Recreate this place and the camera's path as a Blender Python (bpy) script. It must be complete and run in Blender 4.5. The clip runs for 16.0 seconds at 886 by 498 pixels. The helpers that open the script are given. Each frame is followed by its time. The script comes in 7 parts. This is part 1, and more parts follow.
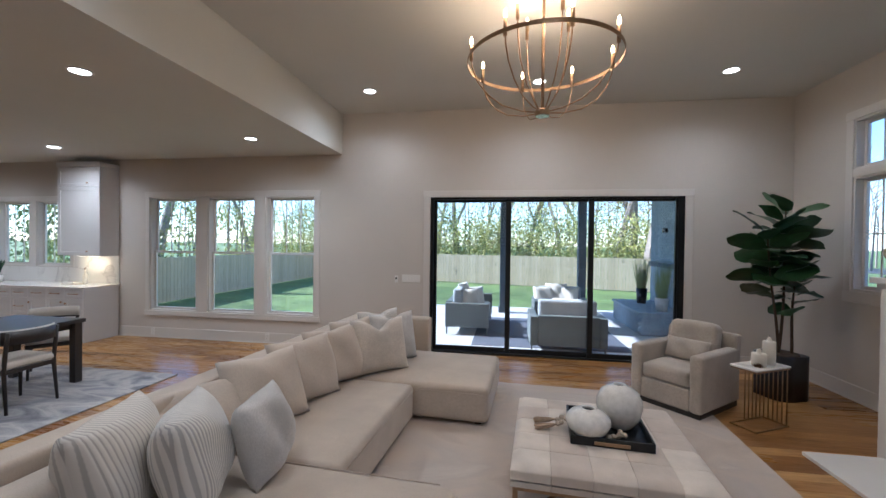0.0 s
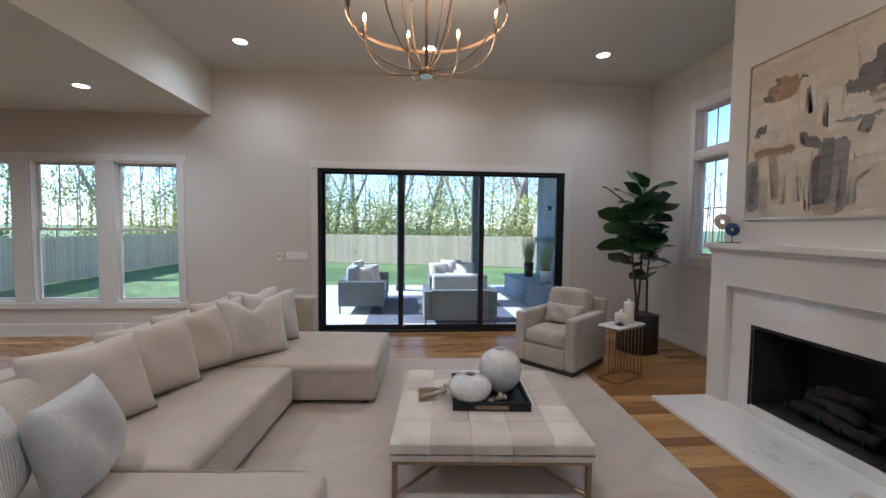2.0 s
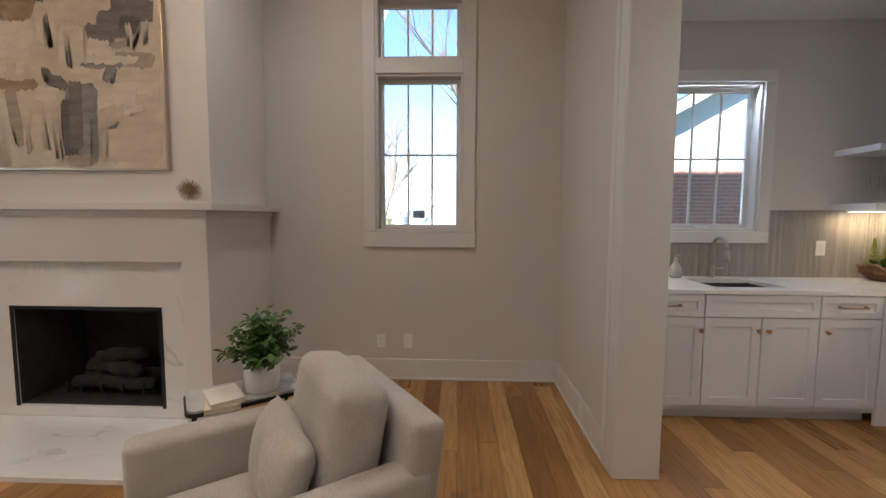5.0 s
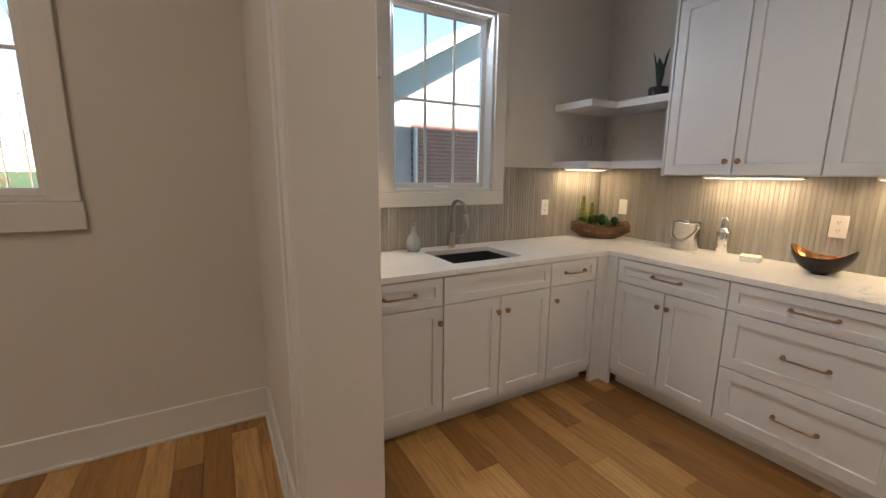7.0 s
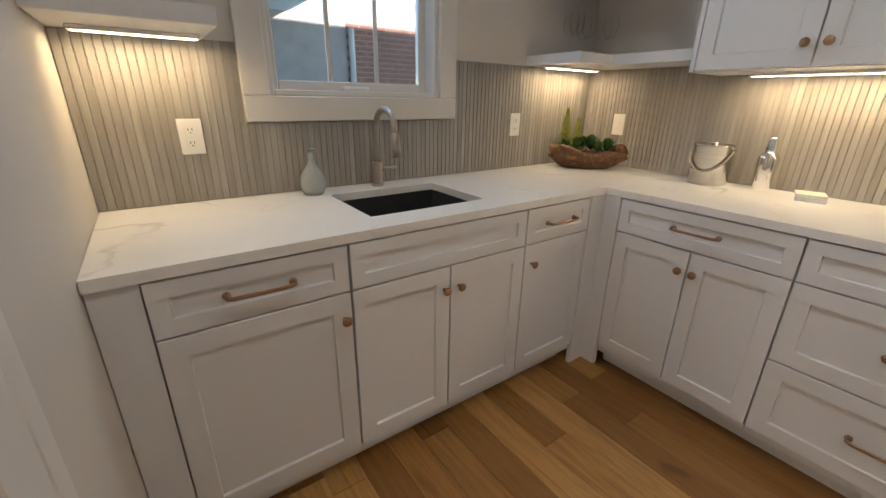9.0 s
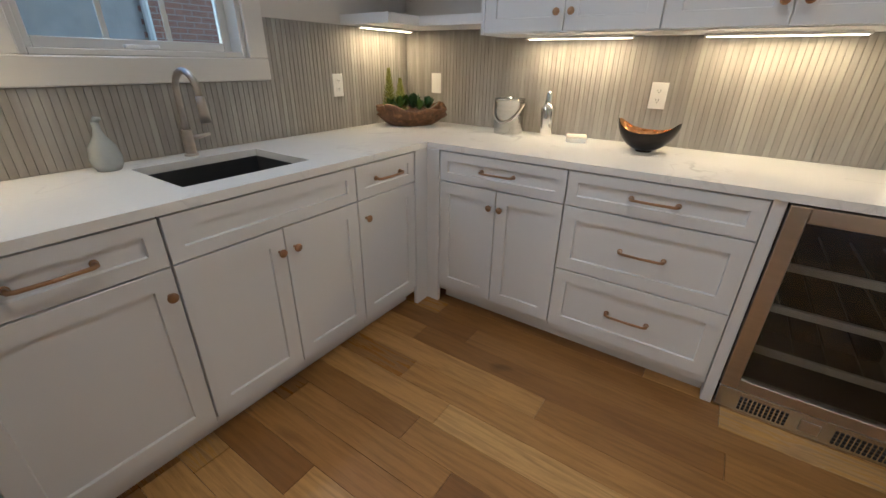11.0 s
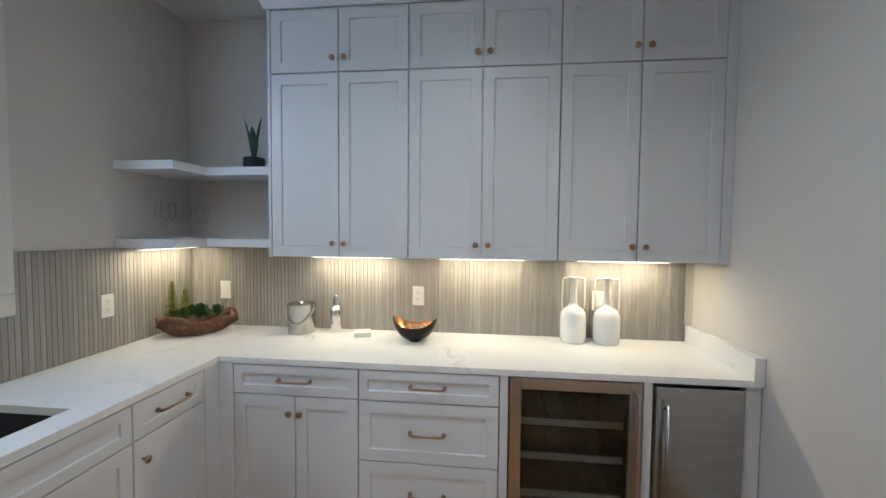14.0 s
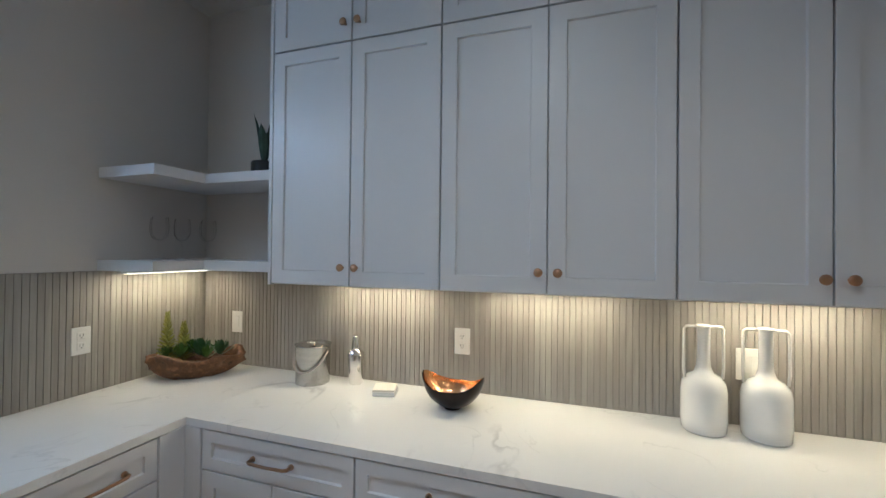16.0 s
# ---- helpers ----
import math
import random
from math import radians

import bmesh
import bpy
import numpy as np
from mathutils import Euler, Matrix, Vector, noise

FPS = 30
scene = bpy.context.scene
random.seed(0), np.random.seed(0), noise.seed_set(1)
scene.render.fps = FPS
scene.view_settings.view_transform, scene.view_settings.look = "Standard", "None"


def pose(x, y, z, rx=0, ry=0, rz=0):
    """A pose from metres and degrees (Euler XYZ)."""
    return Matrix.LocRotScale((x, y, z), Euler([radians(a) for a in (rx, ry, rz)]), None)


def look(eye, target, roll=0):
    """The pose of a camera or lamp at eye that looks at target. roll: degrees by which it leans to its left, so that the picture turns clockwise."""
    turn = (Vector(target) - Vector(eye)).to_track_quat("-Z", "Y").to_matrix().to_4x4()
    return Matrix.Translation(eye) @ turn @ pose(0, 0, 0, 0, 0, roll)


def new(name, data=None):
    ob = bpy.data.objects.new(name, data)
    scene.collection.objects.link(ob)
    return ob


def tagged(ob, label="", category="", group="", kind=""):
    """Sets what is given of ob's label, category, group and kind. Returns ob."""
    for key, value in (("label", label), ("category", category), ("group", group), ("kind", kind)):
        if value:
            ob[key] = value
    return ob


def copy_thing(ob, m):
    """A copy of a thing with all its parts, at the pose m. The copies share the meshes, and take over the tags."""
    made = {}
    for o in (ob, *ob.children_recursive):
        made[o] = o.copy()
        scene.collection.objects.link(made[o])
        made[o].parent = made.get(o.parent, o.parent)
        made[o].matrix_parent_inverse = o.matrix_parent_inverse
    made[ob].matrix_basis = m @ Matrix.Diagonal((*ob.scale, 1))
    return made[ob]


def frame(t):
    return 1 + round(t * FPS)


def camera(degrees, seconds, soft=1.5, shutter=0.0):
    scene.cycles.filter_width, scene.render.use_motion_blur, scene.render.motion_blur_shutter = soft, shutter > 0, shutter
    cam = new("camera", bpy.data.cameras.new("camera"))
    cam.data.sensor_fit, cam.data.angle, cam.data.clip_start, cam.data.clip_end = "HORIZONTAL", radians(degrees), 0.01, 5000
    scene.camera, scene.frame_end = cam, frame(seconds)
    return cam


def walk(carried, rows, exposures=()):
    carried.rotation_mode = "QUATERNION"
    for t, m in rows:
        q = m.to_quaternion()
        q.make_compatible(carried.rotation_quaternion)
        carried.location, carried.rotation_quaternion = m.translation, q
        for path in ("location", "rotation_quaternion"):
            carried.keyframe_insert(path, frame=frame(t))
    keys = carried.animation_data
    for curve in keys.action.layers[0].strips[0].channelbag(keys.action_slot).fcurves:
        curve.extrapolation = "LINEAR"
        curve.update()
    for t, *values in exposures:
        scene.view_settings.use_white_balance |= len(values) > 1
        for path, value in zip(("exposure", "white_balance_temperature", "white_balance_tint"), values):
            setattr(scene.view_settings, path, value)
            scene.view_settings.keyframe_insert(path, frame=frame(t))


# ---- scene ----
cam = camera(95.3, 16.0)
PATH = [
    (0, (0.98, -1.16, 1.693), (0.67, 0.816, 1.669), 0.7),
    (0.5, (0.967, -1.115, 1.685), (0.627, 0.856, 1.679), 0.7),
    (1, (0.986, -1.089, 1.658), (0.695, 0.889, 1.638), 0.7),
    (1.5, (1.034, -1.074, 1.635), (0.877, 0.919, 1.571), 0.6),
    (2, (1.126, -0.971, 1.584), (1.294, 1.019, 1.476), 0.6),
    (2.2, (1.185, -0.918, 1.559), (1.506, 1.053, 1.446), 0.6),
    (2.5, (1.317, -0.869, 1.566), (1.818, 1.062, 1.425), 0.6),
    (3, (1.416, -0.696, 1.538), (2.362, 1.058, 1.367), 0.9),
    (3.5, (1.37, -0.543, 1.513), (2.713, 0.929, 1.332), 1.5),
    (4, (1.339, -0.517, 1.482), (3.036, 0.527, 1.301), 1.6),
    (4.3, (1.376, -0.54, 1.477), (3.208, 0.24, 1.289), 1.3),
    (4.5, (1.38, -0.609, 1.436), (3.284, -0.02, 1.268), 1.6),
    (5, (1.484, -0.787, 1.386), (3.477, -0.717, 1.229), 0.3),
    (5.2, (1.54, -0.868, 1.397), (3.529, -0.969, 1.224), 0.2),
    (7.5, (2.716, -1.629, 1.4), (4.365, -2.678, 0.971), 1.1),
    (8, (3.011, -1.835, 1.324), (4.622, -2.889, 0.782), 1.0),
    (8.2, (3.143, -1.902, 1.29), (4.741, -2.957, 0.711), 1.0),
    (10.5, (3.118, -2.08, 1.279), (4.339, -3.414, 0.424), 0.8),
    (11, (2.961, -2.025, 1.284), (3.977, -3.527, 0.441), 0.9),
    (11.5, (2.858, -1.994, 1.273), (3.668, -3.626, 0.447), 0.8),
    (12, (2.818, -1.946, 1.271), (3.388, -3.699, 0.494), 0.8),
    (12.5, (2.808, -1.902, 1.35), (3.205, -3.727, 0.633), 0.8),
    (13, (2.81, -1.86, 1.46), (3.102, -3.765, 0.924), 0.6),
    (13.5, (2.833, -1.819, 1.519), (3.079, -3.779, 1.208), 0.6),
    (14, (2.842, -1.805, 1.566), (3.063, -3.79, 1.474), 0.5),
    (14.5, (2.826, -1.818, 1.608), (3.057, -3.804, 1.652), 0.5),
    (15, (2.776, -1.996, 1.577), (3.062, -3.973, 1.676), 0.6),
    (15.5, (2.779, -2.262, 1.583), (3.177, -4.219, 1.687), 0.6),
    (16, (2.781, -2.532, 1.554), (3.41, -4.431, 1.573), 0.6),
]
walk(cam, [(t, look(eye, target, roll)) for t, eye, target, roll in PATH], [(0.0, 1.42, 4950, 10), (3.0, 1.47, 4900, 10), (4.0, 1.47, 4980, 12), (5.0, 1.56, 5700, 12), (7.5, 1.48, 6350, 12), (10.5, 1.52, 5700, 8), (12.5, 1.55, 5300, 6), (13.5, 1.62, 5050, 4), (14.5, 1.65, 5000, 4), (16.0, 1.2, 4950, 4)])

# ---- world, sun and sky ----
SUN_EL, SUN_NORTH = 35.0, 0.09
world = bpy.data.worlds.new("sky")
scene.world = world
world.use_nodes = True
wn = world.node_tree.nodes
sky = wn.new("ShaderNodeTexSky")
sky.sky_type, sky.sun_disc = "NISHITA", False
sky.sun_elevation, sky.sun_rotation = radians(SUN_EL), radians(275)
sky.air_density, sky.dust_density, sky.ozone_density = 1.0, 0.1, 3.0
wn["Background"].inputs[1].default_value = 0.15
world.node_tree.links.new(sky.outputs[0], wn["Background"].inputs[0])
sun_lamp = bpy.data.lights.new("sun", "SUN")
sun_lamp.energy, sun_lamp.angle, sun_lamp.color = 5.0, radians(0.6), (1.0, 0.93, 0.82)
sun = new("sun", sun_lamp)
cos_el = math.cos(radians(SUN_EL))
sun.matrix_world = look((-30 * cos_el, 30 * SUN_NORTH * cos_el + 3, 30 * math.sin(radians(SUN_EL))), (0, 3, 0))
CAN_W, BULB_W, STRIP_W = 27.0, 1.5, 0.9
# fill lamp added under the bar window's head, standing in for more sky light
window_lamp = bpy.data.lights.new("bar_window_fill", "AREA")
window_lamp.shape, window_lamp.size, window_lamp.size_y = "RECTANGLE", 0.70, 0.10
window_lamp.energy, window_lamp.color = 2.9, (0.74, 0.86, 1.0)
new("bar_window_fill", window_lamp).matrix_world = look((4.88, -2.815, 2.385), (3.4, -2.815, 1.75))


# ---- materials ----
def nodes_of(name):
    m = bpy.data.materials.new(name)
    m.use_nodes = True
    return m, m.node_tree.nodes, m.node_tree.links, m.node_tree.nodes["Principled BSDF"]


def mix_col(n, l, fac, a, b):
    x = n.new("ShaderNodeMix")
    x.data_type = "RGBA"
    for sock, v in ((x.inputs[0], fac), (x.inputs[6], a), (x.inputs[7], b)):
        if isinstance(v, bpy.types.NodeSocket):
            l.new(v, sock)
        elif isinstance(v, (int, float)):
            sock.default_value = v
        else:
            sock.default_value = (*v, 1)
    return x.outputs[2]


def ramp(n, l, src, stops):
    r = n.new("ShaderNodeValToRGB")
    l.new(src, r.inputs[0])
    while len(r.color_ramp.elements) < len(stops):
        r.color_ramp.elements.new(0.5)
    for e, (p, c) in zip(r.color_ramp.elements, stops):
        e.position, e.color = p, (c, c, c, 1) if isinstance(c, (int, float)) else (*c, 1)
    return r.outputs[0]


def tex(n, l, scale, detail=4.0, stretch=(1, 1, 1), where="Object", distort=0.0, turn=(0, 0, 0)):
    mp = n.new("ShaderNodeMapping")
    mp.inputs[3].default_value = stretch
    mp.inputs[2].default_value = turn
    if where == "World":
        l.new(n.new("ShaderNodeNewGeometry").outputs[0], mp.inputs[0])
    else:
        l.new(n.new("ShaderNodeTexCoord").outputs[3], mp.inputs[0])
    t = n.new("ShaderNodeTexNoise")
    t.inputs["Scale"].default_value, t.inputs["Detail"].default_value = scale, detail
    t.inputs["Distortion"].default_value = distort
    l.new(mp.outputs[0], t.inputs["Vector"])
    return t.outputs[0]


def bumped(n, l, bsdf, height, strength, dist=0.01):
    b = n.new("ShaderNodeBump")
    b.inputs["Strength"].default_value, b.inputs["Distance"].default_value = strength, dist
    l.new(height, b.inputs["Height"])
    l.new(b.outputs[0], bsdf.inputs["Normal"])


def plain(name, col, rough=0.5, metal=0.0, vary=0.06, scale=6.0, grain=120.0, bump=0.05, where="Object", stretch=(1, 1, 1), sheen=0.0, coat=0.0):
    """A surface with broad and fine variation in tone and a fine relief."""
    m, n, l, b = nodes_of(name)
    broad, fine = tex(n, l, scale, 3, stretch, where), tex(n, l, grain, 3, stretch, where)
    dark, light = [c * (1 - vary) for c in col], [min(1, c * (1 + vary)) for c in col]
    c1 = mix_col(n, l, ramp(n, l, broad, [(0.3, 0.0), (0.7, 1.0)]), dark, light)
    c2 = mix_col(n, l, ramp(n, l, fine, [(0.35, 0.0), (0.65, vary * 1.6)]), c1, [c * 0.75 for c in col])
    l.new(c2, b.inputs["Base Color"])
    b.inputs["Roughness"].default_value, b.inputs["Metallic"].default_value = rough, metal
    b.inputs["Sheen Weight"].default_value, b.inputs["Coat Weight"].default_value = sheen, coat
    if bump:
        bumped(n, l, b, fine, bump, 0.004)
    return m


def fabric(name, col, weave=420.0, vary=0.1, bump=0.35, mottled=0.0):
    m, n, l, b = nodes_of(name)
    broad, fine = tex(n, l, 4.0, 4), tex(n, l, weave, 2)
    slub = tex(n, l, 60.0, 3, (1, 5, 1))
    c = mix_col(n, l, ramp(n, l, broad, [(0.3, 0.0), (0.7, 1.0)]), [x * (1 - vary) for x in col], [min(1, x * (1 + vary)) for x in col])
    c = mix_col(n, l, ramp(n, l, slub, [(0.4, 0.0), (0.75, 0.35 + mottled)]), c, [x * 0.7 for x in col])
    c = mix_col(n, l, ramp(n, l, fine, [(0.4, 0.0), (0.7, 0.3)]), c, [x * 0.6 for x in col])
    l.new(c, b.inputs["Base Color"])
    b.inputs["Roughness"].default_value, b.inputs["Sheen Weight"].default_value = 0.95, 0.25
    bumped(n, l, b, fine, bump, 0.002)
    return m


def planked(name, tones, grain_dir=(1.2, 16, 1), rough=0.35, where="World"):
    """Oak boards: a tone of their own from Object Info's Random, with long grain and knots."""
    m, n, l, b = nodes_of(name)
    rnd = n.new("ShaderNodeObjectInfo").outputs["Random"]
    base = ramp(n, l, rnd, [(i / (len(tones) - 1), t) for i, t in enumerate(tones)])
    g = tex(n, l, 3.2, 6, grain_dir, where, 0.8)
    fine = tex(n, l, 22.0, 4, grain_dir, where)
    knots = tex(n, l, 1.6, 2, (1, 3, 1), where, 0.6)
    c = mix_col(n, l, ramp(n, l, g, [(0.4, 0.0), (0.72, 0.5)]), base, [x * 0.55 for x in tones[0]])
    c = mix_col(n, l, ramp(n, l, fine, [(0.5, 0.0), (0.8, 0.22)]), c, [x * 0.42 for x in tones[0]])
    c = mix_col(n, l, ramp(n, l, knots, [(0.68, 0.0), (0.76, 0.6)]), c, [x * 0.35 for x in tones[0]])
    l.new(c, b.inputs["Base Color"])
    l.new(ramp(n, l, g, [(0.2, rough - 0.05), (0.8, rough + 0.13)]), b.inputs["Roughness"])
    bumped(n, l, b, fine, 0.12, 0.003)
    return m


def marble(name, col, vein, scale=1.1, rough=0.12, amount=0.75):
    m, n, l, b = nodes_of(name)
    c = mix_col(n, l, ramp(n, l, tex(n, l, 2.0, 4, where="World"), [(0.3, 0.0), (0.7, 1.0)]), [x * 0.94 for x in col], col)
    for s, w, a in ((scale, 0.012, amount), (scale * 2.3, 0.006, amount * 0.5)):
        v = ramp(n, l, tex(n, l, s, 5, (1, 0.7, 0.8), "World", 1.2, (0.3, 0.5, 0.6)), [(0.5 - w * 2.5, 0.0), (0.5, 1.0), (0.5 + w, 0.0)])
        gate = ramp(n, l, tex(n, l, s * 1.7, 2, where="World"), [(0.5, 0.0), (0.62, a)])
        f = n.new("ShaderNodeMath")
        f.operation = "MULTIPLY"
        l.new(v, f.inputs[0]), l.new(gate, f.inputs[1])
        c = mix_col(n, l, f.outputs[0], c, vein)
    l.new(c, b.inputs["Base Color"])
    b.inputs["Roughness"].default_value = rough
    return m


def abstract(name, stops, scale, stretch, rough=0.95, where="Object", bump=0.3):
    """Soft blotches of several colours: the rugs' patterns."""
    m, n, l, b = nodes_of(name)
    a = tex(n, l, scale, 6, stretch, where, 1.5)
    c = ramp(n, l, a, stops)
    pile = tex(n, l, 220, 2, where=where)
    c = mix_col(n, l, ramp(n, l, pile, [(0.4, 0.0), (0.7, 0.35)]), c, [x * 0.6 for x in stops[0][1]])
    l.new(c, b.inputs["Base Color"])
    b.inputs["Roughness"].default_value, b.inputs["Sheen Weight"].default_value = rough, 0.3
    bumped(n, l, b, pile, bump, 0.004)
    return m


def glow(name, col, strength):
    m, n, l, b = nodes_of(name)
    b.inputs["Emission Color"].default_value, b.inputs["Emission Strength"].default_value = (*col, 1), strength
    b.inputs["Base Color"].default_value = (0.9, 0.9, 0.9, 1)
    return m


def glassy(name, tint=(1, 1, 1), ior=1.45, rough=0.0):
    m, n, l, b = nodes_of(name)
    b.inputs["Base Color"].default_value = (*tint, 1)
    b.inputs["Transmission Weight"].default_value, b.inputs["Roughness"].default_value, b.inputs["IOR"].default_value = 1.0, rough, ior
    return m


M_WALL = plain("wall_paint", (0.60, 0.565, 0.52), 0.75, vary=0.02, scale=1.2, grain=260, bump=0.05, where="World")
M_CEIL = plain("ceiling_paint", (0.62, 0.62, 0.585), 0.8, vary=0.02, scale=1.0, grain=260, bump=0.05, where="World")
M_TRIM = plain("trim_paint", (0.66, 0.635, 0.60), 0.4, vary=0.015, scale=2, grain=200, bump=0.02, where="World")
M_CAB = plain("cabinet_paint", (0.67, 0.67, 0.68), 0.38, vary=0.012, scale=3, grain=300, bump=0.015, where="World")
M_FIREPAINT = plain("mantel_paint", (0.72, 0.685, 0.645), 0.4, vary=0.015, scale=2, grain=220, bump=0.02, where="World")
M_OAK = planked("oak_boards", [(0.225, 0.100, 0.026), (0.35, 0.172, 0.048), (0.45, 0.236, 0.070), (0.58, 0.345, 0.125)])
M_SUBFLOOR = plain("joint_shadow", (0.05, 0.03, 0.015), 0.9)
M_QUARTZ = marble("quartz", (0.80, 0.79, 0.77), (0.42, 0.41, 0.41), 1.2, 0.14, 0.55)
M_MARBLE = marble("marble", (0.80, 0.775, 0.74), (0.45, 0.43, 0.42), 0.9, 0.1, 0.55)
M_BRONZE = plain("brushed_bronze", (0.40, 0.245, 0.145), 0.32, 1.0, 0.08, 20, 300, 0.04)
M_BRASS = plain("aged_brass", (0.34, 0.235, 0.145), 0.38, 1.0, 0.1, 12, 260, 0.04)
M_STEEL = plain("brushed_steel", (0.46, 0.45, 0.43), 0.24, 1.0, 0.08, 3, 160, 0.05, stretch=(1, 1, 14))
M_STEELWARM = plain("fridge_steel", (0.50, 0.44, 0.38), 0.34, 1.0, 0.06, 3, 160, 0.04, stretch=(1, 1, 14))
M_CHROME = plain("polished_steel", (0.72, 0.71, 0.69), 0.1, 1.0, 0.04, 10, 200, 0.0)
M_BLACK = plain("black_metal", (0.012, 0.014, 0.016), 0.4, 0.3, 0.2, 8, 150, 0.03)
# Flat pieces in this near-black stand in for the shade inside holes.
M_HOLESHADE = plain("hole_shade_colour", (0.02, 0.018, 0.016), 0.8)
M_FIREBOX = plain("firebox_brick", (0.035, 0.031, 0.028), 0.9, vary=0.4, scale=9, grain=90, bump=0.4)
M_SINK = plain("sink_composite", (0.05, 0.052, 0.056), 0.4, 0.4, 0.15, 8, 300, 0.05)
M_GLASS = glassy("window_glass")
M_SMOKED = plain("smoked_glass", (0.02, 0.022, 0.022), 0.06, 0.0, 0.05, bump=0)
M_CRYSTAL = glassy("drinking_glass", (1.0, 1.0, 1.0), 1.04)
M_CRYSTAL.node_tree.nodes["Principled BSDF"].inputs["Alpha"].default_value = 0.35
M_PLASTIC = plain("white_plastic", (0.78, 0.77, 0.74), 0.35, vary=0.01, bump=0)
M_CERAMIC = plain("white_ceramic", (0.80, 0.79, 0.76), 0.14, vary=0.02, scale=9, bump=0.02, coat=0.3)
M_SPECKLED = plain("speckled_glaze", (0.70, 0.68, 0.64), 0.25, vary=0.1, scale=26, grain=90, bump=0.25, coat=0.4)
M_GREYGLAZE = plain("grey_glaze", (0.36, 0.385, 0.385), 0.22, vary=0.07, scale=16, bump=0.03)
M_SOFA = fabric("sofa_linen", (0.50, 0.425, 0.345))
M_CHAIR = fabric("chair_tweed", (0.47, 0.415, 0.35), 240, 0.18, 0.5, 0.2)
M_PILLOW = fabric("beige_linen", (0.53, 0.455, 0.375), 380)
M_CHENILLE = fabric("mottled_chenille", (0.58, 0.52, 0.45), 160, 0.22, 0.6, 0.25)
M_PILLOWGREY = fabric("pale_grey_chenille", (0.52, 0.50, 0.475), 160, 0.2, 0.55, 0.2)
M_WAX = plain("candle_wax", (0.78, 0.73, 0.64), 0.5, vary=0.03, bump=0.02)
M_RUG = abstract("living_rug", [(0.3, (0.40, 0.325, 0.265)), (0.45, (0.53, 0.445, 0.37)), (0.56, (0.47, 0.41, 0.36)), (0.72, (0.60, 0.535, 0.465))], 0.9, (1, 1.4, 1))
M_RUGDARK = abstract("dining_rug", [(0.34, (0.10, 0.10, 0.125)), (0.46, (0.33, 0.32, 0.325)), (0.55, (0.52, 0.49, 0.46)), (0.66, (0.24, 0.235, 0.26))], 1.3, (1, 2.2, 1))
M_DARKWOOD = plain("ebonised_wood", (0.022, 0.018, 0.016), 0.38, vary=0.3, scale=4, grain=70, bump=0.1, stretch=(1, 1, 6))
M_LEAF = plain("leaf_dark_green", (0.030, 0.085, 0.030), 0.38, vary=0.35, scale=10, grain=60, bump=0.12)
M_LEAF2 = plain("leaf_bright_green", (0.062, 0.135, 0.022), 0.45, vary=0.35, scale=12, grain=60, bump=0.1)
M_LEAFY = plain("leaf_yellow_green", (0.30, 0.31, 0.06), 0.5, vary=0.3, scale=20, bump=0.05)
M_BARK = plain("bark", (0.27, 0.225, 0.18), 0.9, vary=0.3, scale=8, grain=50, bump=0.5)
M_STEM = plain("plant_stem", (0.075, 0.05, 0.032), 0.8, vary=0.3, scale=20, bump=0.3)
M_POTBLACK = plain("black_pot", (0.012, 0.011, 0.012), 0.35, vary=0.25, scale=14, grain=70, bump=0.35)
M_CONCRETE = plain("pale_cement", (0.50, 0.485, 0.46), 0.7, vary=0.12, scale=12, grain=80, bump=0.15)
M_BURL = plain("burl_wood", (0.155, 0.072, 0.03), 0.6, vary=0.9, scale=24, grain=60, bump=1.0)
M_COPPER = plain("hammered_copper", (0.86, 0.47, 0.21), 0.16, 1.0, 0.12, 40, 60, 0.6)
M_BOWLBLACK = plain("blackened_copper", (0.022, 0.017, 0.015), 0.3, 0.6, 0.2, 20, 80, 0.15)
M_PAPER = plain("paper", (0.72, 0.62, 0.46), 0.8, vary=0.06, scale=10, bump=0.05)
M_BEAD = plain("wooden_bead", (0.50, 0.42, 0.33), 0.6, vary=0.15, scale=30, bump=0.1)
M_TASSEL = plain("jute_tassel", (0.40, 0.30, 0.21), 0.95, vary=0.25, scale=60, grain=250, bump=0.5)
M_AGATE = plain("blue_agate", (0.03, 0.06, 0.20), 0.15, vary=0.5, scale=30, bump=0)
M_AGATEPALE = plain("cream_agate", (0.62, 0.52, 0.40), 0.2, vary=0.25, scale=26, bump=0)
M_STRIP = glow("led_strip", (1.0, 0.80, 0.52), 6.0)
M_CANLIGHT = glow("can_lens", (1.0, 0.9, 0.75), 9.0)
M_BULB = glow("candle_bulb", (1.0, 0.62, 0.28), 5.0)


# ---- mesh helpers ----
def add_box(bm, x0, y0, z0, x1, y1, z1, bev=0.0, seg=1):
    r = bmesh.ops.create_cube(bm, size=1, matrix=Matrix.LocRotScale(((x0 + x1) / 2, (y0 + y1) / 2, (z0 + z1) / 2), None, (abs(x1 - x0), abs(y1 - y0), abs(z1 - z0))))
    if bev:
        edges = list({e for v in r["verts"] for e in v.link_edges})
        bmesh.ops.bevel(bm, geom=edges, offset=bev, segments=seg, profile=0.5, affect="EDGES")
    return bm


def box(x0, y0, z0, x1, y1, z1, bev=0.0, seg=1):
    return add_box(bmesh.new(), x0, y0, z0, x1, y1, z1, bev, seg)


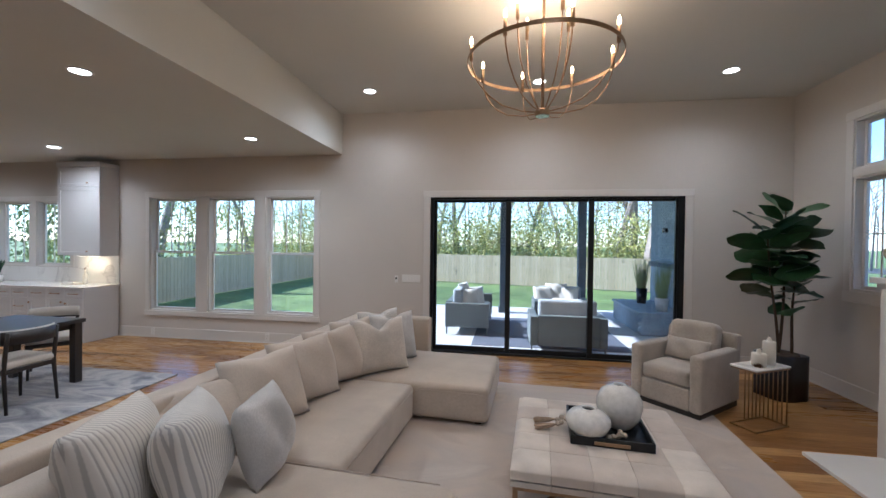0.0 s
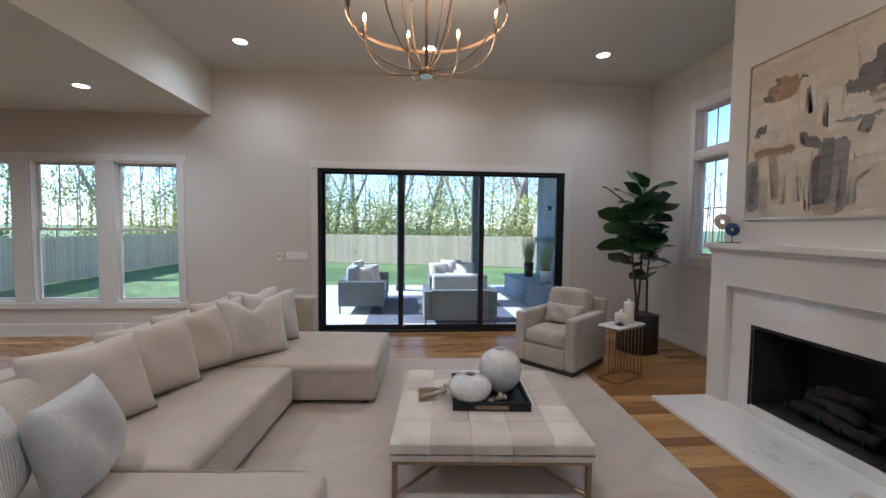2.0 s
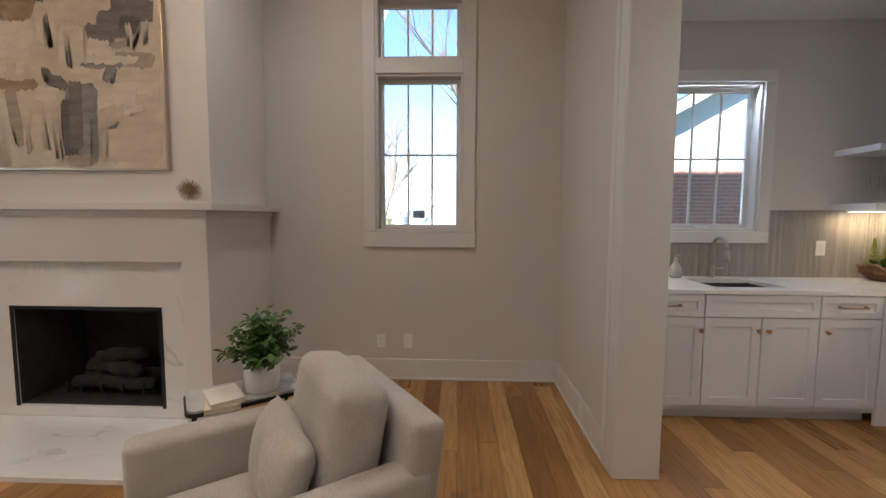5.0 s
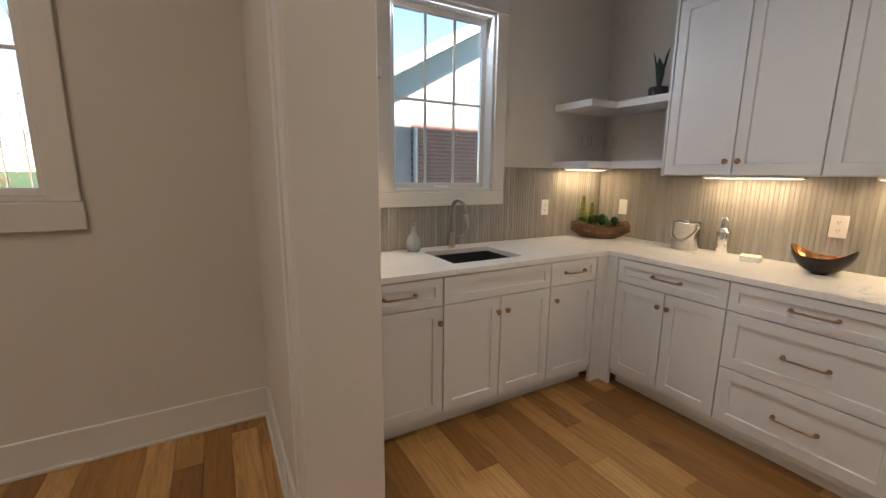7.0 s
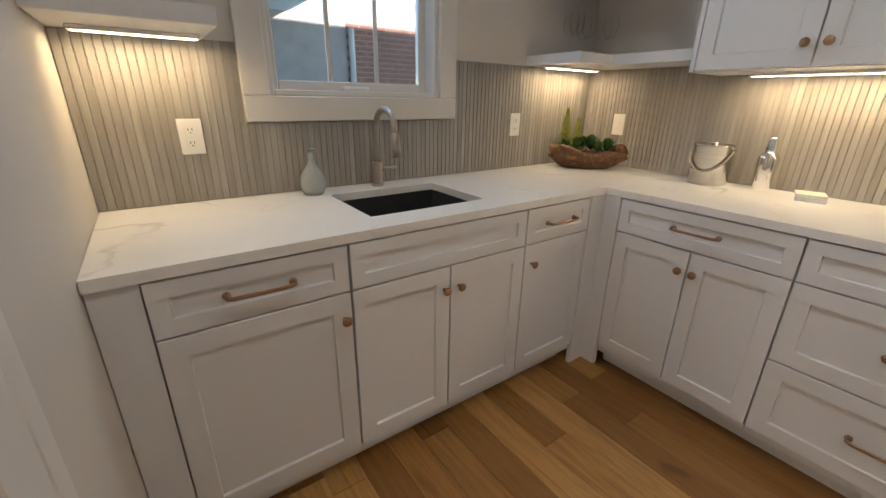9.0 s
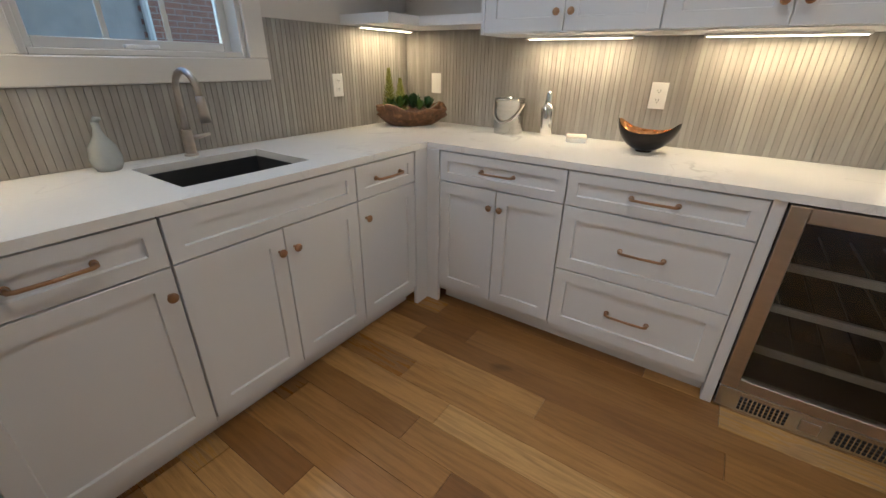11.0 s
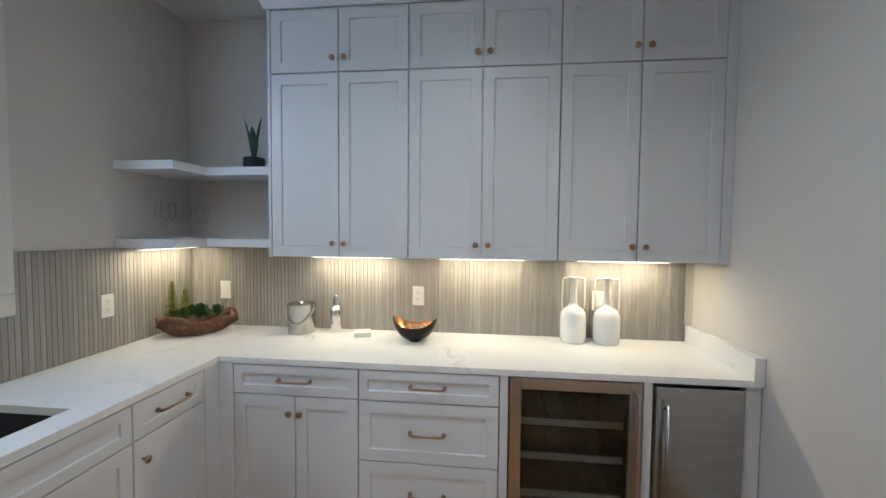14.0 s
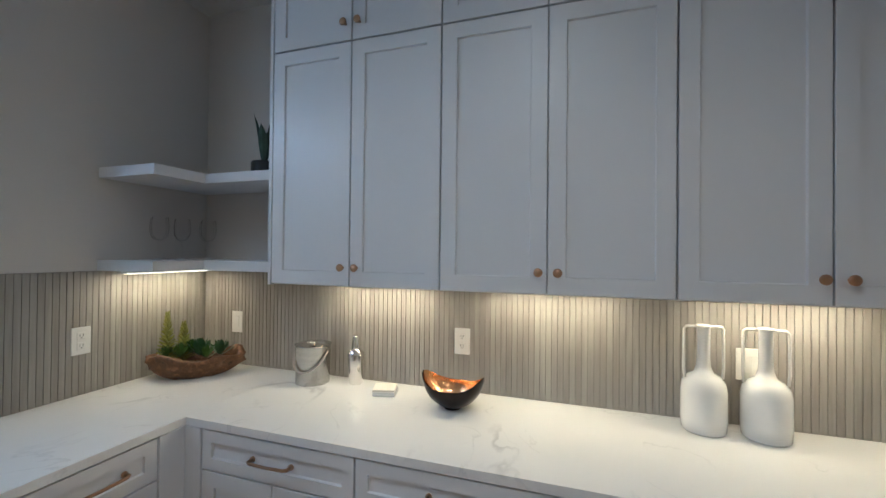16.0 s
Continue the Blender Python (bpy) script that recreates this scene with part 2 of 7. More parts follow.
def add_lathe(bm, profile, n=28, at=(0, 0, 0), caps=True):
    rings = []
    for r, z in profile:
        rings.append([bm.verts.new((at[0] + r * math.cos(2 * math.pi * i / n), at[1] + r * math.sin(2 * math.pi * i / n), at[2] + z)) for i in range(n)])
    for a, b in zip(rings, rings[1:]):
        for i in range(n):
            bm.faces.new((a[i], a[(i + 1) % n], b[(i + 1) % n], b[i]))
    if caps:
        if profile[0][0] > 0.0005:
            bm.faces.new(rings[0][::-1])
        if profile[-1][0] > 0.0005:
            bm.faces.new(rings[-1])
    return bm


def lathe(profile, n=28, at=(0, 0, 0), caps=True):
    return add_lathe(bmesh.new(), profile, n, at, caps)


def add_tube(bm, pts, radius, n=8, closed=False):
    pts = [Vector(p) for p in pts]
    k = len(pts)
    radii = radius if isinstance(radius, (list, tuple)) else [radius] * k
    rings, up = [], None
    for i, p in enumerate(pts):
        a, b = (pts[i - 1], pts[(i + 1) % k]) if closed else (pts[max(i - 1, 0)], pts[min(i + 1, k - 1)])
        d = (b - a).normalized()
        if up is None:
            up = d.orthogonal().normalized()
        up = (up - d * up.dot(d)).normalized()
        side = d.cross(up)
        rings.append([bm.verts.new(p + (up * math.cos(2 * math.pi * j / n) + side * math.sin(2 * math.pi * j / n)) * radii[i]) for j in range(n)])
    for i in range(k if closed else k - 1):
        a, b = rings[i], rings[(i + 1) % k]
        for j in range(n):
            bm.faces.new((a[j], a[(j + 1) % n], b[(j + 1) % n], b[j]))
    if not closed:
        bm.faces.new(rings[0][::-1]), bm.faces.new(rings[-1])
    return bm


def tube(pts, radius, n=8, closed=False):
    return add_tube(bmesh.new(), pts, radius, n, closed)


def soft_box(w, d, h, r=0.05, puff=0.0, at=(0, 0, 0), tops=True, sag=0.0):
    """A padded block with rounded edges, standing on at; puff swells its top."""
    bm = bmesh.new()

    def cuts(s):
        q = s / 2
        inner = [-(q - r) + (2 * (q - r)) * i / 6 for i in range(7)]
        return [-q, -q + r * 0.3, -q + r * 0.65] + inner + [q - r * 0.65, q - r * 0.3, q]
    X, Y, Z = cuts(w), cuts(d), cuts(h)
    seen = {}

    def vert(x, y, z):
        key = (round(x, 5), round(y, 5), round(z, 5))
        if key not in seen:
            core = Vector((max(-w / 2 + r, min(w / 2 - r, x)), max(-d / 2 + r, min(d / 2 - r, y)), max(-h / 2 + r, min(h / 2 - r, z))))
            off = Vector((x, y, z)) - core
            p = core + off.normalized() * r if off.length > 1e-6 else core
            if puff:
                swell = (1 - (2 * p.x / w) ** 2) * (1 - (2 * p.y / d) ** 2)
                p.z += puff * swell * (1 if p.z > 0 else (-1 if not tops else 0)) + sag * math.sin(p.x * 7) * math.cos(p.y * 6) * swell
            seen[key] = bm.verts.new(p + Vector(at) + Vector((0, 0, h / 2)))
        return seen[key]
    for A, Bs, C, f in ((X, Y, (-h / 2, h / 2), lambda a, b, c: (a, b, c)), (X, Z, (-d / 2, d / 2), lambda a, b, c: (a, c, b)), (Y, Z, (-w / 2, w / 2), lambda a, b, c: (c, a, b))):
        for c in C:
            for i in range(len(A) - 1):
                for j in range(len(Bs) - 1):
                    q = [vert(*f(A[i], Bs[j], c)), vert(*f(A[i + 1], Bs[j], c)), vert(*f(A[i + 1], Bs[j + 1], c)), vert(*f(A[i], Bs[j + 1], c))]
                    if len(set(q)) == 4:
                        bm.faces.new(q)
    bmesh.ops.recalc_face_normals(bm, faces=bm.faces)
    return bm


def rounded_slab(w, d, z0, z1, r, n=6):
    bm = bmesh.new()
    pts = []
    for cx, cy, a0 in ((w / 2 - r, d / 2 - r, 0), (-w / 2 + r, d / 2 - r, 90), (-w / 2 + r, -d / 2 + r, 180), (w / 2 - r, -d / 2 + r, 270)):
        pts += [(cx + r * math.cos(radians(a0 + 90 * i / n)), cy + r * math.sin(radians(a0 + 90 * i / n))) for i in range(n + 1)]
    lo = [bm.verts.new((x, y, z0)) for x, y in pts]
    hi = [bm.verts.new((x, y, z1)) for x, y in pts]
    for i in range(len(pts)):
        j = (i + 1) % len(pts)
        bm.faces.new((lo[i], lo[j], hi[j], hi[i]))
    bm.faces.new(hi), bm.faces.new(lo[::-1])
    return bm


def pillow_mesh(w, h, t, seed=0, chop=0.0):
    """A filled cushion standing in the xz plane, with pinched corners and creases; chop dents its top."""
    bm = bmesh.new()
    k = 18
    grid = {}
    rng = random.Random(seed)
    ph = [rng.uniform(0, 6) for _ in range(4)]
    for side in (1, -1):
        for i in range(k + 1):
            for j in range(k + 1):
                u, v = 2 * i / k - 1, 2 * j / k - 1
                rim = i in (0, k) or j in (0, k)
                if rim and side == -1:
                    grid[side, i, j] = grid[1, i, j]
                    continue
                pinch = 1 - 0.055 * (1 - abs(u) ** 2.2) * abs(v) ** 3
                pinch2 = 1 - 0.055 * (1 - abs(v) ** 2.2) * abs(u) ** 3
                fat = max(0.0, (1 - abs(u) ** 2.4) * (1 - abs(v) ** 2.4)) ** 0.47
                y = side * t / 2 * fat * (1 + 0.10 * math.sin(3.1 * u + ph[0]) * math.cos(2.7 * v + ph[1]))
                y += 0.012 * math.sin(5 * u + 3 * v + ph[2]) * fat
                z = h / 2 * v * pinch
                if chop and v > 0:
                    z -= chop * v * v * math.exp(-(u / 0.33) ** 2)
                grid[side, i, j] = bm.verts.new((w / 2 * u * pinch2, y, z + h / 2))
    for side in (1, -1):
        for i in range(k):
            for j in range(k):
                q = [grid[side, i, j], grid[side, i + 1, j], grid[side, i + 1, j + 1], grid[side, i, j + 1]]
                bm.faces.new(q if side == -1 else q[::-1])
    return bm


def part(name, bm, material, parent=None, label="", smooth=False, at=None):
    """Links a bmesh as one mesh object, under a thing or part where one is given."""
    me = bpy.data.meshes.new(name)
    if smooth:
        for f in bm.faces:
            f.smooth = True
    bm.to_mesh(me)
    bm.free()
    me.materials.append(material)
    ob = new(name, me)
    if parent is not None:
        ob.parent = parent
    if at is not None:
        ob.matrix_basis = at
    if label:
        tagged(ob, label)
    return ob


def shared(name, me, parent, m):
    ob = new(name, me)
    ob.parent = parent
    ob.matrix_basis = m
    return ob


def mesh_of(name, bm, material, smooth=False):
    me = bpy.data.meshes.new(name)
    if smooth:
        for f in bm.faces:
            f.smooth = True
    bm.to_mesh(me)
    bm.free()
    me.materials.append(material)
    return me


def thing(name, label, category, m, group=""):
    ob = new(name)
    ob.empty_display_size = 0.1
    ob.matrix_basis = m
    return tagged(ob, label, category, group)


def setting(name, bm, material, label="", smooth=False):
    ob = part(name, bm, material, smooth=smooth)
    return tagged(ob, label or name.replace("_", " "), "structure", "", "structure")


# ---- the shell ----
NY, EX, EXN, SY, WX = 5.055, 4.85, 4.85, -4.35, 1.62
CEIL, LOW, BARC = 3.77, 3.12, 2.93
STEP = -1.66
W3 = [(-5.20, -4.286), (-4.07, -3.19), (-2.995, -2.12)]
KW = [(-8.45, -7.75), (-7.58, -6.85)]
SL = (-0.197, 3.483, 2.42)


def wall_x(name, y, thick, x0, x1, z1, holes, label):
    """A wall along x with its inner face at y, and openings (x0, x1, z0, z1)."""
    bm = bmesh.new()
    xs = sorted({x0, x1, *[h[0] for h in holes], *[h[1] for h in holes]})
    for a, b in zip(xs, xs[1:]):
        cuts_here = sorted([(h[2], h[3]) for h in holes if h[0] <= a and h[1] >= b])
        z = 0.0
        for lo, hi in cuts_here + [(z1, z1)]:
            if lo > z + 1e-6:
                add_box(bm, a, y, z, b, y + thick, lo)
            z = max(z, hi)
    return setting(name, bm, M_WALL, label)


def wall_y(name, x, thick, y0, y1, z1, holes, label):
    bm = bmesh.new()
    ys = sorted({y0, y1, *[h[0] for h in holes], *[h[1] for h in holes]})
    for a, b in zip(ys, ys[1:]):
        cuts_here = sorted([(h[2], h[3]) for h in holes if h[0] <= a and h[1] >= b])
        z = 0.0
        for lo, hi in cuts_here + [(z1, z1)]:
            if lo > z + 1e-6:
                add_box(bm, x, a, z, x + thick, b, lo)
            z = max(z, hi)
    return setting(name, bm, M_WALL, label)


WA = (-0.83, -0.11, 1.265, 2.545)
WAT = (-0.83, -0.11, 2.655, 3.15)
WN = (3.35, 4.07, 1.225, 2.50)
WNT = (3.35, 4.07, 2.59, 3.15)
WB = (-3.20, -2.43, 1.285, 2.46)
north = [(a, b, 0.475, 2.455) for a, b in W3] + [(a, b, 1.2, 2.40) for a, b in KW] + [(SL[0], SL[1], -0.1, SL[2])]
wall_x("wall_north", NY, 0.16, -11.0, EXN, CEIL, north, "greige painted wall with windows and a sliding door")
wall_y("wall_east", EX, 0.16, SY - 0.16, NY + 0.16, CEIL, [WA, WAT, WB, WN, WNT], "greige painted wall with tall windows")
wall_x("wall_bar_south", SY - 0.16, 0.16, WX - 0.14, EX, CEIL, [], "greige painted wall behind the bar")
wall_y("wall_bar_west", WX - 0.14, 0.14, SY, -1.64, CEIL, [], "greige painted side wall of the bar")
wall_x("wall_partition", -1.848, 0.208, 3.60, EX, CEIL, [], "greige painted partition beside the bar")
wall_x("wall_header", -1.846, 0.204, WX, 3.60, CEIL, [(WX, 3.60, -0.1, 2.66)], "painted header over the bar opening")
wall_x("wall_south", -6.16, 0.16, -11.0, WX - 0.14, CEIL, [], "greige painted wall of the hall")
wall_y("wall_west", -11.16, 0.16, -6.16, NY + 0.16, CEIL, [], "greige painted wall of the kitchen")
wall_y("wall_hall_east", WX - 0.139, 0.13, -6.16, SY, CEIL, [], "greige painted wall of the hall")
setting("ceiling", box(STEP, -6.0, CEIL, EXN, NY, CEIL + 0.1), M_CEIL, "pale painted high ceiling of the living room")
setting("ceiling_low", box(-11.0, -6.0, LOW, STEP, NY, CEIL + 0.1), M_CEIL, "pale painted lower ceiling over the dining area")
setting("ceiling_bar", box(WX, SY, BARC, EX, -1.848, BARC + 0.1), M_CEIL, "pale painted ceiling over the bar")
setting("floor_base", box(-11.0, -6.0, -0.12, EXN, NY + 0.03, -0.012), M_SUBFLOOR, "dark floor base under the boards")


# trim: baseboards, casings
def baseboard(name, x0, y0, x1, y1, side):
    """A tall flat board with a shoe; side points into the room."""
    bm = bmesh.new()
    sx, sy = side
    if sx:
        a, b = sorted((x0, x0 + sx * 0.016))
        add_box(bm, a, y0, 0, b, y1, 0.175, 0.003)
        a, b = sorted((x0 + sx * 0.0165, x0 + sx * 0.030))
        add_box(bm, a, y0, 0, b, y1, 0.02, 0.004)
    else:
        a, b = sorted((y0, y0 + sy * 0.016))
        add_box(bm, x0, a, 0, x1, b, 0.175, 0.003)
        a, b = sorted((y0 + sy * 0.0165, y0 + sy * 0.030))
        add_box(bm, x0, a, 0, x1, b, 0.02, 0.004)
    return setting(name, bm, M_TRIM, "tall painted baseboard with a shoe moulding")


baseboard("baseboard_north_dining", -5.8, NY, SL[0] - 0.12, NY, (0, -1))
baseboard("baseboard_north_corner", SL[1] + 0.12, NY, EXN - 0.02, NY, (0, -1))
baseboard("baseboard_east_bay", EXN, 2.61, EXN, NY - 0.002, (-1, 0))
baseboard("baseboard_east", EX, -1.63, EX, 0.788, (-1, 0))
baseboard("baseboard_partition", 3.722, -1.64, EX - 0.032, -1.64, (0, 1))
baseboard("baseboard_bar_west", WX, -3.70, WX, -1.66, (1, 0))


def moulded(x0, y0, z0, x1, y1, z1):
    return box(x0, y0, z0, x1, y1, z1, 0.004)


# the cased end of the partition: two flat casings, a back band and a jamb
cas = thing("trim_opening", "white painted door casing round the bar opening", "trim", pose(0, 0, 0))
part("jamb", moulded(3.561, -1.866, 0, 3.599, -1.622, 2.62), M_TRIM, cas)
for nm, ya, yb in (("casing", -1.639, -1.617), ("casing", -1.869, -1.849)):
    part(nm, moulded(3.567, ya, 0, 3.6649, yb, 2.76), M_TRIM, cas)
    part("casing_band", moulded(3.665, ya - 0.0005, 0, 3.718, yb + 0.006, 2.79), M_TRIM, cas)
part("head_casing", moulded(WX + 0.002, -1.639, 2.63, 3.566, -1.617, 2.76), M_TRIM, cas)
part("head_casing", moulded(WX + 0.002, -1.869, 2.63, 3.566, -1.849, 2.76), M_TRIM, cas)


def window_unit(name, label, kind, along, a0, a1, z0, z1, face, thick, inward, cols, rows, sash_z=None, casing=0.0, upper_only=False):
    """A window in a wall along x ('x') or y ('y'), from a0 to a1 and z0 to z1, its inner wall face at face; inward: +1 or -1 into the room."""
    w = thing(name, label, "window", pose(0, 0, 0))
    tagged(w, kind="structure")

    def bx(a, z_lo, b, z_hi, d0, d1, bev=0.003):
        lo, hi = sorted((face + inward * d0, face + inward * d1))
        return box(a, lo, z_lo, b, hi, z_hi, bev) if along == "x" else box(lo, a, z_lo, hi, b, z_hi, bev)
    jd = -0.12
    for nm, q in (("window_jamb", (a0, z0, a0 + 0.022, z1)), ("window_jamb", (a1 - 0.022, z0, a1, z1)), ("window_head", (a0 + 0.022, z1 - 0.022, a1 - 0.022, z1)), ("window_sill", (a0 + 0.022, z0, a1 - 0.022, z0 + 0.022))):
        part(nm, bx(*q, 0.004, jd), M_TRIM, w)
    f = 0.036
    spans = [(z0 + 0.022, z1 - 0.022, -0.075)] if sash_z is None else [(z0 + 0.022, sash_z + 0.018, -0.06), (sash_z - 0.018, z1 - 0.022, -0.10)]
    for k, (lo, hi, dep) in enumerate(spans):
        ia, ib = a0 + 0.022, a1 - 0.022
        for q in ((ia, lo, ia + f, hi), (ib - f, lo, ib, hi)):
            part("sash_stile", bx(*q, dep, dep - 0.035), M_TRIM, w)
        for q in ((ia + f, lo, ib - f, lo + f), (ia + f, hi - f, ib - f, hi)):
            part("sash_rail", bx(*q, dep, dep - 0.035), M_TRIM, w)
        pane = part("pane", bx(ia + f, lo + f, ib - f, hi - f, dep - 0.015, dep - 0.02, 0), M_GLASS, w)
        pane.visible_shadow = False
        if upper_only and k == 0:
            continue
        for c in range(1, cols):
            x = ia + f + (ib - ia - 2 * f) * c / cols
            part("muntin", bx(x - 0.009, lo + f, x + 0.009, hi - f, dep - 0.004, dep - 0.013, 0), M_TRIM, w)
        for r in range(1, rows):
            z = lo + f + (hi - lo - 2 * f) * r / rows
            part("muntin", bx(ia + f, z - 0.009, ib - f, z + 0.009, dep - 0.0045, dep - 0.0125, 0), M_TRIM, w)
    return w, bx


for i, (a, b) in enumerate(W3):
    w, bx = window_unit("window_%d" % (i + 1), "white double-hung window with three upper lites", "", "x", a, b, 0.475, 2.455, NY, 0.16, -1, 3, 1, 1.50, upper_only=True)
trim3 = tagged(thing("window_trim", "white painted casing round three windows", "trim", pose(0, 0, 0)), kind="structure")
for a, b in ((W3[0][0] - 0.085, W3[0][0]), (W3[0][1], W3[1][0]), (W3[1][1], W3[2][0]), (W3[2][1], W3[2][1] + 0.085)):
    part("casing", box(a + 0.001, NY - 0.02, 0.475, b - 0.001, NY - 0.0005, 2.455, 0.003), M_TRIM, trim3)
part("head_casing", box(W3[0][0] - 0.1, NY - 0.022, 2.456, W3[2][1] + 0.1, NY - 0.0005, 2.55, 0.004), M_TRIM, trim3)
part("apron", box(W3[0][0] - 0.1, NY - 0.026, 0.385, W3[2][1] + 0.1, NY - 0.0005, 0.474, 0.005), M_TRIM, trim3)
for i, (a, b) in enumerate(KW):
    window_unit("window_%d" % (i + 4), "white kitchen window above the counter", "", "x", a, b, 1.2, 2.40, NY, 0.16, -1, 3, 1)
trimk = tagged(thing("window_trim", "white painted casing round kitchen windows", "trim", pose(0, 0, 0)), kind="structure")
for a, b in ((KW[0][0] - 0.08, KW[0][0]), (KW[0][1], KW[1][0]), (KW[1][1], KW[1][1] + 0.08)):
    part("casing", box(a + 0.001, NY - 0.02, 1.2, b - 0.001, NY - 0.0005, 2.40, 0.003), M_TRIM, trimk)
part("head_casing", box(KW[0][0] - 0.08, NY - 0.022, 2.401, KW[1][1] + 0.08, NY - 0.0005, 2.48, 0.004), M_TRIM, trimk)


def tall_window(n, wall, lower, upper, label):
    a, b = lower[0], lower[1]
    window_unit("window_%d" % n, label, "", "y", a, b, lower[2], lower[3], wall, 0.16, -1, 3, 2)
    window_unit("window_%d" % (n + 1), "white fixed transom window with three lites", "", "y", a, b, upper[2], upper[3], wall, 0.16, -1, 3, 1)
    t = tagged(thing("window_trim", "white painted casing round a tall window", "trim", pose(0, 0, 0)), kind="structure")
    for p, q in ((a - 0.1, a), (b, b + 0.1)):
        part("casing", box(wall - 0.02, p + 0.001, lower[2], wall - 0.0005, q - 0.001, upper[3], 0.003), M_TRIM, t)
    part("mullion", box(wall - 0.018, a, lower[3], wall - 0.0005, b, upper[2], 0.003), M_TRIM, t)
    part("head_casing", box(wall - 0.022, a - 0.11, upper[3] + 0.001, wall - 0.0005, b + 0.11, upper[3] + 0.1, 0.004), M_TRIM, t)
    part("apron", box(wall - 0.024, a - 0.11, lower[2] - 0.13, wall - 0.0005, b + 0.11, lower[2] - 0.001, 0.005), M_TRIM, t)


tall_window(6, EX, WA, WAT, "tall white window with six lites")
tall_window(8, EXN, WN, WNT, "tall white window beside the fireplace")
window_unit("window_10", "white casement window over the bar sink", "", "y", WB[0], WB[1], WB[2], WB[3], EX, 0.16, -1, 3, 2)
tb = tagged(thing("window_trim", "white painted casing round the bar window", "trim", pose(0, 0, 0)), kind="structure")
for p, q in ((WB[0] - 0.093, WB[0]), (WB[1], WB[1] + 0.093)):
    part("casing", box(EX - 0.022, p, WB[2], EX - 0.0005, q, WB[3], 0.003), M_TRIM, tb)
part("head_casing", box(EX - 0.023, WB[0] - 0.093, WB[3] + 0.001, EX - 0.0005, WB[1] + 0.093, WB[3] + 0.095, 0.004), M_TRIM, tb)
part("apron", box(EX - 0.024, WB[0] - 0.093, WB[2] - 0.095, EX - 0.0005, WB[1] + 0.093, WB[2] - 0.001, 0.004), M_TRIM, tb)
part("crank_handle", box(EX + 0.03, -2.86, WB[2] + 0.024, EX + 0.058, -2.74, WB[2] + 0.04, 0.006, 2), M_PLASTIC, tb)

# sliding door
sd = tagged(thing("door_1", "black aluminium three-panel sliding glass door", "door", pose(0, 0, 0)), kind="structure")
fr = 0.045
part("frame_jamb", box(SL[0], NY - 0.01, 0, SL[0] + fr, NY + 0.14, SL[2], 0.004), M_BLACK, sd)
part("frame_jamb", box(SL[1] - fr - 0.04, NY - 0.01, 0, SL[1], NY + 0.14, SL[2], 0.004), M_BLACK, sd)
part("frame_head", box(SL[0] + fr, NY - 0.01, SL[2] - 0.035, SL[1] - fr - 0.04, NY + 0.14, SL[2], 0.004), M_BLACK, sd)
part("threshold", box(SL[0] + fr, NY - 0.01, -0.02, SL[1] - fr - 0.04, NY + 0.14, 0.03, 0.004), M_BLACK, sd)
edges_x = [SL[0] + fr, 1.0, 2.21, SL[1] - fr - 0.04]
for i in range(3):
    a, b, dy = edges_x[i], edges_x[i + 1], (0.085, 0.05, 0.015)[i]
    sash = tagged(part("sash_frame", box(a - (0.03 if i else 0), NY + dy, 0.03, a + 0.045, NY + dy + 0.032, SL[2] - 0.035, 0.003), M_BLACK, sd), "")
    part("sash_stile", box(b - 0.03, NY + dy, 0.03, b + (0.03 if i < 2 else 0), NY + dy + 0.032, SL[2] - 0.035, 0.003), M_BLACK, sash)
    part("sash_rail", box(a + 0.046, NY + dy + 0.001, 0.03, b - 0.031, NY + dy + 0.031, 0.10, 0.003), M_BLACK, sash)
    part("sash_rail", box(a + 0.046, NY + dy + 0.001, SL[2] - 0.07, b - 0.031, NY + dy + 0.031, SL[2] - 0.035, 0.003), M_BLACK, sash)
    pane = part("pane", box(a + 0.046, NY + dy + 0.013, 0.10, b - 0.031, NY + dy + 0.019, SL[2] - 0.07), M_GLASS, sash)
    pane.visible_shadow = False
ts = tagged(thing("door_trim", "white painted casing round the sliding door", "trim", pose(0, 0, 0)), kind="structure")
for a, b in ((SL[0] - 0.105, SL[0] - 0.001), (SL[1] + 0.001, SL[1] + 0.105)):
    part("casing", box(a, NY - 0.02, 0, b, NY - 0.0005, SL[2], 0.003), M_TRIM, ts)
part("head_casing", box(SL[0] - 0.115, NY - 0.022, SL[2] + 0.001, SL[1] + 0.115, NY - 0.0005, SL[2] + 0.1, 0.004), M_TRIM, ts)


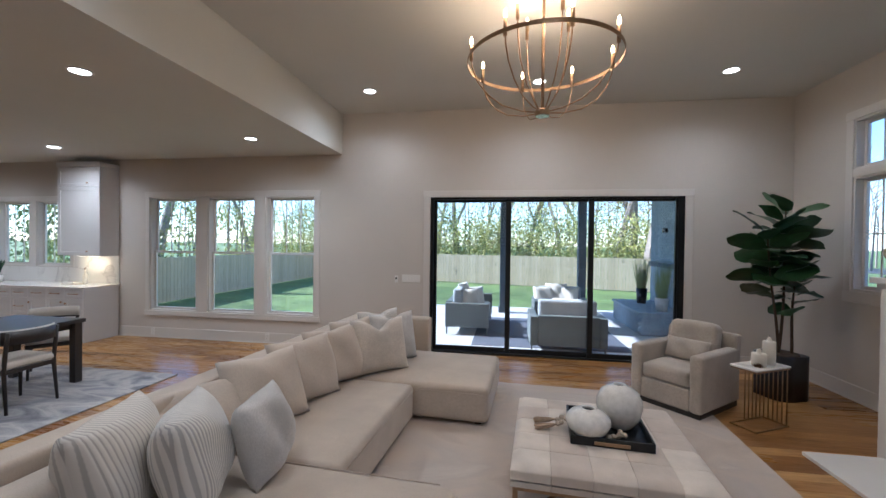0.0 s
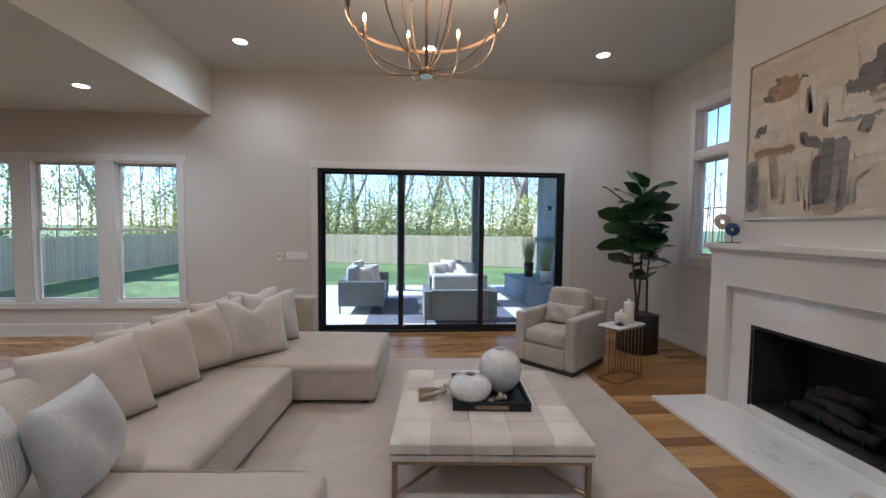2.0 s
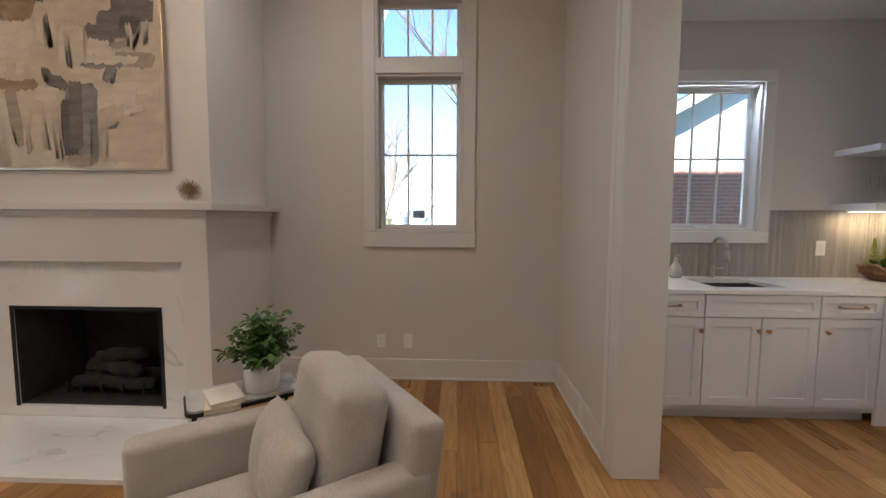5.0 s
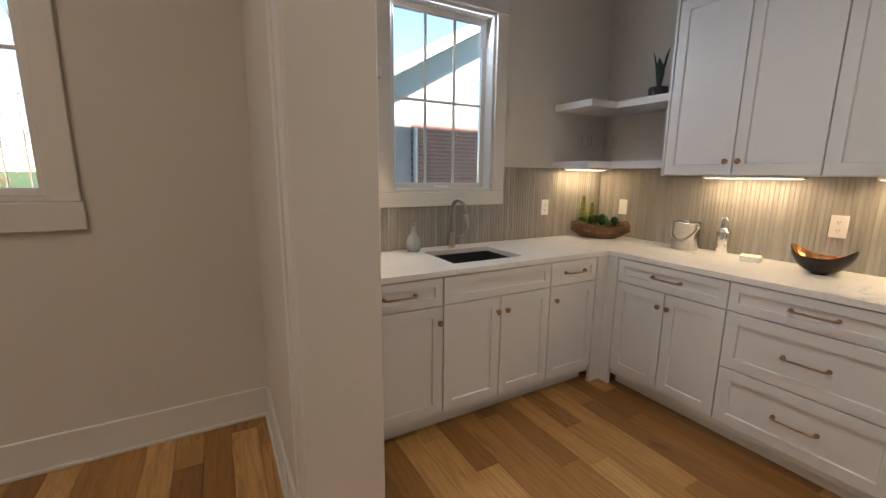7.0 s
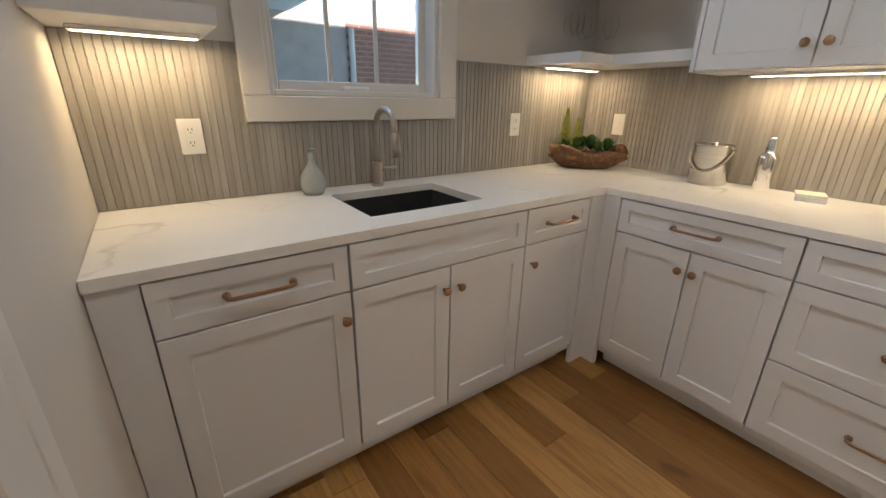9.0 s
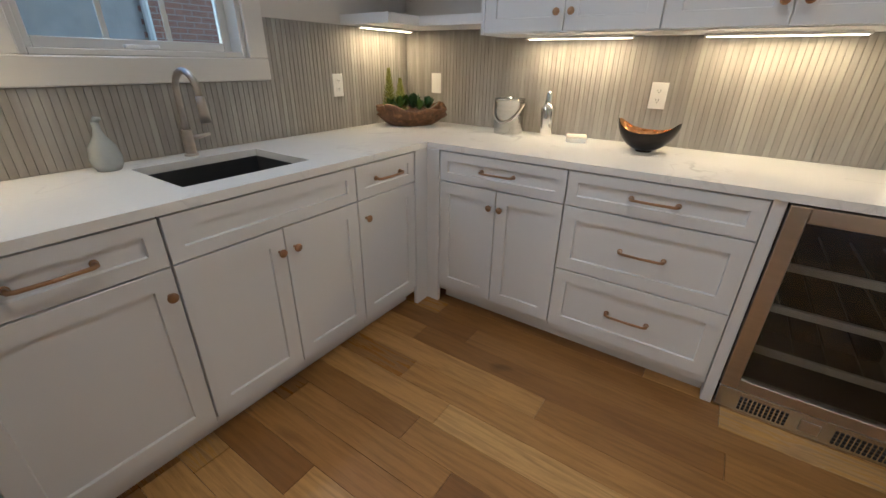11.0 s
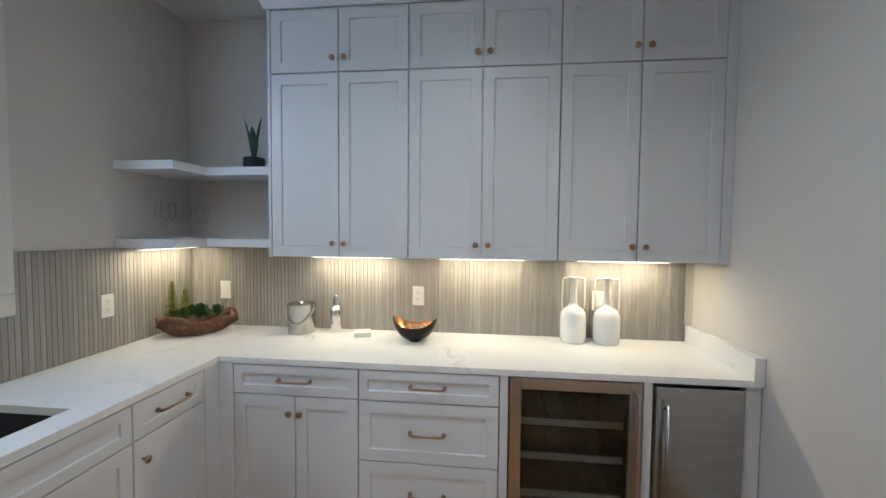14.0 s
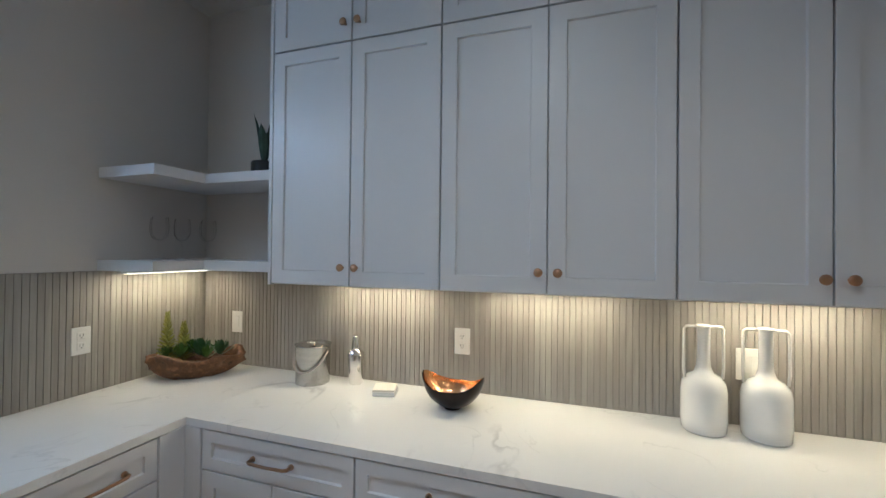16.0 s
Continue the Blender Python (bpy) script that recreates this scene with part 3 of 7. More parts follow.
# ---- the bar: cabinets ----
def shaker(w, h, t=0.02, rail=0.058, inset=0.009):
    """A framed front, from (0, 0) to (w, h) in x and z, its face towards -y."""
    bm = bmesh.new()
    rail = min(rail, h * 0.3)
    e = 0.0015
    v = bm.verts.new
    outer = [v((e, -t, e)), v((w - e, -t, e)), v((w - e, -t, h - e)), v((e, -t, h - e))]
    rim = [v((0, -t + e, 0)), v((w, -t + e, 0)), v((w, -t + e, h)), v((0, -t + e, h))]
    inn = [v((rail, -t, rail)), v((w - rail, -t, rail)), v((w - rail, -t, h - rail)), v((rail, -t, h - rail))]
    q = rail + 0.003
    deep = [v((q, -t + inset, q)), v((w - q, -t + inset, q)), v((w - q, -t + inset, h - q)), v((q, -t + inset, h - q))]
    back = [v((0, 0, 0)), v((w, 0, 0)), v((w, 0, h)), v((0, 0, h))]
    for a, b in ((rim, outer), (outer, inn), (inn, deep), (back, rim)):
        for i in range(4):
            j = (i + 1) % 4
            bm.faces.new((a[i], a[j], b[j], b[i]))
    bm.faces.new(deep), bm.faces.new(back[::-1])
    bmesh.ops.recalc_face_normals(bm, faces=bm.faces)
    return bm


KNOB = mesh_of("knob", lathe([(0.006, 0), (0.0055, 0.012), (0.010, 0.016), (0.0155, 0.021), (0.016, 0.026), (0.012, 0.030), (0.0, 0.031)], 16), M_BRONZE, True)


def pull_mesh(w):
    bm = bmesh.new()
    add_tube(bm, [(-w / 2, 0, 0), (-w / 2, -0.026, 0), (-w / 2 + 0.012, -0.033, 0), (0, -0.036, 0), (w / 2 - 0.012, -0.033, 0), (w / 2, -0.026, 0), (w / 2, 0, 0)], [0.0075, 0.0065, 0.0058, 0.0052, 0.0058, 0.0065, 0.0075], 10)
    for s in (-1, 1):
        add_tube(bm, [(s * w / 2, -0.001, 0), (s * w / 2, -0.007, 0)], 0.0105, 12)
    return mesh_of("pull", bm, M_BRONZE, True)


PULL = pull_mesh(0.165)


def add_front(unit, kind, x0, x1, z0, z1, knob=None, pull=False, gap=0.0029):
    d = part(kind, shaker(x1 - x0 - 2 * gap, z1 - z0 - 2 * gap), M_CAB, unit, at=pose(x0 + gap, 0, z0 + gap))
    w = x1 - x0 - 2 * gap
    if knob is not None:
        shared("knob", KNOB, d, pose(knob[0] - x0, -0.02, knob[1] - z0, 90, 0, 0))
    if pull:
        shared("pull", PULL, d, pose(w / 2, -0.02, (z1 - z0) / 2))
    return d


def base_cabinet(label, w, m, fronts, depth=0.60, top=0.882):
    """A base cabinet: x along its width, its front towards -y at y = 0."""
    u = thing("base_cabinet", label, "cabinet", m, "base cabinets of the bar")
    bm = box(0.0, 0.003, 0.105, w, depth, top)
    part("body", bm, M_CAB, u)
    part("toe_kick", box(0.0, 0.06, 0.0, w, 0.075, 0.104), M_CAB, u, "recessed painted toe kick")
    part("bottom_rail", box(0.0, -0.004, 0.078, w, 0.002, 0.112, 0.0015), M_CAB, u)
    for f in fronts:
        add_front(u, *f[:5], **(f[5] if len(f) > 5 else {}))
    return u


ZT, ZM, ZB = 0.880, 0.727, 0.114
E_FACE = 4.225
turn_e = lambda y: pose(E_FACE, y, 0, 0, 0, -90)
base_cabinet("white shaker cabinet with one drawer and one door", 0.50, turn_e(-1.949), [
    ("drawer_front", 0.0, 0.498, ZM, ZT, {"pull": True}), ("door", 0.0, 0.498, ZB, ZM, {"knob": (0.467, 0.638)})])
base_cabinet("white shaker sink cabinet with two doors", 0.749, turn_e(-2.449), [
    ("false_front", 0.0, 0.749, ZM, ZT), ("door", 0.0, 0.3745, ZB, ZM, {"knob": (0.343, 0.638)}), ("door", 0.3745, 0.749, ZB, ZM, {"knob": (0.408, 0.638)})], top=0.66)
base_cabinet("white shaker cabinet beside the corner", 0.40, turn_e(-3.199), [
    ("drawer_front", 0.0, 0.40, ZM, ZT, {"pull": True}), ("door", 0.0, 0.40, ZB, ZM, {"knob": (0.040, 0.638)})])
S_FACE = -3.725
turn_s = lambda x: pose(x, S_FACE, 0, 0, 0, 180)
base_cabinet("white shaker cabinet with a drawer over two doors", 0.657, turn_s(4.125), [
    ("drawer_front", 0.0, 0.657, ZM, ZT, {"pull": True}), ("door", 0.0, 0.3285, ZB, ZM, {"knob": (0.30, 0.638)}), ("door", 0.3285, 0.657, ZB, ZM, {"knob": (0.357, 0.638)})])
base_cabinet("white shaker cabinet with three drawers", 0.688, turn_s(3.467), [
    ("drawer_front", 0.0, 0.688, ZM, ZT, {"pull": True}), ("drawer_front", 0.0, 0.688, 0.422, ZM, {"pull": True}), ("drawer_front", 0.0, 0.688, ZB, 0.422, {"pull": True})])
fill = tagged(thing("cabinet_frame", "white painted posts and panels between bar cabinets", "cabinet", pose(0, 0, 0)), group="base cabinets of the bar")
part("post", box(4.126, -3.7245, 0.0, 4.224, -3.70, 0.882, 0.002), M_CAB, fill)
part("post", box(4.2, -3.7, 0.0, 4.224, -3.6005, 0.882, 0.002), M_CAB, fill)
part("end_filler", box(4.2125, -1.948, 0.0, 4.8, -1.850, 0.882, 0.002), M_CAB, fill)
for x0, x1, lab in ((2.737, 2.777, "white painted panel beside the wine cooler"), (2.084, 2.124, "white painted panel between the appliances"), (WX + 0.004, 1.692, "white painted end panel at the wall")):
    part("end_panel", box(x0, -4.34, 0.0, x1, -3.712, 0.883, 0.002), M_CAB, fill, lab)

# worktop
Z0, Z1 = 0.884, 0.914
wt = thing("worktop", "white quartz worktop with faint grey veins", "counter", pose(0, 0, 0))
for slabs in (((4.2, -2.58, 4.325, -3.07), (4.7, -2.58, EX - 0.001, -3.07), (4.2, -1.850, EX - 0.001, -2.58), (4.2, -3.07, EX - 0.001, -4.349)), ((1.668, -3.70, 4.1995, -4.349),)):
    bm = bmesh.new()
    for x0, y0, x1, y1 in slabs:
        add_box(bm, x0, min(y0, y1), Z0, x1, max(y0, y1), Z1)
    bmesh.ops.remove_doubles(bm, verts=bm.verts, dist=1e-5)
    part("slab", bm, M_QUARTZ, wt)
tagged(part("side_splash", box(WX + 0.002, -4.34, Z0, 1.667, -3.698, 1.015, 0.0015), M_QUARTZ), "white quartz side splash at the wall", "splash")
# sink
sk = thing("sink", "dark composite undermount sink in the worktop", "sink", pose(4.5125, -2.825, 0))
bm = bmesh.new()
for q in ((-0.195, -0.252, 0.69, -0.187, 0.252, 0.883), (0.187, -0.252, 0.69, 0.195, 0.252, 0.883), (-0.187, -0.252, 0.69, 0.187, -0.245, 0.883), (-0.187, 0.245, 0.69, 0.187, 0.252, 0.883), (-0.195, -0.252, 0.68, 0.195, 0.252, 0.6899)):
    add_box(bm, *q)
part("basin", bm, M_SINK, sk)
part("drain", lathe([(0.045, 0.6905), (0.045, 0.694), (0.03, 0.695), (0.028, 0.692), (0.0, 0.692)], 24), M_STEEL, sk, "steel drain")
# faucet
fc = thing("faucet", "brushed nickel pull-down kitchen faucet", "faucet", pose(4.775, -2.83, Z1))
part("base", lathe([(0.027, 0), (0.027, 0.006), (0.021, 0.01), (0.021, 0.10), (0.019, 0.104), (0.0, 0.104)], 20), M_STEELWARM, fc, smooth=False)
arc = [(0, 0, 0.10), (0, 0, 0.24)] + [(-0.085 + 0.085 * math.cos(a), 0, 0.24 + 0.085 * math.sin(a)) for a in [math.pi * i / 9 for i in range(1, 9)]] + [(-0.17, 0, 0.235)]
part("spout", tube(arc, 0.0125, 12), M_STEELWARM, fc, smooth=True)
part("spray_head", tube([(-0.17, 0, 0.24), (-0.174, 0, 0.20), (-0.18, 0, 0.145)], [0.0155, 0.017, 0.019], 14), M_STEELWARM, fc, smooth=True)
part("lever", tube([(0, -0.018, 0.07), (-0.004, -0.05, 0.072), (-0.02, -0.085, 0.08)], [0.011, 0.008, 0.0055], 10), M_STEELWARM, fc, smooth=True)


# appliances
def wine_cooler():
    f = thing("wine_cooler", "stainless under-counter wine cooler with a glass door", "wine cooler", pose(2.4305, S_FACE, 0, 0, 0, 180))
    w = 0.302
    body = bmesh.new()
    for q in ((-w, 0.02, 0.02, -w + 0.03, 0.58, 0.878), (w - 0.03, 0.02, 0.02, w, 0.58, 0.878), (-w + 0.03, 0.02, 0.848, w - 0.03, 0.58, 0.878), (-w + 0.03, 0.02, 0.02, w - 0.03, 0.58, 0.11), (-w + 0.03, 0.55, 0.11, w - 0.03, 0.58, 0.848)):
        add_box(body, *q)
    part("body", body, M_BLACK, f)
    d = part("door", box(-w + 0.002, -0.022, 0.115, -w + 0.058, 0.018, 0.876, 0.003), M_STEELWARM, f, "brushed stainless door frame")
    part("door_stile", box(w - 0.058, -0.022, 0.115, w - 0.002, 0.018, 0.876, 0.003), M_STEELWARM, d)
    part("door_rail", box(-w + 0.058, -0.0215, 0.115, w - 0.058, 0.018, 0.165, 0.003), M_STEELWARM, d)
    part("door_rail", box(-w + 0.058, -0.0215, 0.822, w - 0.058, 0.018, 0.876, 0.003), M_STEELWARM, d)
    part("pane", box(-w + 0.058, -0.006, 0.165, w - 0.058, 0.0, 0.822), M_TINT, d, "smoked glass pane")
    part("handle", tube([(w - 0.03, -0.022, 0.20), (w - 0.03, -0.058, 0.20), (w - 0.03, -0.06, 0.23), (w - 0.03, -0.06, 0.80), (w - 0.03, -0.058, 0.83), (w - 0.03, -0.022, 0.83)], 0.0085, 10), M_STEELWARM, d, smooth=True)
    for z in (0.262, 0.452, 0.622):
        s = part("shelf", box(-w + 0.06, 0.05, z, w - 0.06, 0.066, z + 0.03, 0.002), M_SHELF, f, "pale wooden shelf front")
        for x in (-0.2, -0.1, 0.0, 0.1, 0.2):
            part("rod", box(x - 0.003, 0.067, z + 0.006, x + 0.003, 0.5, z + 0.012), M_BLACK, s)
    g = part("grille", box(-w + 0.004, -0.012, 0.006, w - 0.004, 0.018, 0.108, 0.003), M_STEEL, f, "stainless toe grille")
    # Each slot is a thin dark plate, its shade put in as colour.
    slot = mesh_of("slot", box(-0.0045, -0.002, -0.006, 0.0045, 0.0, 0.006), M_HOLESHADE)
    for k, xs in enumerate((-0.145, 0.145)):
        for i in range(11):
            for j in range(4):
                shared("slot", slot, g, pose(xs + (i - 5) * 0.0145, -0.0125, 0.030 + j * 0.016))
    part("badge", box(-0.03, -0.016, 0.03, 0.03, -0.012, 0.08, 0.002), M_STEELWARM, g)
    return f


M_TINT = glassy("tinted_glass", (0.55, 0.58, 0.58))
M_SHELF = plain("beech", (0.66, 0.61, 0.54), 0.5, vary=0.1, scale=5, bump=0.05)
wine_cooler()
im = thing("ice_maker", "stainless under-counter ice maker with a bar handle", "ice maker", pose(1.8885, S_FACE, 0, 0, 0, 180))
part("body", box(-0.19, 0.02, 0.02, 0.19, 0.57, 0.87), M_BLACK, im)
part("door", box(-0.189, -0.03, 0.125, 0.189, 0.019, 0.866, 0.004), M_STEEL, im, "brushed stainless door")
part("kick_plate", box(-0.185, 0.0, 0.012, 0.185, 0.019, 0.118, 0.003), M_BLACK, im)
hd = part("handle", tube([(-0.148, -0.066, 0.24), (-0.148, -0.066, 0.80)], 0.0095, 12), M_STEEL, im, smooth=True)
for z in (0.27, 0.77):
    part("standoff", tube([(-0.148, -0.03, z), (-0.148, -0.062, z)], 0.007, 10), M_STEEL, hd, smooth=True)


# wall cabinets
def wall_cabinet(x_left, x_mid, x_right, first):
    w = x_left - x_right
    u = thing("wall_cabinet", "white shaker wall cabinet with four doors", "cabinet", pose(x_left, -4.02, 0, 0, 0, 180), "wall cabinets of the bar")
    part("body", box(0.0, 0.0025, 1.407, w, 0.328, 2.80), M_CAB, u)
    mid = x_left - x_mid
    for lo, hi, kz in ((1.409, 2.436, 1.485), (2.437, 2.785, 2.505)):
        add_front(u, "door", 0.0, mid, lo, hi, knob=(mid - 0.033, kz))
        add_front(u, "door", mid, w, lo, hi, knob=(mid + 0.033, kz))
    return u


wall_cabinet(4.074, 3.677, 3.281, True)
wall_cabinet(3.28, 2.879, 2.474, False)
wall_cabinet(2.473, 2.072, 1.668, False)
wf = thing("cabinet_frame", "white painted trim boards round the wall cabinets", "cabinet", pose(0, 0, 0))
(part("end_panel", box(4.0745, -4.348, 1.405, 4.092, -3.998, 2.80, 0.0015), M_CAB, wf))
(part("filler", box(WX + 0.001, -4.02, 1.405, 1.667, -3.998, 2.80, 0.0015), M_CAB, wf))
# crown
bm = bmesh.new()
prof = [(0.0, 2.787), (0.012, 2.787), (0.016, 2.80), (0.03, 2.83), (0.07, 2.885), (0.082, 2.90), (0.085, 2.928), (0.0, 2.928)]
fy, lx = -3.998, 4.092
rows_c = []
for d, z in prof:
    rows_c.append([bm.verts.new((WX + 0.001, fy + d, z)), bm.verts.new((lx + d, fy + d, z)), bm.verts.new((lx + d, -4.349, z))])
for a, b in zip(rows_c, rows_c[1:] + rows_c[:1]):
    for i in range(2):
        bm.faces.new((a[i], a[i + 1], b[i + 1], b[i]))
bmesh.ops.recalc_face_normals(bm, faces=bm.faces)
tagged(part("crown_moulding", bm, M_CAB), "white painted crown moulding on the wall cabinets", "trim", kind="structure")
part("top_board", box(1.67, -4.34, 2.801, 4.085, -4.0, 2.86), M_CAB, wf)


# floating shelves
def corner_shelf(z0, z1, lab):
    bm = bmesh.new()
    add_box(bm, 4.0925, -4.349, z0, EX - 0.001, -4.03, z1)
    add_box(bm, 4.50, -4.03, z0, EX - 0.001, -3.78, z1)
    bmesh.ops.remove_doubles(bm, verts=bm.verts, dist=1e-5)
    return tagged(part("floating_shelf", bm, M_CAB), lab, "shelf", "floating shelves")


corner_shelf(1.457, 1.505, "white floating corner shelf under the glasses")
corner_shelf(1.88, 1.926, "white floating corner shelf under a small plant")
for z0 in (1.457, 1.88):
    tagged(part("floating_shelf", box(4.50, -2.24, z0, EX - 0.001, -1.8495, z0 + 0.047, 0.002), M_CAB), "white floating shelf beside the bar window", "shelf", "floating shelves")


# under-cabinet lights
def strip_light(x, y, z, length, along_y=False):
    u = thing("strip_light", "slim under-cabinet light bar, lit warm white", "light", pose(x, y, z, 0, 0, 90 if along_y else 0), "under-cabinet lights")
    part("housing", box(-length / 2, -0.022, -0.014, length / 2, 0.022, -0.0005, 0.003), M_PLASTIC, u)
    part("lens", box(-length / 2 + 0.01, -0.012, -0.0155, length / 2 - 0.01, 0.012, -0.0142), M_STRIP, u, "glowing lens")
    lamp = bpy.data.lights.new("strip_lamp", "AREA")
    lamp.shape, lamp.size, lamp.size_y, lamp.energy, lamp.color = "RECTANGLE", length * 0.95, 0.03, STRIP_W * length / 0.5, (1.0, 0.71, 0.37)
    o = new("strip_lamp", lamp)
    o.parent = u
    o.matrix_basis = pose(0, 0, -0.017)
    return u


for x in (3.68, 2.88, 2.07):
    strip_light(x, -4.235, 1.407, 0.52)
strip_light(4.74, -4.04, 1.457, 0.44, True)
strip_light(4.74, -2.06, 1.457, 0.32, True)

# ---- lamps of the ceilings, some of them added ----
def can_light(x, y, z, power=1.0):
    u = thing("can_light", "recessed ceiling light with a white ring, lit; several are added fill", "light", pose(x, y, z), "recessed lights")
    part("ring", lathe([(0.095, -0.0005), (0.095, -0.006), (0.075, -0.009), (0.072, -0.0005)], 32, caps=False), M_PLASTIC, u)
    part("lens", lathe([(0.0, -0.004), (0.072, -0.004), (0.072, -0.0005), (0.0, -0.0005)], 32, caps=False), M_CANLIGHT, u, "glowing lens")
    lamp = bpy.data.lights.new("can_lamp", "SPOT")
    lamp.energy, lamp.color, lamp.spot_size, lamp.spot_blend, lamp.shadow_soft_size = CAN_W * power, (1.0, 0.90, 0.76), radians(160), 1.0, 0.07
    o = new("can_lamp", lamp)
    o.parent = u
    o.matrix_basis = pose(0, 0, -0.02)
    return u


# The row near y = 0.2 is unseen, repeated by symmetry to add light.
for x, y in ((-0.89, 4.15), (1.365, 4.10), (3.55, 4.05), (-0.89, 0.20), (1.365, 0.15), (3.55, 0.10)):
    can_light(x, y, CEIL)
# The last five are unseen, added to brighten dining, kitchen and hall.
for x, y in ((-2.53, 3.95), (-5.94, 4.08), (-2.60, 1.75), (-2.60, -0.6), (-5.94, 1.70), (-8.2, 3.9), (-8.2, 1.7), (-0.4, -3.2)):
    can_light(x, y, LOW if x < STEP else CEIL, 1.5)
can_light(3.0, -2.75, BARC, 0.8)


CZ = 2.727 - 2.452 * 1.2
CL = (CEIL - CZ) / 1.2


def chandelier():
    c = thing("chandelier", "brass two-tier candle chandelier with a wide ring, lit", "chandelier", pose(1.249, 2.163, CZ) @ Matrix.Scale(1.2, 4))
    part("canopy", lathe([(0.0, CL - 0.03), (0.05, CL - 0.028), (0.07, CL - 0.012), (0.07, CL - 0.0005)], 28, caps=False), M_BRASS, c, smooth=True)
    part("rod", tube([(0, 0, 2.49), (0, 0, CL - 0.02)], 0.011, 10), M_BRASS, c, smooth=True)
    part("hub", lathe([(0.0, 2.452), (0.047, 2.452), (0.05, 2.458), (0.05, 2.483), (0.045, 2.49), (0.02, 2.50), (0.0, 2.50)], 28), M_BRASS, c)
    part("hub_cap", lathe([(0.0, 2.4485), (0.044, 2.4485), (0.044, 2.4519)], 28), M_STEEL, c, "pale disc under the hub")
    ring = bmesh.new()
    n, R = 72, 0.50
    loops = [[ring.verts.new((r * math.cos(2 * math.pi * i / n), r * math.sin(2 * math.pi * i / n), z)) for i in range(n)] for r, z in ((R, 2.80), (R + 0.004, 2.80), (R + 0.004, 2.825), (R, 2.825))]
    for k in range(4):
        a, b = loops[k], loops[(k + 1) % 4]
        for i in range(n):
            ring.faces.new((a[i], a[(i + 1) % n], b[(i + 1) % n], b[i]))
    bmesh.ops.recalc_face_normals(ring, faces=ring.faces)
    part("ring", ring, M_BRASS, c, smooth=False)
    arm_pts = [(0.045, 2.475), (0.14, 2.478), (0.27, 2.51), (0.37, 2.575), (0.44, 2.66), (0.475, 2.75), (0.482, 2.80)]
    arm2_pts = [(0.03, 2.49), (0.07, 2.55), (0.13, 2.66), (0.175, 2.80), (0.195, 2.95), (0.20, 3.06)]
    a_me = mesh_of("arm", tube([(r, 0, z) for r, z in arm_pts], 0.0048, 8), M_BRASS, True)
    b_me = mesh_of("arm", tube([(r, 0, z) for r, z in arm2_pts], 0.0048, 8), M_BRASS, True)
    s_me = mesh_of("candle_sleeve", lathe([(0.012, 0), (0.012, 0.10), (0.0, 0.10)], 14), M_BRASS, True)
    k_me = mesh_of("bulb", lathe([(0.006, 0), (0.0105, 0.010), (0.0125, 0.024), (0.010, 0.040), (0.0045, 0.054), (0.0, 0.058)], 14), M_BULB, True)
    for tier, count, me, r, z in ((0, 8, a_me, 0.482, 2.80), (1, 4, b_me, 0.20, 3.06)):
        for i in range(count):
            a = 360 / count * i + (14 if tier == 0 else 30)
            arm = shared("arm", me, c, pose(0, 0, 0, 0, 0, a))
            shared("candle_sleeve", s_me, arm, pose(r, 0, z - 0.01))
            shared("bulb", k_me, arm, pose(r, 0, z + 0.092))
            lamp = bpy.data.lights.new("bulb_lamp", "POINT")
            lamp.energy, lamp.color, lamp.shadow_soft_size = BULB_W, (1.0, 0.64, 0.34), 0.03
            o = new("bulb_lamp", lamp)
            o.parent = arm
            o.matrix_basis = pose(r, 0, z + 0.185)
    return c


chandelier()

# ---- the fireplace ----
FX, FM = 3.97, 4.03
BK = EX - 0.001
fp = thing("fireplace", "white painted fireplace surround with a marble slip", "fireplace", pose(0, 0, 0))
bm = bmesh.new()
add_box(bm, FX, 0.79, 0.0, BK, 0.962, 1.09)
add_box(bm, FX, 2.405, 0.0, BK, 2.60, 1.09)
add_box(bm, FX, 0.79, 1.09, BK, 2.60, 1.405)
bmesh.ops.remove_doubles(bm, verts=bm.verts, dist=1e-5)
part("surround", bm, M_FIREPAINT, fp)
part("inner_bead", box(FX - 0.008, 0.95, 1.0905, FX - 0.0005, 2.417, 1.105, 0.003), M_FIREPAINT, fp)
part("mantel_moulding", box(FX - 0.02, 0.77, 1.382, BK, 2.62, 1.4195, 0.004), M_FIREPAINT, fp)
part("mantel_shelf", box(FX - 0.07, 0.708, 1.42, BK, 2.625, 1.47, 0.005, 2), M_FIREPAINT, fp, "white painted mantel shelf")
sl = part("marble_slip", box(FM, 0.9625, 0.031, FM + 0.02, 1.156, 1.0895), M_MARBLE, fp, "polished white marble slip with grey veins")
part("marble_slab", box(FM, 2.18, 0.031, FM + 0.02, 2.4045, 1.0895), M_MARBLE, sl)
part("marble_slab", box(FM, 1.156, 0.78, FM + 0.02, 2.18, 1.0895), M_MARBLE, sl)
part("marble_slab", box(FM, 1.156, 0.031, FM + 0.02, 2.18, 0.104), M_MARBLE, sl)
fbx = part("firebox", box(4.56, 1.13, 0.07, 4.58, 2.21, 0.82), M_FIREBOX, fp, "sooty dark firebox back")
for q in ((FM + 0.021, 1.13, 0.07, 4.56, 1.155, 0.82), (FM + 0.021, 2.181, 0.07, 4.56, 2.21, 0.82), (FM + 0.021, 1.155, 0.781, 4.56, 2.181, 0.82), (FM + 0.021, 1.155, 0.07, 4.56, 2.181, 0.103)):
    part("lining_panel", box(*q), M_FIREBOX, fbx)
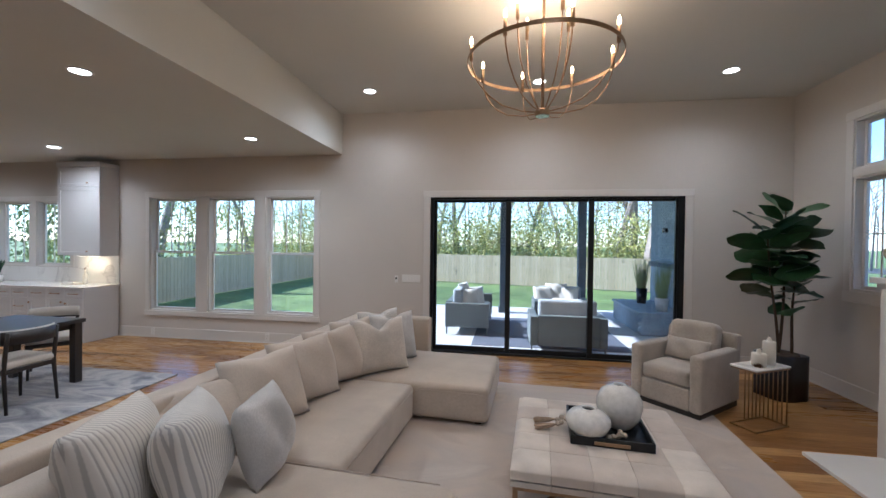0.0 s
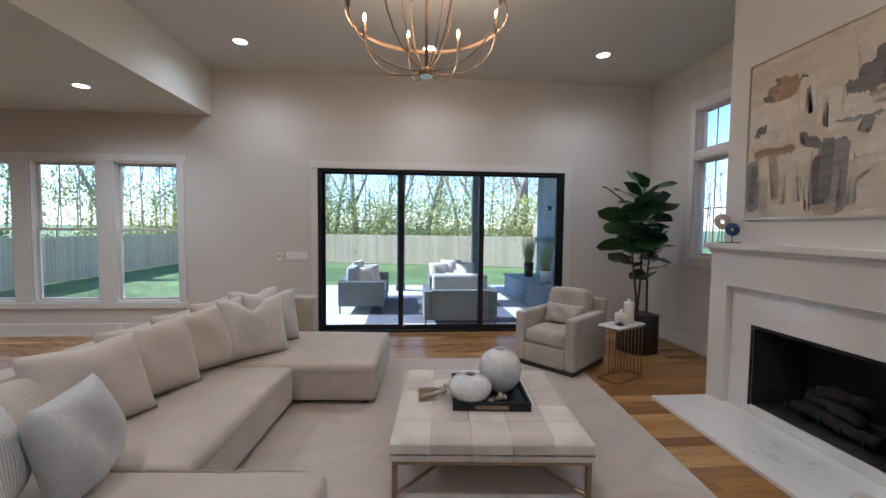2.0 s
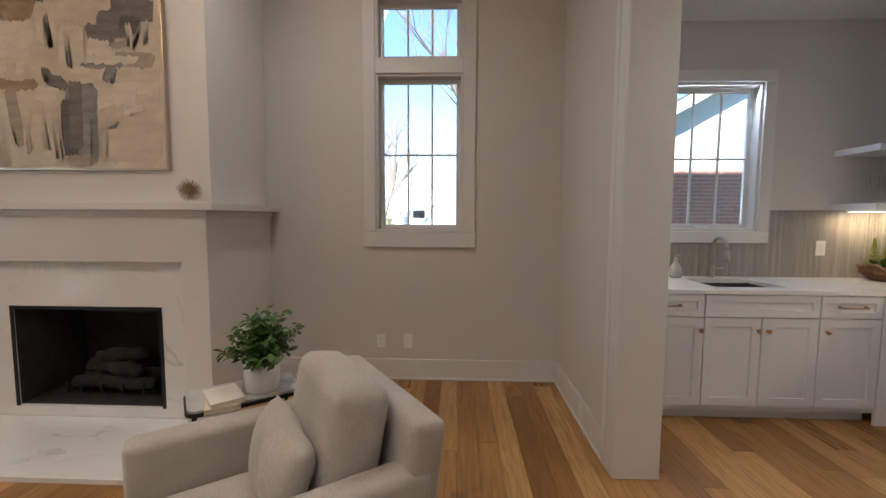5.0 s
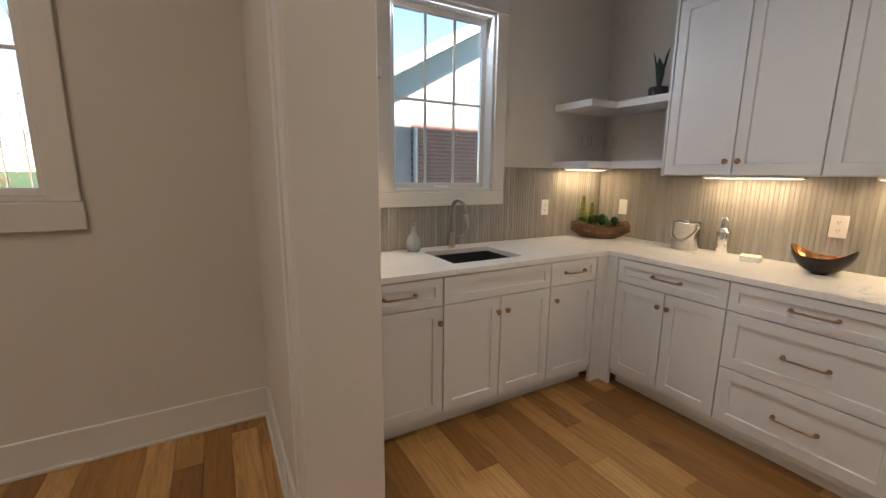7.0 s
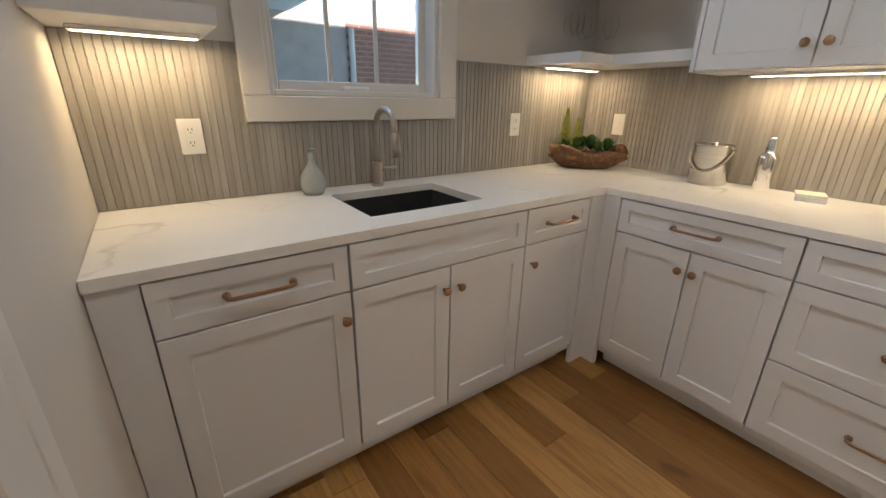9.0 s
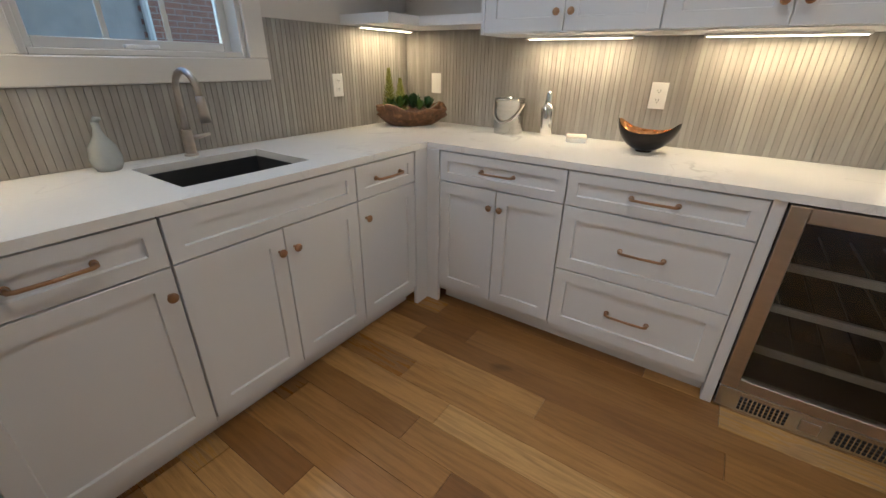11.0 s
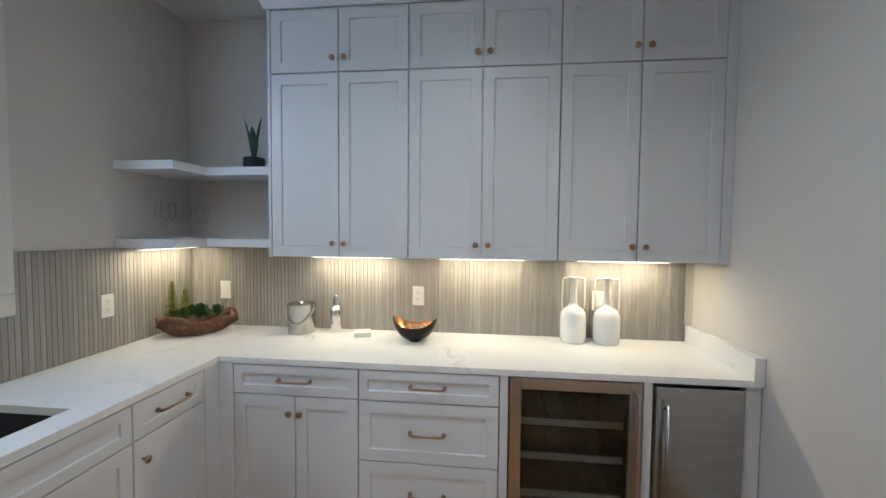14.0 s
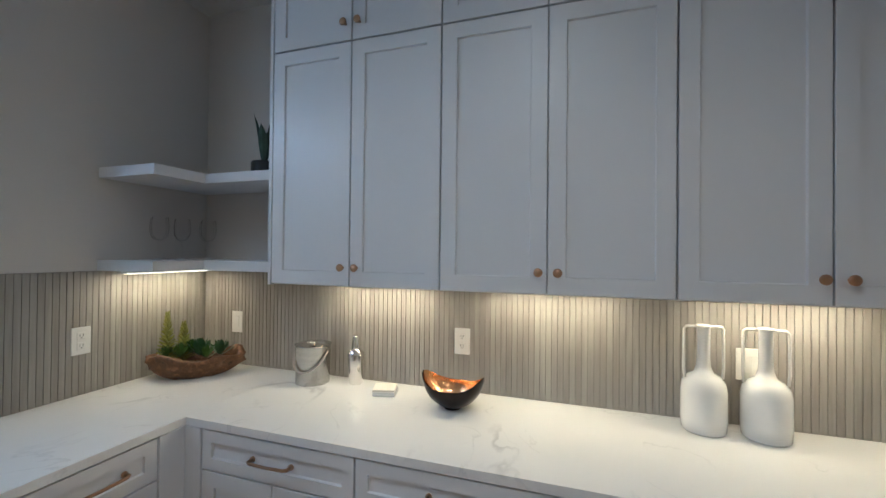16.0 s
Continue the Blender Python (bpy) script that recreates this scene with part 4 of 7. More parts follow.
mf = part("metal_frame", box(FM - 0.004, 1.148, 0.098, FM + 0.001, 1.172, 0.786), M_BLACK, fp, "black metal edge of the firebox")
part("metal_edge", box(FM - 0.004, 2.164, 0.098, FM + 0.001, 2.188, 0.786), M_BLACK, mf)
part("metal_edge", box(FM - 0.004, 1.172, 0.762, FM + 0.001, 2.164, 0.786), M_BLACK, mf)
gr = part("log_grate", box(4.23, 1.35, 0.14, 4.25, 1.98, 0.16), M_BLACK, fp, "black iron grate")
for y in (1.4, 1.55, 1.7, 1.85, 1.95):
    part("bar", tube([(4.15, y, 0.21), (4.15, y, 0.15), (4.17, y, 0.14), (4.41, y, 0.14)], 0.008, 8), M_BLACK, gr, smooth=True)
    part("grate_leg", tube([(4.24, y, 0.104), (4.24, y, 0.14)], 0.008, 6), M_BLACK, gr)
M_LOG = plain("charred_log", (0.028, 0.024, 0.021), 0.95, vary=0.6, scale=14, grain=40, bump=0.8)
for (ya, yb, x, z, tl) in ((1.35, 1.96, 4.21, 0.20, 0.02), (1.4, 1.92, 4.33, 0.21, -0.03), (1.46, 1.90, 4.25, 0.29, 0.05), (1.52, 1.82, 4.31, 0.36, -0.04)):
    rr = random.Random(int(ya * 100))
    pts = [(x + tl * (i - 4) / 4 + rr.uniform(-0.012, 0.012), ya + (yb - ya) * i / 8, z + rr.uniform(-0.01, 0.01)) for i in range(9)]
    part("log", tube(pts, [0.045 + rr.uniform(-0.008, 0.01) for _ in pts], 10), M_LOG, fp, "charred ceramic log", smooth=True)
setting("chimney_breast", box(4.07, 0.812, 1.4705, BK, 2.58, CEIL), M_FIREPAINT, "painted chimney breast above the mantel")
tagged(part("hearth_slab", box(3.40, 0.875, 0.0, FM - 0.0005, 2.555, 0.03, 0.002), M_MARBLE), "white marble hearth slab with grey veins", "hearth")


def striped(name, col, dark, scale, axis, sharp=0.55):
    """Cloth with narrow raised stripes along one way."""
    m, n, l, b = nodes_of(name)
    w = n.new("ShaderNodeTexWave")
    w.bands_direction = axis
    w.inputs["Scale"].default_value, w.inputs["Distortion"].default_value, w.inputs["Detail"].default_value = scale, 0.25, 2
    l.new(n.new("ShaderNodeTexCoord").outputs[3], w.inputs["Vector"])
    c = mix_col(n, l, ramp(n, l, w.outputs[1], [(sharp - 0.12, 0.0), (sharp + 0.12, 1.0)]), dark, col)
    l.new(c, b.inputs["Base Color"])
    b.inputs["Roughness"].default_value, b.inputs["Sheen Weight"].default_value = 0.9, 0.2
    bumped(n, l, b, w.outputs[1], 0.5, 0.004)
    return m


M_STRIPED = striped("striped_cloth", (0.62, 0.58, 0.52), (0.40, 0.372, 0.335), 15.0, "X", 0.22)
M_RIBBED = striped("ribbed_cloth", (0.66, 0.63, 0.58), (0.42, 0.405, 0.385), 20.0, "X", 0.4)
M_HIDES = [plain("hide_%d" % i, c, 0.75, vary=0.12, scale=6, grain=180, bump=0.15, where="World", sheen=0.3) for i, c in enumerate(((0.66, 0.59, 0.51), (0.60, 0.525, 0.45), (0.55, 0.47, 0.40), (0.62, 0.55, 0.475)))]


# ---- painting over the mantel ----
def painting():
    p = thing("painting", "abstract painting in cream, tan and charcoal, thin frame", "painting", pose(4.035, 1.70, 1.677, 0, 0, -90))
    W, H = 1.275, 1.30
    q = 0.012
    bm = bmesh.new()
    for b in ((-W / 2, 0.0, 0, -W / 2 + q, 0.036, H), (W / 2 - q, 0.0, 0, W / 2, 0.036, H), (-W / 2 + q, 0.0, 0, W / 2 - q, 0.036, q), (-W / 2 + q, 0.0, H - q, W / 2 - q, 0.036, H)):
        add_box(bm, *b)
    part("frame", bm, M_FRAME, p, "thin champagne metal frame")
    part("canvas", box(-W / 2 + q, 0.008, q, W / 2 - q, 0.03, H - q), M_CANVAS, p)
    rng = random.Random(4)
    # strokes as thin raised patches of paint: (left, right, low, high, colour) in shares of the canvas
    spans = [(0.00, 0.36, 0.56, 0.74, 1), (0.30, 0.46, 0.52, 0.83, 4), (0.62, 0.98, 0.28, 0.52, 4), (0.10, 0.45, 0.02, 0.40, 4), (0.55, 0.98, 0.03, 0.26, 7), (0.00, 0.40, 0.84, 0.97, 7), (0.42, 0.66, 0.70, 0.97, 4),
             (0.855, 0.925, 0.72, 0.90, 0), (0.76, 0.975, 0.715, 0.835, 0), (0.68, 0.87, 0.64, 0.78, 0), (0.625, 0.76, 0.605, 0.715, 0), (0.80, 0.90, 0.66, 0.75, 2),
             (0.125, 0.345, 0.73, 0.84, 3), (0.20, 0.33, 0.78, 0.87, 3), (0.10, 0.17, 0.745, 0.785, 0), (0.19, 0.225, 0.83, 0.88, 5), (0.37, 0.41, 0.80, 0.835, 0),
             (0.355, 0.445, 0.62, 0.82, 1), (0.405, 0.43, 0.60, 0.76, 6), (0.02, 0.33, 0.60, 0.72, 1), (0.47, 0.60, 0.52, 0.70, 1), (0.50, 0.53, 0.50, 0.68, 4),
             (0.76, 0.96, 0.50, 0.575, 6), (0.58, 0.80, 0.495, 0.535, 5), (0.62, 0.745, 0.555, 0.635, 1), (0.60, 0.88, 0.515, 0.555, 1), (0.83, 0.86, 0.60, 0.71, 1), (0.875, 0.90, 0.60, 0.70, 4), (0.915, 0.945, 0.61, 0.72, 1), (0.74, 0.83, 0.60, 0.63, 6),
             (0.385, 0.50, 0.395, 0.47, 0), (0.37, 0.42, 0.43, 0.50, 0), (0.49, 0.65, 0.02, 0.42, 5), (0.456, 0.545, 0.06, 0.34, 2), (0.50, 0.57, 0.10, 0.43, 0), (0.58, 0.645, 0.05, 0.40, 5), (0.48, 0.62, 0.01, 0.07, 6),
             (0.05, 0.125, 0.53, 0.60, 0), (0.09, 0.18, 0.48, 0.545, 1), (0.05, 0.17, 0.39, 0.45, 3), (0.185, 0.335, 0.39, 0.445, 3), (0.00, 0.085, 0.05, 0.375, 5), (0.02, 0.07, 0.10, 0.34, 0), (0.11, 0.17, 0.02, 0.35, 1), (0.175, 0.235, 0.12, 0.40, 6), (0.25, 0.29, 0.08, 0.30, 4),
             (0.33, 0.44, 0.33, 0.41, 1), (0.34, 0.38, 0.10, 0.34, 4), (0.41, 0.45, 0.04, 0.30, 7), (0.70, 0.76, 0.43, 0.505, 5), (0.745, 0.865, 0.31, 0.43, 1), (0.87, 0.95, 0.36, 0.42, 1), (0.66, 0.74, 0.30, 0.36, 1), (0.69, 0.76, 0.195, 0.23, 1), (0.80, 0.90, 0.27, 0.31, 1), (0.66, 0.70, 0.06, 0.27, 4)]
    strokes = [(a, z0, b - a, z1 - z0, c) for a, b, z0, z1, c in spans]
    under = [(rng.uniform(0.0, 0.86), rng.uniform(0.02, 0.84), rng.uniform(0.06, 0.14), rng.uniform(0.06, 0.15), rng.choice((1, 4, 4, 7))) for _ in range(24)]
    for i, (x, z, w, h, c) in enumerate(under + strokes):
        bm = bmesh.new()
        k = 16
        top, bot = [], []
        slant, skew = rng.uniform(-0.03, 0.03), rng.uniform(-0.02, 0.02)
        for j in range(k + 1):
            u = j / k
            end = 1 - 0.30 * max(0.0, abs(2 * u - 1) - 0.75) / 0.25 * rng.uniform(0.3, 1.0)
            top.append(bm.verts.new((w * W * (u - 0.5) + skew, 0, h * H * 0.5 * end + slant * (u - 0.5) + rng.uniform(-0.014, 0.006))))
            bot.append(bm.verts.new((w * W * (u - 0.5) - skew + rng.uniform(-0.01, 0.01), 0, -h * H * 0.5 * end + slant * (u - 0.5) + rng.uniform(-0.008, 0.016))))
        for j in range(k):
            bm.faces.new((bot[j], bot[j + 1], top[j + 1], top[j]))
        r = bmesh.ops.extrude_face_region(bm, geom=bm.faces[:])
        bmesh.ops.translate(bm, vec=(0, -0.0012, 0), verts=[v for v in r["geom"] if isinstance(v, bmesh.types.BMVert)])
        bmesh.ops.recalc_face_normals(bm, faces=bm.faces)
        part("paint_stroke", bm, M_PAINT[c], p, at=pose((x + w / 2 - 0.5) * W * 0.96, 0.0078 - 0.00006 * i, (z + h / 2) * H * 0.97 + 0.01))
    return p


M_FRAME = plain("champagne_metal", (0.52, 0.45, 0.36), 0.3, 1.0, 0.05, bump=0.02)
M_CANVAS = plain("painted_canvas", (0.66, 0.57, 0.46), 0.8, vary=0.18, scale=5, grain=90, bump=0.35)
M_PAINT = [plain("paint_%s" % n, c, 0.7, vary=v, scale=7, grain=50, bump=0.5, stretch=(1, 1, 2.5)) for n, c, v in (
    ("charcoal", (0.20, 0.185, 0.175), 0.4), ("ivory", (0.70, 0.63, 0.53), 0.10), ("soot", (0.13, 0.122, 0.118), 0.45), ("umber", (0.36, 0.26, 0.16), 0.30),
    ("cream", (0.64, 0.56, 0.455), 0.10), ("slate", (0.29, 0.28, 0.27), 0.35), ("taupe", (0.42, 0.35, 0.28), 0.25), ("sand", (0.60, 0.51, 0.41), 0.10))]
painting()

# mantel ornaments
ag = thing("agate_ornament", "cream and blue agate slices on thin stands", "ornament", pose(3.98, 2.42, 1.47))
for dx, dy, zc, r, mt, lab in ((0.0, 0.08, 0.19, 0.075, M_AGATEPALE, "cream agate slice"), (-0.02, -0.06, 0.12, 0.06, M_AGATE, "deep blue agate slice")):
    s = part("slice", lathe([(r * 0.25, -0.008), (r * 0.95, -0.008), (r, 0), (r * 0.95, 0.008), (r * 0.25, 0.008), (r * 0.25, -0.008)], 22, caps=False), mt, ag, lab, True, pose(dx, dy, zc, 0, 78, 20))
    part("stem", tube([(dx, dy, 0.008), (dx, dy, zc - r * 0.9)], 0.0035, 8), M_BLACK, ag)
part("foot", box(-0.035, -0.10, 0.0, 0.035, 0.13, 0.008, 0.002), M_BLACK, ag)
ur = thing("urchin_ornament", "spiky brass sea-urchin ornament on the mantel", "ornament", pose(3.99, 0.90, 1.47))
bm = bmesh.new()
rng = random.Random(8)
bmesh.ops.create_icosphere(bm, subdivisions=2, radius=0.032, matrix=Matrix.Translation((0, 0, 0.078)))
for i in range(110):
    z = 2 * (i + 0.5) / 110 - 1
    a = i * 2.39996
    d = Vector((math.sqrt(1 - z * z) * math.cos(a), math.sqrt(1 - z * z) * math.sin(a), z))
    add_tube(bm, [Vector((0, 0, 0.078)) + d * 0.028, Vector((0, 0, 0.078)) + d * rng.uniform(0.066, 0.078)], [0.0026, 0.0009], 5)
part("spines", bm, M_BRASS, ur)


# ---- rugs ----
def rug(name, label, w, d, m, mat):
    bm = soft_box(w, d, 0.014, 0.006)
    ob = tagged(part(name, bm, mat, smooth=False, at=m), label, "rug")
    return ob


ROT = -3.0
rug("area_rug", "pale beige plush rug with faint abstract pattern", 3.40, 4.24, pose(1.27, 1.68, 0.0, 0, 0, ROT), M_RUG)
rug("dining_rug", "grey and white abstract rug under the dining table", 2.6, 3.6, pose(-4.42, 1.56, 0.0, 0, 0, -1), M_RUGDARK)


# ---- sectional sofa ----
def sectional():
    s = thing("sectional_sofa", "large beige linen U-shaped sectional sofa with loose back cushions", "sofa", pose(-0.17, 1.75, 0.014, 0, 0, -4.0))
    def block(name, x0, y0, z0, x1, y1, z1, r, puff=0.0, lab=""):
        return part(name, soft_box(x1 - x0, y1 - y0, z1 - z0, r, puff, ((x0 + x1) / 2, (y0 + y1) / 2, z0)), M_SOFA, s, lab, True)
    block("seat", -0.745, -0.655, 0.03, 0.245, 0.84, 0.352, 0.045, 0.02)
    block("chaise", -0.745, 0.845, 0.03, 0.95, 1.995, 0.362, 0.05, 0.028)
    block("chaise", -0.745, -2.0, 0.03, 0.955, -0.66, 0.356, 0.05, 0.03)
    for q in ((0.247, -0.61, 0.247, 0.80), (0.29, 0.843, 0.90, 0.843), (0.952, 0.90, 0.952, 1.95)):
        part("piping", tube([(q[0], q[1], 0.300), ((q[0] + q[2]) / 2, (q[1] + q[3]) / 2, 0.305), (q[2], q[3], 0.300)], 0.0035, 6), M_SOFA, s, "sewn piping seam", True)
    for q in ((0.25, 0.25), (0.952, -1.3)):
        part("piping", tube([(q[0] - 0.9, -0.6575, 0.345), (q[0] - 0.1, -0.6575, 0.345)], 0.003, 6), M_SOFA, s, "sewn piping seam", True)
    block("backrest", -0.94, -2.0, 0.03, -0.75, 2.17, 0.755, 0.03)
    block("far_back", -0.745, 2.0, 0.03, 0.075, 2.17, 0.755, 0.03, 0.0)
    block("back_bolster", -0.745, -1.92, 0.358, -0.53, -0.80, 0.70, 0.07, 0.0)
    for q in ((-0.85, -1.9), (-0.85, 2.1), (0.85, 0.95), (0.85, 1.9), (0.85, -0.8), (0.85, -1.9), (0.15, 0.0)):
        part("foot", box(q[0] - 0.03, q[1] - 0.03, 0.0, q[0] + 0.03, q[1] + 0.03, 0.031), M_DARKWOOD, s, "dark block foot")
    return s


sectional()


def pillow(name, label, mat, w, h, t, m, seed=0, chop=0.0, group="throw pillows"):
    ob = part(name, pillow_mesh(w, h, t, seed, chop), mat, smooth=True, at=m)
    return tagged(ob, label, "pillow", group)


def lean(cx, cy, tw, tilt, h, z=0.385):
    """The pose of a pillow whose middle is above (cx, cy); it faces tw and leans back by tilt."""
    s = math.sin(radians(tilt)) * h / 2
    return pose(cx + math.sin(radians(tw)) * s, cy - math.cos(radians(tw)) * s, z, 0, 0, tw) @ pose(0, 0, 0, -tilt, 0, 0)


BC = "plump beige linen back cushion"
for i, (x, y, tilt, tw) in enumerate(((-0.735, 1.53, 24, 66), (-0.68, 2.0, 21, 64), (-0.61, 2.45, 20, 62), (-0.57, 2.92, 18, 62))):
    pillow("back_cushion", BC, M_PILLOW, 0.62, 0.53, 0.25, lean(x, y, tw, tilt, 0.53), i + 1, 0.02, "sofa back cushions")
pillow("back_cushion", "plump beige linen back cushion, slumped", M_PILLOW, 0.66, 0.46, 0.24, lean(-0.92, 1.06, 62, 34, 0.46), 6, 0.0, "sofa back cushions")
pillow("throw_pillow", "mottled cream chenille pillow with a karate-chop dent", M_CHENILLE, 0.59, 0.55, 0.24, lean(-0.29, 2.83, 42, 18, 0.55, 0.39), 11, 0.12)
pillow("throw_pillow", "pale grey chenille pillow leaning on the sofa back", M_PILLOWGREY, 0.56, 0.54, 0.22, lean(-0.25, 3.20, 47, 14, 0.54, 0.39), 12, 0.06)
pillow("throw_pillow", "narrow-striped cream pillow in the sofa corner", M_RIBBED, 0.56, 0.54, 0.20, lean(-0.46, 3.36, 52, 12, 0.54, 0.39), 13, 0.05)
pillow("throw_pillow", "striped ribbed cream pillow, propped upright", M_STRIPED, 0.56, 0.52, 0.34, lean(-0.82, 0.47, 108, 12, 0.52), 14, 0.0)
pillow("throw_pillow", "ribbed ivory and grey pillow, propped upright", M_RIBBED, 0.53, 0.51, 0.32, lean(-0.565, 0.65, 116, 12, 0.51), 15, 0.0)
pillow("throw_pillow", "pale grey chenille pillow with a seam", M_PILLOWGREY, 0.46, 0.46, 0.25, lean(-0.37, 0.955, 100, 13, 0.46), 16, 0.0)


# ---- ottoman with tray and vases ----
def ottoman():
    o = thing("ottoman", "square patchwork hide ottoman on a bronze frame", "ottoman", pose(1.655, 1.815, 0.014, 0, 0, -4.5))
    W = 1.18
    bm = box(-W / 2 + 0.02, -W / 2 + 0.02, 0.234, W / 2 - 0.02, W / 2 - 0.02, 0.31)
    part("core", bm, M_HIDES[1], o)
    n = 5
    s = W / n
    rng = random.Random(3)
    for i in range(n):
        for j in range(n):
            pad = soft_box(s - 0.0004, s - 0.0004, 0.125, 0.005, 0.003, (0, 0, 0))
            cx, cy = -W / 2 + s * (i + 0.5), -W / 2 + s * (j + 0.5)
            for v in pad.verts:
                x, y = v.co.x + cx, v.co.y + cy
                e = max(abs(x), abs(y)) - (W / 2 - 0.05)
                if e > 0 and v.co.z > 0.06:
                    v.co.z -= 0.05 * (e / 0.05) ** 2 * 0.55
            part("hide_patch", pad, M_HIDES[(i * 2 + j * 3 + rng.randint(0, 1)) % 4], o, smooth=True, at=pose(cx, cy, 0.2345))
    f = 0.03
    q = W / 2 - 0.015
    for a in ((-q, -q, -q + f, -q + f), (q - f, -q, q, -q + f), (-q, q - f, -q + f, q), (q - f, q - f, q, q)):
        part("leg", box(a[0], a[1], 0.0, a[2], a[3], 0.207, 0.002), M_BRASS, o)
    for a in ((-q, -q, q, -q + f), (-q, q - f, q, q), (-q, -q + f, -q + f, q - f), (q - f, -q + f, q, q - f)):
        part("rail", box(a[0], a[1], 0.2075, a[2], a[3], 0.233, 0.002), M_BRASS, o)
    for sg in (1, -1):
        part("cross_brace", tube([(-q + 0.02, sg * (-q + 0.02), 0.02), (0, 0, 0.11), (q - 0.02, sg * (q - 0.02), 0.02)], 0.012, 8), M_BRASS, o)
    return o


ottoman()
OT = 0.014 + 0.3595 + 0.0035
tr = thing("tray", "black lacquered serving tray with a brass handle plate", "tray", pose(1.70, 1.85, OT, 0, 0, -5.0) @ Matrix.Scale(1.1, 4))
part("bottom", box(-0.23, -0.235, 0.0, 0.23, 0.235, 0.012, 0.002), M_BLACK, tr)
for q in ((-0.235, -0.24, 0, 0.235, -0.226, 0.055), (-0.235, 0.226, 0, 0.235, 0.24, 0.055), (-0.235, -0.226, 0, -0.221, 0.226, 0.055), (0.221, -0.226, 0, 0.235, 0.226, 0.055)):
    part("rim", box(*q, 0.002), M_BLACK, tr)
part("handle", box(-0.10, -0.246, 0.012, 0.10, -0.2405, 0.034, 0.002), M_BRASS, tr, "brass handle plate")
va = thing("vase", "large round white speckled ceramic vase with a dark mouth", "vase", pose(1.805, 1.925, OT + 0.0137) @ Matrix.Diagonal((1.1, 1.1, 0.97, 1.0)), "white vases on the tray")
part("body", lathe([(0.0, 0), (0.075, 0), (0.085, 0.008), (0.125, 0.07), (0.143, 0.15), (0.14, 0.20), (0.115, 0.262), (0.07, 0.295), (0.045, 0.303), (0.043, 0.312), (0.036, 0.312), (0.034, 0.29), (0.06, 0.27)], 40, caps=False), M_SPECKLED, va, smooth=True)
# A dark disc closes the neck, coloured as the shade inside.
part("mouth", lathe([(0.0, 0.29), (0.034, 0.29)], 24, caps=False), M_HOLESHADE, va, "dark disc, painted shade of the opening")
va = thing("vase", "squat round white speckled ceramic vase with a dark mouth", "vase", pose(1.55, 1.72, OT + 0.0137) @ Matrix.Diagonal((1.1, 1.1, 0.92, 1.0)), "white vases on the tray")
part("body", lathe([(0.0, 0), (0.06, 0), (0.072, 0.008), (0.115, 0.055), (0.136, 0.105), (0.132, 0.14), (0.105, 0.178), (0.06, 0.198), (0.045, 0.202), (0.045, 0.212), (0.038, 0.212), (0.036, 0.19), (0.06, 0.18)], 40, caps=False), M_SPECKLED, va, smooth=True)
# Same here: the disc's dark colour imitates shade in the neck.
part("mouth", lathe([(0.0, 0.19), (0.036, 0.19)], 24, caps=False), M_HOLESHADE, va, "dark disc, painted shade of the opening")
bd = thing("bead_garland", "wooden bead garland with jute tassels draped over the tray", "garland", pose(1.60, 1.80, OT) @ Matrix.Scale(1.1, 4))
bead = mesh_of("bead", lathe([(0.0, -0.017), (0.010, -0.014), (0.016, -0.006), (0.017, 0), (0.016, 0.006), (0.010, 0.014), (0.0, 0.017)], 14), M_BEAD, True)
for p in ((0.10, -0.10, 0.031), (0.132, -0.086, 0.031), (0.155, -0.06, 0.031), (0.158, -0.026, 0.031), (0.135, -0.12, 0.055), (0.165, -0.10, 0.045), (0.07, -0.115, 0.031), (-0.165, 0.02, 0.072), (-0.195, 0.01, 0.05), (-0.15, 0.055, 0.075), (-0.185, 0.075, 0.055), (-0.215, 0.03, 0.03), (-0.21, 0.09, 0.03)):
    shared("bead", bead, bd, pose(*p))
for p0, p1 in (((-0.225, 0.02, 0.03), (-0.36, -0.01, 0.018)), ((-0.22, 0.095, 0.03), (-0.355, 0.10, 0.018))):
    bm = bmesh.new()
    rng = random.Random(int(p1[1] * 1000) + 50)
    for i in range(26):
        o1 = Vector((rng.uniform(-0.012, 0.012), rng.uniform(-0.028, 0.028), rng.uniform(-0.012, 0.012)))
        a, b = Vector(p0), Vector(p1)
        add_tube(bm, [a, a.lerp(b, 0.3) + o1 * 0.6, b + o1], [0.003, 0.004, 0.003], 5)
    part("tassel", bm, M_TASSEL, bd, "jute tassel")


